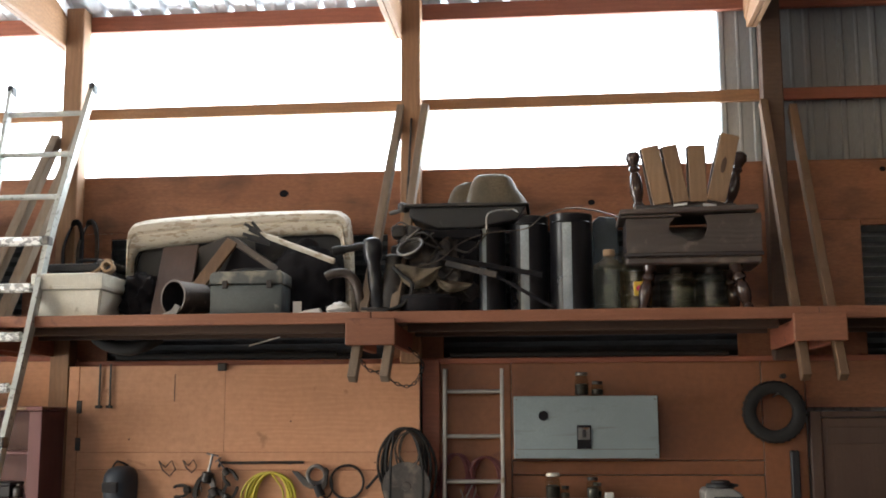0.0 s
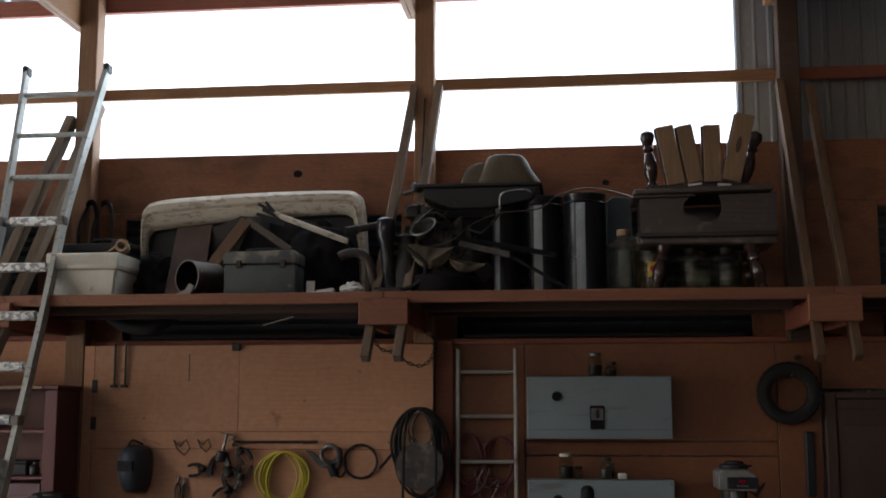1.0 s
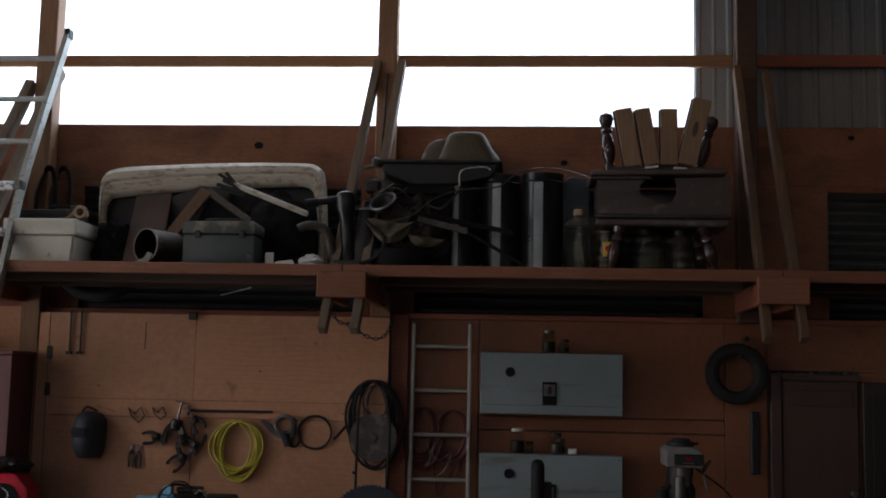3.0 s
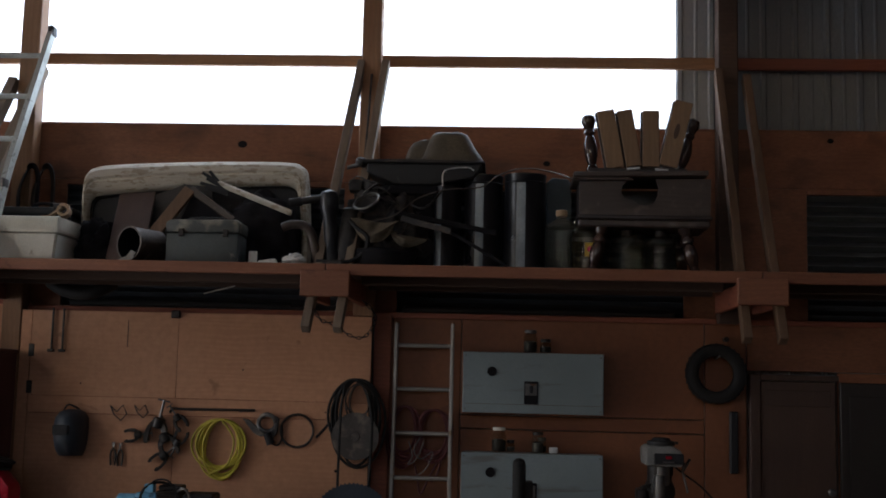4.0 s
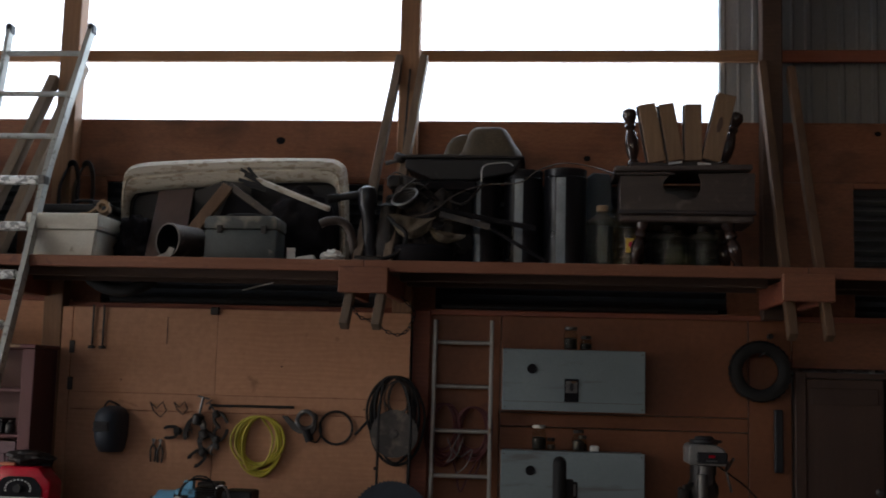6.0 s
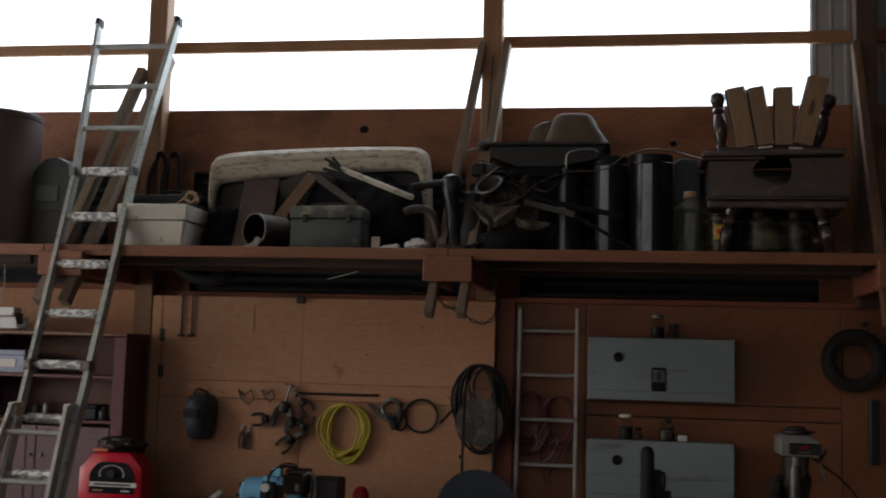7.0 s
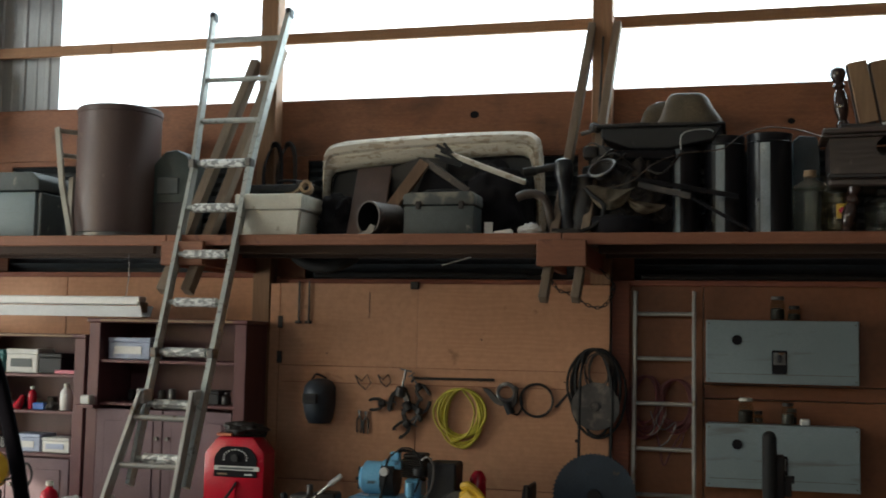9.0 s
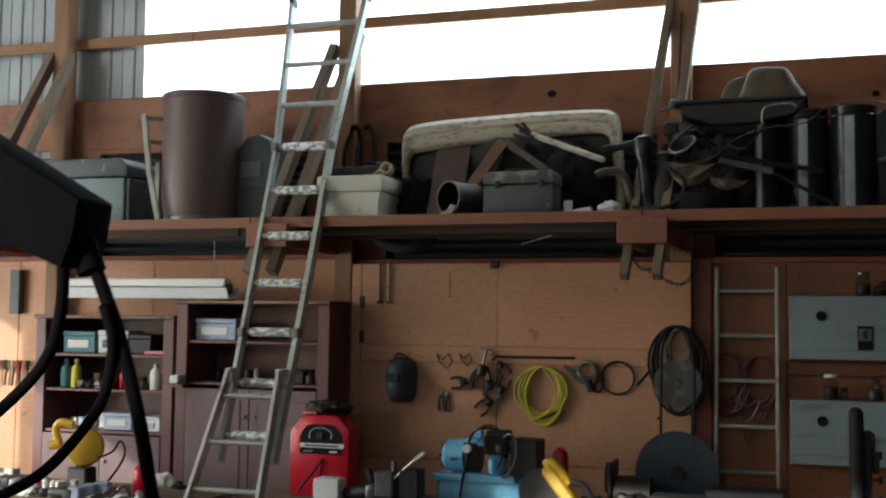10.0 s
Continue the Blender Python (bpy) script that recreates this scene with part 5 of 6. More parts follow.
def pan_loft(levels, y, power):
    """A rounded pressed hump from (z, x0, x1, half depth) levels."""
    bm = bmesh.new()
    rings = []
    for z, x0, x1, d in levels:
        ring = []
        for j in range(36):
            a = 2 * math.pi * j / 36
            c, w = math.cos(a), math.sin(a)
            ring.append(bm.verts.new(((x0 + x1) / 2 + (x1 - x0) / 2 * math.copysign(abs(c) ** power, c), y + d * math.copysign(abs(w) ** power, w), z)))
        rings.append(ring)
    for a, b in zip(rings, rings[1:]):
        for j in range(36):
            bm.faces.new((a[j], a[(j + 1) % 36], b[(j + 1) % 36], b[j]))
    bm.faces.new(rings[-1])
    bm.faces.new(rings[0])
    return bm


part("sump", pan_loft([(3.392, 0.305, 0.765, 0.195), (3.412, 0.33, 0.76, 0.19), (3.44, 0.35, 0.745, 0.182), (3.50, 0.372, 0.70, 0.172), (3.56, 0.392, 0.67, 0.16), (3.585, 0.405, 0.652, 0.145), (3.60, 0.43, 0.628, 0.12)], -0.43, 0.55), DUST, tank, "tan dusty sump", smooth=True)
part("shallow_end", pan_loft([(3.392, 0.19, 0.52, 0.13), (3.42, 0.212, 0.52, 0.126), (3.50, 0.238, 0.52, 0.12), (3.545, 0.27, 0.52, 0.11), (3.568, 0.32, 0.52, 0.09)], -0.37, 0.6), DUST, tank, smooth=True)
part("drain_plug", rod((0.45, -0.45, 3.598), (0.45, -0.45, 3.616), 0.026, n=12), IRON, tank)
part("valve", rod((-0.155, -0.56, 3.345), (-0.04, -0.56, 3.375), 0.014, n=10), STEEL, tank, smooth=True)
part("valve_wheel", turned([(0.03, -0.03), (0.042, -0.01), (0.042, 0.012), (0.02, 0.03)], n=14, m=Matrix.Translation((-0.06, -0.56, 3.385)) @ Matrix.Rotation(radians(25), 4, "Y")), IRON, tank)
whole("thin_rod", rod((-0.045, -0.5, 3.42), (-0.06, -0.16, 4.1), 0.008, n=8), GRIMY, "thin dark rod standing against the middle post", "rod")


def stovepipe(x, y, r, h):
    p = thing("stovepipe", (x, y, TOP), "upright glossy black stovepipe section with a crimped rim", "stovepipe", "black stovepipes")
    part("pipe", turned([(r, 0), (r, h - 0.02), (r + 0.003, h - 0.015), (r + 0.003, h), (r - 0.004, h), (r - 0.004, 0.02)], (x, y, TOP), 32, hollow=True), ENAMEL, p, smooth=True)
    part("bead", turned([(r + 0.001, h - 0.06), (r + 0.006, h - 0.055), (r + 0.001, h - 0.05)], (x, y, TOP), 32, hollow=True), ENAMEL, p, smooth=True)
    # curved strip on the pipe's front, put there as a reflected highlight
    bm = bmesh.new()
    rows = [[bm.verts.new((x + q * math.sin(a), y - q * math.cos(a), z)) for a in (-0.42, -0.31, -0.2, -0.1, 0.01)] for q, z in ((r - 0.001, TOP + 0.012), (r + 0.004, TOP + 0.012), (r + 0.004, TOP + h - 0.066), (r - 0.001, TOP + h - 0.066))]
    for a, b in zip(rows, rows[1:]):
        for k in range(4):
            bm.faces.new((a[k], a[k + 1], b[k + 1], b[k]))
    part("seam", bm, PIPE_GLINT, p, "grey strip shaped as a window's reflection", smooth=True)


stovepipe(0.485, -0.42, 0.125, 0.655)
stovepipe(0.765, -0.44, 0.128, 0.665)
stovepipe(1.042, -0.5, 0.138, 0.665)


def jug(x, y, r, h, glass_, label, sticker=False):
    j = thing("glass_jug", (x, y, TOP), label, "glass jug", "glass jugs")
    part("glass", turned([(r * 0.88, 0), (r, 0.015), (r, h * 0.74)], (x, y, TOP), 24), glass_, j, smooth=True)
    part("shoulder", turned([(r, h * 0.742), (r * 0.95, h * 0.78), (r * 0.62, h * 0.84), (r * 0.36, h * 0.89), (r * 0.28, h * 0.93), (r * 0.28, h)], (x, y, TOP), 24, hollow=True), DUSTY_JAR, j, "dust-covered shoulder", smooth=True)
    part("cap", turned([(r * 0.33, h - 0.025), (r * 0.36, h - 0.02), (r * 0.36, h + 0.012), (r * 0.3, h + 0.015)], (x, y, TOP), 14), CARD if h > 0.3 else IRON, j, "rusty screw cap", smooth=True)
    part("handle", tube(curve([(x + r * 0.3, y - 0.01, TOP + h * 0.94), (x + r * 0.75, y - 0.02, TOP + h * 0.93), (x + r * 0.8, y - 0.02, TOP + h * 0.78)]), 0.009, 6), glass_, j, smooth=True)
    if sticker:
        part("label", box(x - r * 0.2, x + r * 0.45, y - r - 0.004, y - r + 0.012, TOP + h * 0.3, TOP + h * 0.55, 0.003), YELLOW_CASE, j, "yellow paper label with a red spot")
        part("label_spot", rod((x + r * 0.15, y - r - 0.0045, TOP + h * 0.43), (x + r * 0.15, y - r - 0.007, TOP + h * 0.43), 0.022, n=14), RED, j)


jug(1.278, -0.70, 0.106, 0.39, JAR, "large dusty clear glass jug", False)
jug(1.45, -0.60, 0.10, 0.36, AMBER, "dusty amber glass jug with a paper label", True)
jug(1.70, -0.68, 0.107, 0.27, JAR, "dusty clear glass jug under the table", False)
jug(1.92, -0.66, 0.105, 0.27, JAR, "dusty clear glass jug under the broken table", False)
jug(1.80, -0.45, 0.105, 0.27, JAR, "cloudy glass jug at the back of the shelf", False)
whole("blue_case", slab([(1.19, TOP), (1.19, 3.3), (1.23, 3.335), (1.34, 3.325), (1.36, 3.26), (1.36, TOP)], -0.36, -0.24, 0.01), DARKBLUE, "dull dark blue case behind the jugs", "case")

table = thing("broken_table", (1.78, -0.6, TOP), "broken dark wooden side table with turned legs", "table")
part("tabletop", beam((1.345, -0.62, 3.266), (2.195, -0.62, 3.283), 0.5, 0.034, 0.006), DUSTYWOOD, table)
part("top_layer", slab([(1.36, 3.232), (1.73, 3.236), (1.70, 3.252), (1.35, 3.246)], -0.85, -0.80, 0.003), DUSTYWOOD, table, "split edge of the tabletop")
part("apron", slab([(1.385, 2.99), (2.215, 2.99), (2.22, 3.255), (1.87, 3.248), (1.885, 3.2), (1.885, 3.15), (1.862, 3.10), (1.815, 3.078), (1.765, 3.082), (1.73, 3.11), (1.67, 3.125), (1.65, 3.16), (1.655, 3.2), (1.69, 3.235), (1.385, 3.228)], -0.81, -0.79), DUSTYWOOD, table, "front board with a broken-out hole")
part("back_board", box(1.385, 2.2, -0.42, -0.40, 2.99, 3.24, 0.003), DARKWOOD, table)
for x in (1.388, 2.18):
    part("side_board", box(x, x + 0.02, -0.788, -0.42, 2.99, 3.24, 0.003), DARKWOOD, table)
part("moulding", box(1.37, 2.225, -0.832, -0.812, 2.985, 3.012, 0.006), DARKWOOD, table)
part("lower_rail", box(1.378, 2.212, -0.825, -0.40, 2.938, 2.984, 0.01), DUSTYWOOD, table)
LEG = [(0.02, 0), (0.034, 0.02), (0.026, 0.045), (0.036, 0.07), (0.045, 0.12), (0.038, 0.17), (0.026, 0.19), (0.042, 0.205), (0.042, 0.225), (0.028, 0.245), (0.04, 0.27), (0.044, 0.3)]
for x, y, lean in ((1.53, -0.77, -11), (2.055, -0.77, 14), (1.55, -0.46, -9), (2.05, -0.46, 10)):
    m = Matrix.Translation((x + math.tan(radians(lean)) * 0.29, y, TOP)) @ Matrix.Rotation(radians(-lean), 4, "Y")
    part("leg", turned(LEG, n=16, m=m), GLOSSWOOD, table, "glossy turned leg", smooth=True)

chair = thing("broken_chair", (1.8, -0.6, 3.3), "upturned broken chair back with tan slats on the table", "chair")
for (xb, zb), (xt, zt), w in (((1.622, 3.338), (1.554, 3.722), 0.112), ((1.743, 3.348), (1.678, 3.724), 0.098), ((1.85, 3.348), (1.851, 3.722), 0.108), ((1.96, 3.352), (2.067, 3.785), 0.118)):
    part("slat", beam((xb, -0.72, zb), (xt, -0.70, zt), w, 0.02, 0.003, up=(0, -1, 0)), TANWOOD, chair, "tan wooden slat")
    part("slat_back", beam((xb - 0.012, -0.695, zb - 0.012), (xt - 0.012, -0.675, zt - 0.004), w, 0.024, 0.003, up=(0, -1, 0)), DARKWOOD, chair, "dark stained back of the slat")
m = Matrix.Translation((2.015, -0.7205, 3.58)) @ Matrix.Rotation(radians(14), 4, "Y") @ Matrix.Rotation(radians(90), 4, "X") @ Matrix.Diagonal((0.55, 1.9, 1, 1))
part("grain_eye", turned([(0.03, 0.0), (0.026, 0.0015), (0.01, 0.002)], n=16, m=m), DARKDOOR, chair, "dark knot in the slat")
POST_PROFILE = [(0.03, 0), (0.04, 0.02), (0.04, 0.05), (0.026, 0.07), (0.042, 0.12), (0.046, 0.17), (0.034, 0.23), (0.024, 0.25), (0.038, 0.27), (0.028, 0.29), (0.04, 0.315), (0.05, 0.34), (0.042, 0.37), (0.014, 0.385)]
for x, y, lean in ((1.485, -0.60, -5), (2.045, -0.56, 15)):
    part("turned_post", turned(POST_PROFILE, n=16, m=Matrix.Translation((x, y, 3.3)) @ Matrix.Rotation(radians(lean), 4, "Y") @ Matrix.Diagonal((1, 1, 1.09, 1))), GLOSSWOOD, chair, "glossy dark turned post", smooth=True)
part("rail", box(1.45, 2.08, -0.74, -0.56, 3.301, 3.332, 0.005), DARKWOOD, chair)
for x, a in ((1.69, 6), (1.87, -4)):
    part("mending_plate", box(0, 0.085, -0.005, 0.005, 0, 0.018, 0.003, None, Matrix.Translation((x, -0.765, 3.312)) @ Matrix.Rotation(radians(-a), 4, "Y")), ALU, chair, "bright metal mending plate")

# ---- the left part of the shelf ----
drum = thing("fibre_drum", (-3.53, -0.6, TOP), "tall brown fibre drum with metal rims", "drum")
part("shell", turned([(0.295, 0.02), (0.297, 0.03), (0.297, 0.93), (0.29, 0.935), (0.285, 0.93), (0.285, 0.03)], (-3.53, -0.6, TOP), 44, hollow=True), FIBRE, drum, smooth=True)
part("bottom_rim", turned([(0.293, 0), (0.304, 0.004), (0.304, 0.035), (0.298, 0.04)], (-3.53, -0.6, TOP), 44), STEEL, drum, smooth=True)
part("top_rim", turned([(0.298, 0.905), (0.304, 0.91), (0.304, 0.945), (0.294, 0.953), (0.27, 0.945)], (-3.53, -0.6, TOP), 44), FIBRE, drum, smooth=True)
cooler = thing("grey_chest", (-4.5, -0.62, TOP), "blue-grey plastic storage chest with a dark lid", "storage chest")
part("body", box(-4.96, -4.04, -0.85, -0.42, TOP, 2.985, 0.02, seg=2), GREYBOX, cooler, smooth=True)
part("lid", slab([(-4.99, 2.99), (-4.0, 2.99), (-4.0, 3.07), (-4.06, 3.125), (-4.93, 3.125), (-4.99, 3.07)], -0.875, -0.40, 0.014), TOOLGREY, cooler, smooth=True)
part("latch", box(-4.68, -4.62, -0.895, -0.87, 2.93, 3.06, 0.006), BLACK, cooler)
part("end_wall", box(-4.035, -4.0, -0.83, -0.45, 2.66, 2.98, 0.01), TOOLGREY, cooler)
fold = thing("folding_frame", (-3.97, -0.5, TOP), "folded whitish wooden chair frame leaning on the drum", "folding chair")
for x0, x1, y, top in ((-3.69, -3.95, -0.93, 3.46), (-3.74, -3.86, -0.86, 3.1)):
    part("leg", ribbon([(x0, y, TOP), (x0 * 0.45 + x1 * 0.55, y + 0.09, TOP + (top - TOP) * 0.45), (x1, y + 0.18, top)], 0.036, 0.03, (1, 0, 0)), PALEWOOD, fold, smooth=True)
for z in (3.44, 3.26):
    part("crosspiece", beam((-3.945 + (3.46 - z) * 0.12, -0.76, z), (-3.83, -0.62, z), 0.028, 0.03, 0.005), PALEWOOD, fold)
green = thing("green_case", (-3.07, -0.5, TOP), "dark green rounded tool case behind the ladder", "tool case")
part("body", slab([(-3.24, TOP), (-2.95, TOP), (-2.945, 3.18), (-2.98, 3.26), (-3.06, 3.305), (-3.15, 3.29), (-3.235, 3.20)], -0.62, -0.38, 0.015), GREEN, green, smooth=True)
part("panel", box(-3.2, -3.03, -0.632, -0.618, 2.98, 3.1, 0.006), TOOLGREY, green)
part("lower_panel", box(-3.21, -2.98, -0.632, -0.618, 2.68, 2.92, 0.006), BLACK, green)

# ---- pipes lying on the ledger under the shelf ----
for x0, x1, z, r, mt, lb in ((-2.2, -0.6, 2.436, 0.024, RUBBER, "dark rubber pipe stored on the ledger"), (-1.9, -0.5, 2.428, 0.016, IRON, "rusty iron pipe stored on the ledger"), (0.2, 2.1, 2.432, 0.02, IRON, "dark iron pipe stored on the ledger")):
    whole("stored_pipe", tube(curve([(x0, -0.03, z), ((x0 + x1) / 2, -0.035, z + 0.004), (x1, -0.03, z)], 6), r, 8), mt, lb, "pipe", "stored pipes", smooth=True)
whole("white_rod", rod((-1.04, -0.75, 2.462), (-0.85, -0.70, 2.52), 0.0042, n=8), WHITE, "thin white rod stuck between the shelf stringers", "rod")
sag = thing("black_duct", (-1.95, -0.5, 2.5), "sagging black duct hung under the shelf planks", "duct")
part("duct", tube(curve([(-2.25, -0.3, 2.56), (-2.14, -0.33, 2.5), (-2.0, -0.35, 2.475), (-1.88, -0.35, 2.5), (-1.78, -0.32, 2.56)], 6), 0.045, 10), RUBBER, sag, smooth=True)
chain = thing("chain", (-0.1, -0.98, 2.2), "short rusty chain hung from the bracket", "chain")
pts = curve([(-0.27, -1.0, 2.36), (-0.22, -1.0, 2.29), (-0.14, -0.98, 2.27), (-0.06, -0.95, 2.21), (0.02, -0.92, 2.19), (0.08, -0.9, 2.24), (0.10, -0.86, 2.34), (0.02, -0.9, 2.43)], 6)
for k, (a, b) in enumerate(zip(pts[::2], pts[2::2])):
    d = (b - a).normalized()
    side = d.cross(Vector((0, -1, 0) if k % 2 else (0.3, -0.2, 1))).normalized()
    mid = (a + b) / 2
    n_ = (b - a).length * 0.62
    part("link", tube([mid + d * n_ * math.cos(t) + side * 0.009 * math.sin(t) for t in [2 * math.pi * j / 10 for j in range(10)]], 0.0035, 5, True), IRON, chain)

# ---- workbench in front of the tools ----
BT = 0.721
weld = thing("arc_welder", (-2.5, -0.62, BT), "red arch-topped arc welder with a dial panel", "arc welder")
arch = [(-2.712, BT), (-2.262, BT), (-2.262, 1.175), (-2.272, 1.195), (-2.345, 1.278), (-2.365, 1.285), (-2.6, 1.285), (-2.62, 1.278), (-2.70, 1.185), (-2.712, 1.165)]
part("case", slab(arch, -0.72, -0.52, 0.018), RED, weld, smooth=True)
inset = [(-2.63, 1.015), (-2.315, 1.015), (-2.315, 1.14), (-2.33, 1.17), (-2.365, 1.21), (-2.40, 1.222), (-2.54, 1.222), (-2.58, 1.21), (-2.615, 1.17), (-2.63, 1.14)]
panel = part("dial_panel", slab(inset, -0.728, -0.722, 0.003), MATTE, weld, "black dial panel")
part("name_strip", box(-2.625, -2.295, -0.734, -0.7285, 1.06, 1.09, 0.002), PAPER, panel, "white strip with unreadable lettering")
part("lettering", box(-2.59, -2.335, -0.736, -0.7345, 1.068, 1.081), TOOLGREY, panel, "grey bar in place of lettering")
for k in range(13):
    a = radians(-105 + k * 17.5)
    c = Vector((-2.473 + 0.085 * math.sin(a), -0.729, 1.145 + 0.055 * math.cos(a)))
    part("dial_mark", box(c.x - 0.005, c.x + 0.005, -0.732, -0.7285, c.z - 0.004, c.z + 0.004), PAPER, panel)
for x0, x1 in ((-2.60, -2.53), (-2.40, -2.345)):
    part("lettering", box(x0, x1, -0.733, -0.7285, 1.03, 1.04), CARD if x0 < -2.5 else PAPER, panel, "pale bar in place of lettering")
part("pointer", rod((-2.473, -0.729, 1.145), (-2.473, -0.75, 1.145), 0.026, n=14), BLACK, panel)
part("lower_rib", box(-2.48, -2.465, -0.728, -0.721, 0.74, 0.99, 0.003), RED, weld)
whole("orange_tag", box(-2.63, -2.52, -0.70, -0.62, 1.287, 1.305, 0.004), ORANGE_TAG, "small faded orange tag lying on the welder", "tag")
part("lead", tube(curve([(-2.46, -0.73, 0.98), (-2.5, -0.77, 0.9), (-2.56, -0.8, 0.82), (-2.6, -0.8, 0.76)]), 0.009, 6), RUBBER, weld, smooth=True)
part("handle", tube(curve([(-2.58, -0.62, 1.28), (-2.56, -0.62, 1.325), (-2.41, -0.62, 1.325), (-2.39, -0.62, 1.28)]), 0.013, 8), STEEL, weld, smooth=True)
lump((-2.46, -0.6, 1.32), (0.15, 0.1, 0.06), IRON, "oily_rag", "greasy dark rag bundle on the red welder", "rag", 31, 0.4, 2.0)

comp = thing("air_compressor", (-1.28, -0.75, BT), "light blue air compressor with a black motor", "air compressor")
part("tank", turned([(0.06, -0.32), (0.105, -0.29), (0.112, -0.25), (0.112, 0.25), (0.105, 0.29), (0.06, 0.32)], n=24, m=Matrix.Translation((-1.27, -0.75, BT + 0.115)) @ Matrix.Rotation(radians(90), 4, "Y")), BLUE, comp, smooth=True)
part("deck", slab([(-1.60, 0.905), (-1.04, 0.905), (-1.05, 0.95), (-1.40, 0.955), (-1.61, 0.945)], -0.87, -0.62, 0.006), BLUE, comp)
part("motor", rod((-1.52, -0.75, 1.065), (-1.33, -0.75, 1.065), 0.108, n=22), BLUE, comp, smooth=True)
part("motor_band", rod((-1.40, -0.75, 1.065), (-1.31, -0.75, 1.065), 0.112, n=22), BLACK, comp, smooth=True)
part("fan_cover", turned([(0.03, 0.03), (0.07, 0.024), (0.095, 0.0), (0.095, -0.02)], n=22, m=Matrix.Translation((-1.53, -0.75, 1.06)) @ Matrix.Rotation(radians(-90), 4, "Y")), BLUE, comp, smooth=True)
for k in range(5):
    part("fan_slot", box(-0.01, 0.01, -0.004, 0.004, 0.03, 0.075, 0, None, Matrix.Translation((-1.565, -0.75, 1.06)) @ Matrix.Rotation(radians(-90), 4, "Y") @ Matrix.Rotation(radians(72 * k), 4, "Z") @ Matrix.Rotation(radians(90), 4, "X")), BLACK, comp)
part("crankcase", box(-1.24, -1.13, -0.83, -0.67, 0.95, 1.08, 0.02), BLUE, comp, smooth=True)
for k in range(9):
    part("fin", box(-1.26, -1.10, -0.85, -0.66, 1.085 + k * 0.0135, 1.092 + k * 0.0135, 0.002), IRON, comp)
part("cylinder", rod((-1.18, -0.75, 1.06), (-1.18, -0.75, 1.21), 0.062, n=18), IRON, comp, smooth=True)
part("cylinder_head", box(-1.25, -1.11, -0.83, -0.68, 1.205, 1.235, 0.008), IRON, comp)
part("cross_block", box(-1.40, -1.26, -0.82, -0.69, 1.13, 1.185, 0.01), BLUE, comp)
part("belt_guard", box(-1.08, -0.89, -0.86, -0.66, 0.955, 1.19, 0.012), BLACK, comp, "black belt guard")
part("valve", rod((-1.19, -0.87, 0.97), (-1.19, -0.87, 1.06), 0.028, n=12), BLUE, comp, smooth=True)
part("air_line", tube(curve([(-1.15, -0.8, 1.23), (-1.25, -0.84, 1.255), (-1.34, -0.86, 1.2), (-1.36, -0.87, 1.05), (-1.39, -0.88, 0.92), (-1.4, -0.9, 0.8)]), 0.009, 7), RUBBER, comp, smooth=True)
part("pressure_switch", box(-1.33, -1.27, -0.86, -0.80, 1.19, 1.245, 0.006), BLUE, comp, smooth=True)
part("gauge", rod((-1.36, -0.86, 1.12), (-1.36, -0.895, 1.12), 0.028, n=16), PAPER, comp, "small white-faced gauge", smooth=True)
part("intake_filter", turned([(0.03, 0), (0.042, 0.008), (0.042, 0.05), (0.03, 0.06)], (-1.13, -0.86, 1.10), 16), BLACK, comp, smooth=True)
part("cooling_tube", tube(curve([(-1.12, -0.85, 1.2), (-1.07, -0.88, 1.225), (-1.03, -0.88, 1.16), (-1.05, -0.88, 1.02), (-1.12, -0.88, 0.94)]), 0.008, 7), STEEL, comp, smooth=True)
part("pull_cord", tube(curve([(-1.30, -0.83, 1.24), (-1.24, -0.88, 1.275), (-1.16, -0.88, 1.26), (-1.11, -0.88, 1.15), (-1.15, -0.89, 1.0)]), 0.006, 7), RUBBER, comp, smooth=True)
for x in (-1.5, -1.05):
    part("foot", box(x - 0.03, x + 0.03, -0.85, -0.65, BT, BT + 0.05, 0.006), BLUE, comp)

saw = thing("chop_saw", (-0.72, -0.85, BT), "yellow hand-held cut-off saw with a steel guard", "cut-off saw")
part("guard", turned([(0.15, -0.03), (0.155, 0.0), (0.15, 0.03)], n=30, m=Matrix.Translation((-0.86, -0.86, 0.87)) @ Matrix.Rotation(radians(90), 4, "X") @ Matrix.Rotation(radians(12), 4, "Y")), STEEL, saw, smooth=True)
part("body", beam((-0.83, -0.88, 1.03), (-0.64, -0.92, 0.80), 0.09, 0.09, 0.02, up=(0, -1, 0)), YELLOW_CASE, saw, smooth=True)
part("handle", tube(curve([(-0.84, -0.88, 1.05), (-0.79, -0.9, 1.06), (-0.72, -0.9, 1.0), (-0.68, -0.9, 0.93)]), 0.026, 8), YELLOW_CASE, saw, smooth=True)
part("motor", rod((-0.60, -0.84, 0.79), (-0.50, -0.78, 0.79), 0.065, n=16), BLACK, saw, smooth=True)
part("black_grip", tube(curve([(-0.66, -0.93, 0.95), (-0.58, -0.93, 0.93), (-0.53, -0.92, 0.85)]), 0.02, 8), BLACK, saw, smooth=True)
whole("red_can", turned([(0.05, 0), (0.055, 0.01), (0.055, 0.34), (0.04, 0.37), (0.02, 0.39)], (-0.83, -0.48, BT), 18), RED, "small red metal can behind the saw", "can", smooth=True)

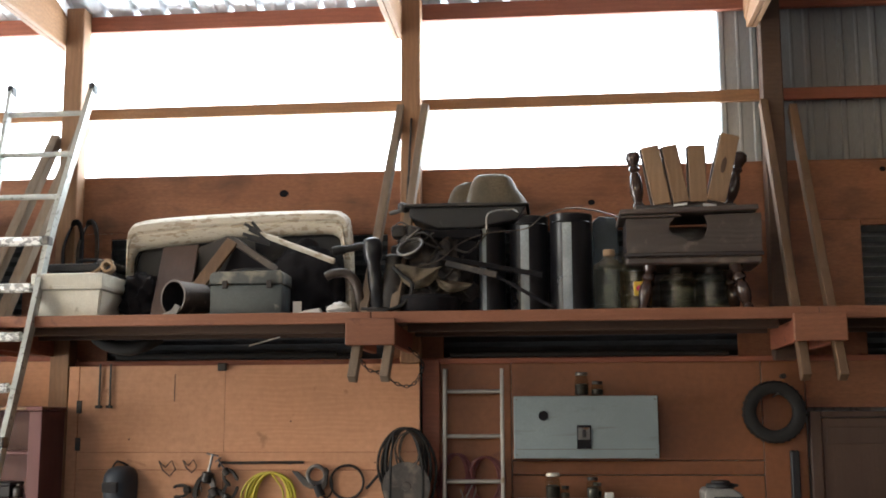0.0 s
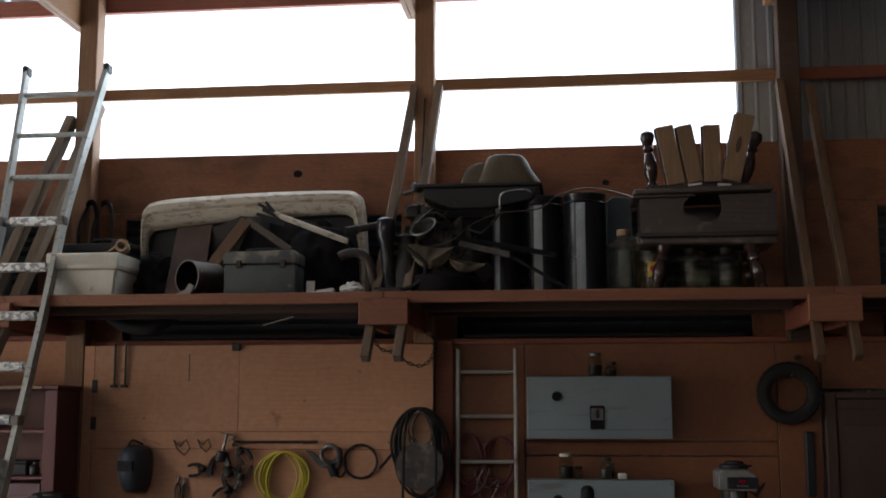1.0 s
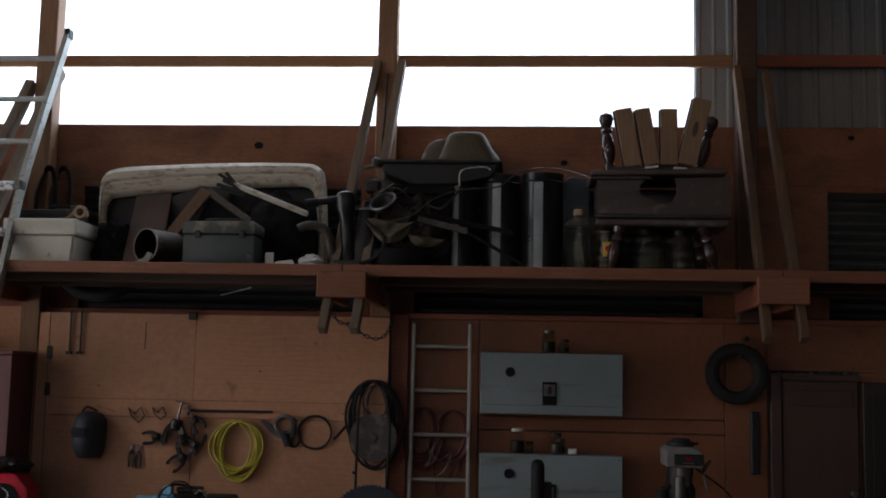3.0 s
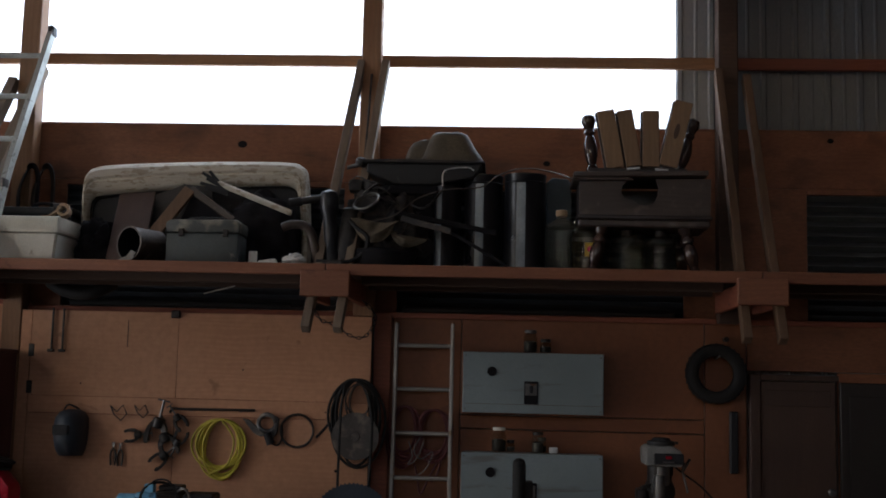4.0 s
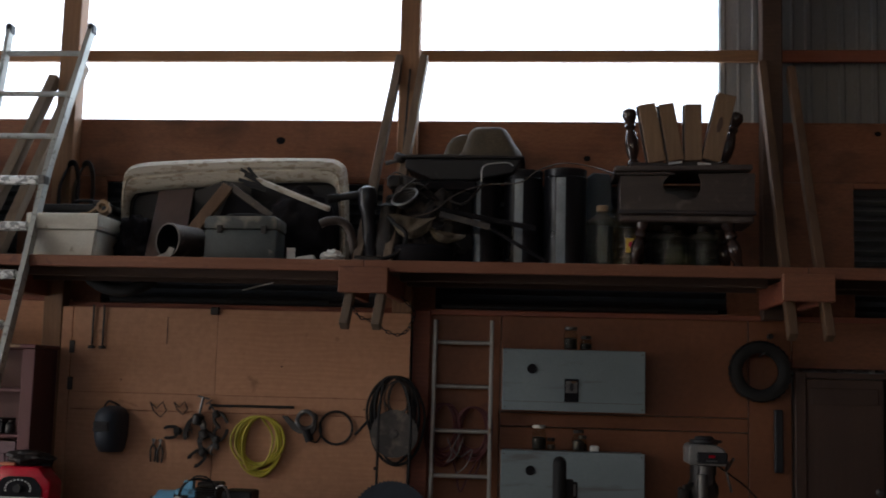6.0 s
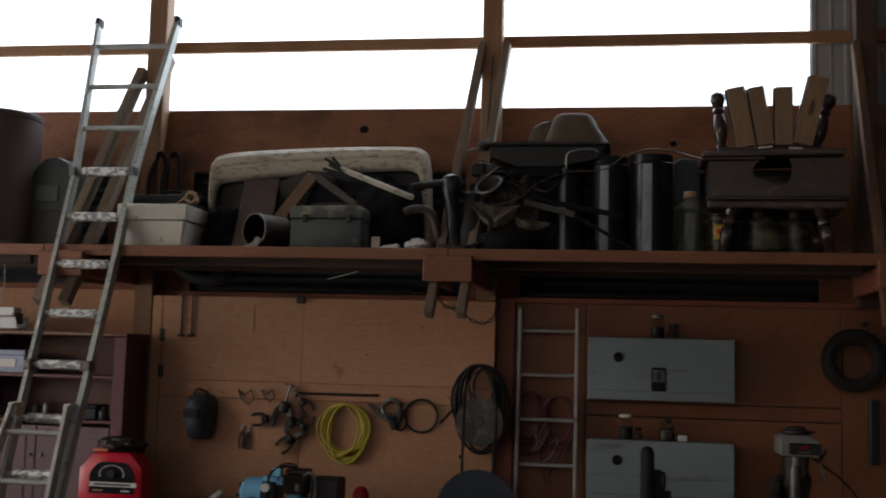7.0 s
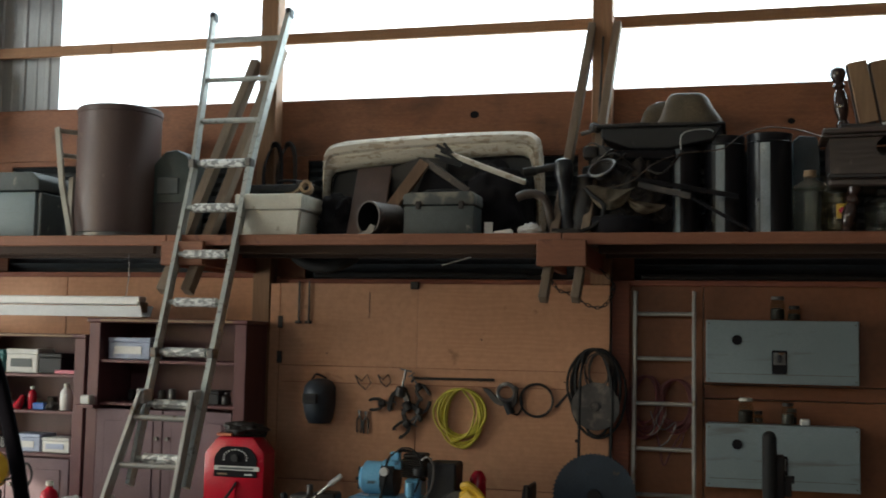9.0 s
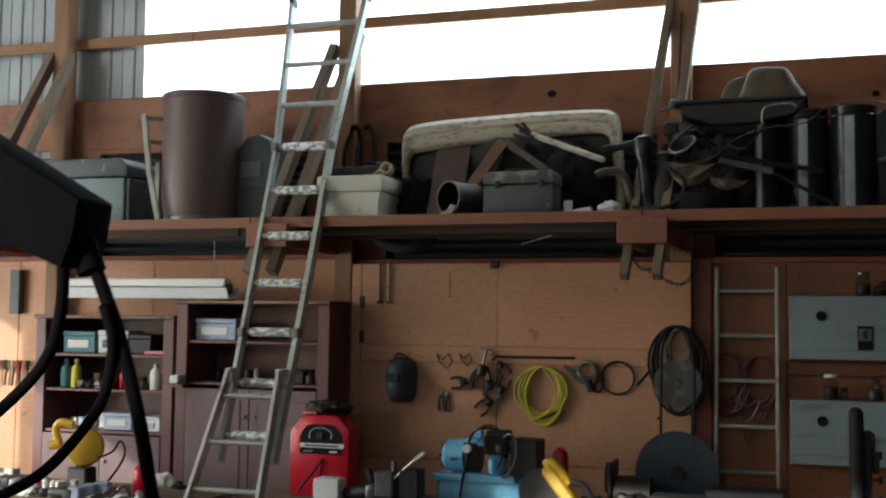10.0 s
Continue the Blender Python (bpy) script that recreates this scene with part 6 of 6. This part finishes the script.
vise = thing("bench_vise", (-1.75, -1.0, BT), "grey bench vise with a bright lever handle", "vise")
part("base", box(-1.95, -1.6, -1.1, -0.88, BT, 0.80, 0.012), IRON, vise)
part("jaw", box(-1.93, -1.80, -1.08, -0.9, 0.80, 0.97, 0.012), STEEL, vise)
part("rear_jaw", box(-1.77, -1.63, -1.06, -0.92, 0.80, 0.99, 0.012), IRON, vise)
part("lever", tube([(-1.80, -1.05, 0.925), (-1.72, -1.05, 1.0), (-1.66, -1.052, 1.05)], 0.010, 8), ALU, vise, smooth=True)
part("lever_grip", beam((-1.675, -1.052, 1.038), (-1.585, -1.06, 1.105), 0.022, 0.034, 0.009), ALU, vise)
part("screw_knob", rod((-1.82, -1.0, 0.97), (-1.82, -1.0, 1.03), 0.02, n=12), STEEL, vise)
whole("white_carton", box(-2.36, -2.18, -1.08, -0.95, BT, 0.90, 0.006), PAPER, "small white carton on the workbench", "carton")
ag = thing("angle_grinder", (-2.06, -1.0, BT), "black angle grinder lying on the workbench", "angle grinder")
part("motor_body", rod((-2.14, -0.98, 0.80), (-1.99, -1.02, 0.83), 0.05, 0.045, 18), BLACK, ag, smooth=True)
part("gear_head", box(-2.0, -1.93, -1.07, -0.97, 0.78, 0.88, 0.02, seg=2), STEEL, ag, smooth=True)
part("side_handle", turned([(0.014, 0), (0.02, 0.02), (0.022, 0.09), (0.014, 0.1)], n=14, m=Matrix.Translation((-1.965, -1.02, 0.88)) @ Matrix.Rotation(radians(-18), 4, "Y")), BLACK, ag, smooth=True)
part("disc", turned([(0.075, 0.0), (0.076, 0.004), (0.02, 0.006)], n=24, m=Matrix.Translation((-1.965, -1.03, 0.765))), DISC, ag)
part("tail_cap", rod((-2.2, -0.965, 0.79), (-2.14, -0.98, 0.80), 0.035, 0.05, 16), BLACK, ag, smooth=True)
lump((-0.3, -0.9, 0.79), (0.13, 0.1, 0.11), IRON, "dark_housing", "dark oily machine housing on the workbench", "machine housing", 35, 0.35, 2.0)
motor = thing("electric_motor", (-0.36, -0.62, BT), "dark electric motor with a square flange", "electric motor")
part("body", rod((-0.44, -0.62, 0.85), (-0.2, -0.62, 0.85), 0.12, n=22), IRON, motor, smooth=True)
part("flange", box(-0.46, -0.435, -0.76, -0.48, BT, 1.06, 0.01), IRON, motor)
part("end_bell", rod((-0.49, -0.62, 0.95), (-0.46, -0.62, 0.95), 0.10, n=20), BLACK, motor, smooth=True)
whole("bench_box", box(-0.18, 0.2, -0.95, -0.72, BT, 0.89, 0.012), STEEL, "flat grey metal case on the workbench", "metal case")
whole("bench_box", box(0.15, 0.62, -0.8, -0.55, BT, 0.93, 0.012), BLACK, "black tool chest on the workbench", "tool chest")
whole("bench_box", box(1.25, 1.5, -0.75, -0.5, BT, 0.98, 0.01), IRON, "dark oil-stained tin box on the workbench", "tin box")


# ---- cabinets on the left, with what stands in them ----
def cabinet(x0, x1, h, shelves, name_label, door_top):
    c = thing("cabinet", ((x0 + x1) / 2, -0.26, 0), name_label, "cabinet", group="maroon cabinets")
    for x in (x0, x1 - 0.09):
        part("side", box(x, x + 0.09, -0.5, -0.02, 0, h - 0.03, 0.004), MAROON, c)
    part("top", box(x0 - 0.01, x1 + 0.01, -0.52, -0.02, h - 0.028, h, 0.004), MAROON, c)
    part("top_edge", box(x0 + 0.1, x1 - 0.1, -0.526, -0.5205, h - 0.024, h - 0.004, 0.002), TANWOOD, c, "bare tan wood edge")
    part("back", box(x0 + 0.09, x1 - 0.09, -0.04, -0.022, 0, h - 0.03), MAROON, c)
    for z in shelves:
        part("shelf_board", box(x0 + 0.092, x1 - 0.092, -0.48, -0.042, z - 0.022, z, 0.003), MAROON, c)
    mid = (x0 + x1) / 2
    for k, (a, b) in enumerate(((x0 + 0.092, mid - 0.003), (mid + 0.003, x1 - 0.092))):
        d = part("cabinet_door", box(a, b, -0.505, -0.484, 0.06, door_top, 0.004), MAROON_LIT, c)
        part("door_panel", box(a + 0.07, b - 0.07, -0.511, -0.506, 0.14, door_top - 0.08, 0.004), MAROON_LIT, d)
        x = b - 0.04 if k == 0 else a + 0.04
        part("knob", rod((x, -0.506, door_top - 0.2), (x, -0.525, door_top - 0.2), 0.014, n=10), STEEL, d)
    return c


cabinet(-5.04, -3.80, 1.965, (1.665, 1.395, 1.08), "tall maroon cabinet with open shelves full of supplies", 1.05)
cabinet(-3.775, -2.522, 2.085, (1.785, 1.475), "taller maroon cabinet with open shelves over doors", 1.43)


def carton(x0, x1, z, h, mt, label, stripe=None, y=-0.42):
    b = thing("carton", ((x0 + x1) / 2, y, z), label, "box", "boxes in the cabinets")
    part("body", box(x0, x1, y, y + 0.2, z, z + h * 0.78, 0.006), mt, b)
    part("lid", box(x0 - 0.004, x1 + 0.004, y - 0.004, y + 0.204, z + h * 0.78 + 0.001, z + h, 0.006), mt, b)
    if stripe:
        part("label", box(x0 + (x1 - x0) * 0.15, x1 - (x1 - x0) * 0.2, y - 0.006, y - 0.001, z + h * 0.25, z + h * 0.6), stripe, b, "plain label")


carton(-4.84, -4.55, 1.667, 0.17, TEAL, "teal tool carton with a white label", PAPER)
carton(-4.52, -4.25, 1.667, 0.18, PAPER, "white carton with grey printing", TOOLGREY)
carton(-4.24, -4.05, 1.667, 0.15, BLACK, "dark worn carton beside the white one", None)
whole("pink_packet", box(-4.08, -3.91, -0.46, -0.38, 1.667, 1.695, 0.005), PINK, "small pink packet lying on the cabinet shelf", "packet")
carton(-3.66, -3.32, 1.787, 0.16, BLUEBIN, "clear bluish plastic bin of parts", PAPER)
carton(-2.92, -2.76, 1.477, 0.10, BLACK, "small black box in the taller cabinet", None)
carton(-4.45, -4.2, 1.082, 0.13, BLUEBIN, "blue and white carton on the low shelf", PAPER)
carton(-4.18, -3.95, 1.082, 0.11, PAPER, "flat white carton on the low shelf", BLUEBIN)
whole("white_knob_box", box(-3.77, -3.69, -0.60, -0.525, 1.46, 1.525, 0.01), PAPER, "small white plastic box at the cabinet's edge", "box")
for x in (-3.775,):
    whole("corner_bracket", box(x - 0.03, x + 0.12, -0.60, -0.525, 1.432, 1.459, 0.004), MAROON, "small maroon ledge at the cabinet's edge", "ledge")


def bottle(x, z, r, h, mt, cap, label, y=-0.38):
    b = thing("bottle", (x, y, z), label, "bottle", "bottles in the cabinets")
    part("body", turned([(r * 0.92, 0), (r, 0.008), (r, h * 0.62), (r * 0.8, h * 0.74), (r * 0.36, h * 0.82), (r * 0.36, h * 0.88)], (x, y, z), 16), mt, b, smooth=True)
    part("cap", turned([(r * 0.42, h * 0.88), (r * 0.42, h * 0.97), (r * 0.3, h)], (x, y, z), 12), cap, b, smooth=True)


bottle(-4.83, 1.397, 0.045, 0.22, TEAL, TEAL, "tall teal plastic bottle")
bottle(-4.74, 1.397, 0.04, 0.22, YELLOW, WHITE, "yellow oil bottle with a white cap")
bottle(-4.31, 1.397, 0.032, 0.17, RED, WHITE, "small red bottle with a white cap")
bottle(-4.02, 1.397, 0.045, 0.2, PAPER, WHITE, "cream white plastic jug")
bottle(-2.72, 1.477, 0.035, 0.09, IRON, STEEL, "small dark metal bottle")
for k, x in enumerate((-4.66, -4.58, -4.5, -4.42, -4.2, -4.12)):
    lump((x, -0.4, 1.42), (0.045, 0.05, 0.04), IRON if k % 2 else STEEL, "spool", "dark spool of hardware on the cabinet shelf", "spool", 40 + k, 0.25, 1.6, "spools")
whole("red_funnel", rod((-4.40, -0.44, 1.40), (-4.36, -0.42, 1.5), 0.04, 0.015, 14), RED, "small red funnel on the cabinet shelf", "funnel")
whole("blue_pouch", box(-4.26, -4.16, -0.45, -0.4, 1.397, 1.45, 0.008), material("blue_plastic", (0.04, 0.12, 0.42), rough=0.4), "small blue pouch on the cabinet shelf", "pouch")

for k in range(16):
    x = -4.86 + 0.92 * ((k * 0.618) % 1)
    z = (1.397, 1.082, 1.667)[k % 3] if k % 3 != 2 else 1.082
    mt = (IRON, PAPER, BLACK, CARD, STEEL, BLUEBIN)[k % 6]
    h = 0.05 + 0.02 * (k % 4)
    whole("shelf_item", box(x - 0.028, x + 0.028, -0.30 + 0.02 * (k % 3), -0.24, z, z + h, 0.006), mt, "small worn carton among the cabinet supplies", "carton", "small cabinet items")
for k, x in enumerate((-3.55, -3.48, -3.4, -3.3, -3.22)):
    whole("shelf_item", turned([(0.026, 0), (0.028, 0.008), (0.028, 0.07 + 0.012 * (k % 3)), (0.02, 0.085 + 0.012 * (k % 3))], (x, -0.25, 1.477), 12), (IRON, STEEL, BLACK)[k % 3], "small dark can among the cabinet supplies", "can", "small cabinet items", smooth=True)

light = thing("fluorescent_lamp", (-4.15, -0.45, 2.08), "unlit white twin-tube fluorescent fixture hung on chains", "fluorescent lamp")
part("housing", box(-4.83, -3.36, -0.53, -0.43, 2.184, 2.247, 0.008), TUBEWHITE, light)
part("reflector", beam((-4.81, -0.55, 2.137), (-3.325, -0.55, 2.137), 0.012, 0.085, 0.002, up=(0, -0.5, 1)), TUBEWHITE, light)
part("reflector", beam((-4.81, -0.41, 2.139), (-3.325, -0.41, 2.139), 0.012, 0.085, 0.002, up=(0, 0.5, 1)), TUBEWHITE, light)
for y in (-0.515, -0.445):
    part("tube", rod((-4.80, y, 2.154), (-3.38, y, 2.154), 0.018, n=12), TUBEWHITE, light, smooth=True)
part("end_cap", box(-3.375, -3.35, -0.54, -0.42, 2.129, 2.209, 0.006), STEEL, light)
for x in (-4.7, -3.5):
    part("hanger", tube([(x, -0.48, 2.247), (x + 0.02, -0.48, 2.4), (x + 0.01, -0.48, 2.63)], 0.004, 6), STEEL, light)

whole("conduit_box", box(-5.66, -5.56, -0.07, -0.002, 1.97, 2.34, 0.006), TOOLGREY, "grey steel conduit box on the plywood wall", "conduit box")
rnd = random.Random(5)
for k in range(8):
    x = -5.78 + k * 0.075
    t = thing("wall_tool", (x, -0.03, 1.45), "small hand tool hung on the sunlit wall", "hand tool", "tools on the sunlit wall")
    part("shaft", rod((x, -0.03, 1.33 + rnd.uniform(0, 0.05)), (x + rnd.uniform(-0.02, 0.02), -0.03, 1.52), 0.009, n=8), IRON, t)
    part("grip", rod((x, -0.03, 1.5), (x, -0.03, 1.58), 0.016, n=8), (RED, BLACK, CARD)[k % 3], t, smooth=True)
    part("nail", rod((x, 0.0, 1.56), (x, -0.04, 1.565), 0.004, n=6), STEEL, t)

# clutter on the left bench
polisher = thing("polisher", (-4.2, -1.05, BT), "yellow electric polisher standing on the cluttered bench", "polisher")
part("body", turned([(0.05, -0.06), (0.125, -0.05), (0.138, 0.0), (0.125, 0.05), (0.07, 0.07)], n=24, m=Matrix.Translation((-4.16, -1.05, 1.02)) @ Matrix.Rotation(radians(78), 4, "X") @ Matrix.Rotation(radians(28), 4, "Y")), YELLOW_CASE, polisher, smooth=True)
part("handle", tube(curve([(-4.34, -1.1, 1.03), (-4.37, -1.1, 1.13), (-4.34, -1.1, 1.19), (-4.24, -1.08, 1.18)]), 0.03, 8), YELLOW_CASE, polisher, smooth=True)
part("nose", rod((-4.33, -1.1, 1.04), (-4.40, -1.12, 1.03), 0.035, n=14), YELLOW_CASE, polisher, smooth=True)
part("stand", box(-4.26, -4.1, -1.12, -0.98, BT, 0.88, 0.01), BLACK, polisher)
part("cord", tube(curve([(-4.05, -1.05, 0.95), (-3.93, -1.05, 1.0), (-3.85, -1.08, 1.08), (-3.8, -1.1, 0.98), (-3.9, -1.15, 0.8), (-4.0, -1.2, 0.735)]), 0.008, 6), RUBBER, polisher, smooth=True)
kinds = ((ALU, "shiny steel part lying on the cluttered bench", "metal part"), (IRON, "oily iron part lying on the cluttered bench", "metal part"), (PAPER, "crumpled paper lying on the cluttered bench", "paper"), (STEEL, "dull steel bracket lying on the cluttered bench", "metal part"), (BLUEBIN, "pale blue parts tray on the cluttered bench", "tray"), (BLACK, "black power tool lying on the cluttered bench", "power tool"), (WHITE, "small cream plastic box on the cluttered bench", "box"))
for k in range(62):
    mt, lb, cat = kinds[k % 7]
    if k in (17, 38):
        mt, lb, cat = RED, "red plastic tool lying on the cluttered bench", "tool"
    x, y = -5.64 + 2.3 * ((k * 0.618) % 1), -1.55 + 0.85 * ((k * 0.377 + 0.1) % 1)
    if -4.42 < x < -3.98 and -1.25 < y < -0.9:
        y = -1.42
    h = rnd.uniform(0.03, 0.10) + 0.07 * (y + 1.5)
    if k % 7 == 2:
        lump((x, y, BT + h * 0.3), (rnd.uniform(0.04, 0.09), 0.06, h * 0.5), mt, "bench_part", lb, cat, 60 + k, 0.3, 1.6, "clutter on the bench")
    elif k % 7 == 5:
        body = rod((x - 0.08, y, BT + 0.04), (x + 0.05, y - 0.03, BT + 0.05), 0.036, 0.03, 14)
        box(x + 0.04, x + 0.11, y - 0.06, y, BT, BT + 0.075, 0.012, body, seg=2)
        whole("bench_part", body, mt, lb, cat, "clutter on the bench", smooth=True)
    elif k % 7 == 1:
        whole("bench_part", turned([(0.055, 0), (0.058, 0.02), (0.03, 0.024), (0.028, 0.05), (0.018, 0.055)], (x, y, BT), 18), mt, lb, cat, "clutter on the bench", smooth=True)
    elif k % 7 == 0:
        whole("bench_part", turned([(0.03, 0), (0.035, 0.012), (0.02, h * 0.6), (0.026, h), (0.012, h + 0.015)], (x, y, BT), 14), mt, lb, cat, "clutter on the bench", smooth=True)
    elif k % 7 == 3:
        whole("bench_part", tube(curve([(x - 0.07, y, BT + 0.012), (x, y - 0.03, BT + 0.5 * h), (x + 0.05, y, BT + h), (x + 0.09, y + 0.03, BT + 0.02)], 4), 0.012, 8), mt, lb, cat, "clutter on the bench", smooth=True)
    else:
        w = rnd.uniform(0.03, 0.075)
        whole("bench_part", box(-w, w, -0.04, 0.04, 0, h, 0.008, None, Matrix.Translation((x, y, BT)) @ Matrix.Rotation(rnd.uniform(-0.6, 0.6), 4, "Z")), mt, lb, cat, "clutter on the bench")
bottle(-3.62, BT, 0.06, 0.26, RED, WHITE, "red spray bottle on the cluttered bench", -1.15)

# ---- black hoist control hanging near the camera ----
hoist = thing("hanging_control", (-0.788, -6.246, 4.72), "black control box hung on a pole with thick drooping cables", "control box")
part("hanger_pole", rod((-0.788, -6.246, 2.255), (-0.788, -6.246, 7.07), 0.01, n=10), SILHOUETTE_BLACK, hoist)
boxpts = [(-0.823, 2.291), (-0.719, 2.301), (-0.446, 2.149), (-0.456, 2.08), (-0.48, 2.022), (-0.524, 2.04), (-0.595, 2.066), (-0.823, 2.08)]
part("case", slab(boxpts, -6.3, -6.19, 0.004), SILHOUETTE_BLACK, hoist, smooth=True)
part("gland", rod((-0.471, -6.246, 2.071), (-0.449, -6.246, 2.018), 0.026, n=14), SILHOUETTE_BLACK, hoist, smooth=True)
part("cable", tube(curve([(-0.463, -6.246, 2.062), (-0.427, -6.246, 1.992), (-0.388, -6.246, 1.904), (-0.348, -6.246, 1.78), (-0.322, -6.246, 1.675), (-0.3, -6.246, 1.552), (-0.295, -6.246, 1.288)] + [(-0.3, -6.246, 0.6), (-0.33, -6.246, 0.02), (-0.45, -6.246, 0.016)], 6), 0.0132, 10), SILHOUETTE_BLACK, hoist, smooth=True)
part("cable", tube(curve([(-0.515, -6.246, 2.053), (-0.514, -6.246, 1.956), (-0.537, -6.246, 1.868), (-0.595, -6.246, 1.798), (-0.7, -6.246, 1.719), (-0.788, -6.246, 1.692), (-0.876, -6.246, 1.772)], 6), 0.0116, 10), SILHOUETTE_BLACK, hoist, smooth=True)
part("cable", tube(curve([(-0.41, -6.263, 1.956), (-0.388, -6.263, 1.886), (-0.405, -6.263, 1.789), (-0.463, -6.263, 1.71), (-0.542, -6.263, 1.64), (-0.656, -6.263, 1.587), (-0.788, -6.246, 1.552)], 6), 0.0105, 10), SILHOUETTE_BLACK, hoist, smooth=True)
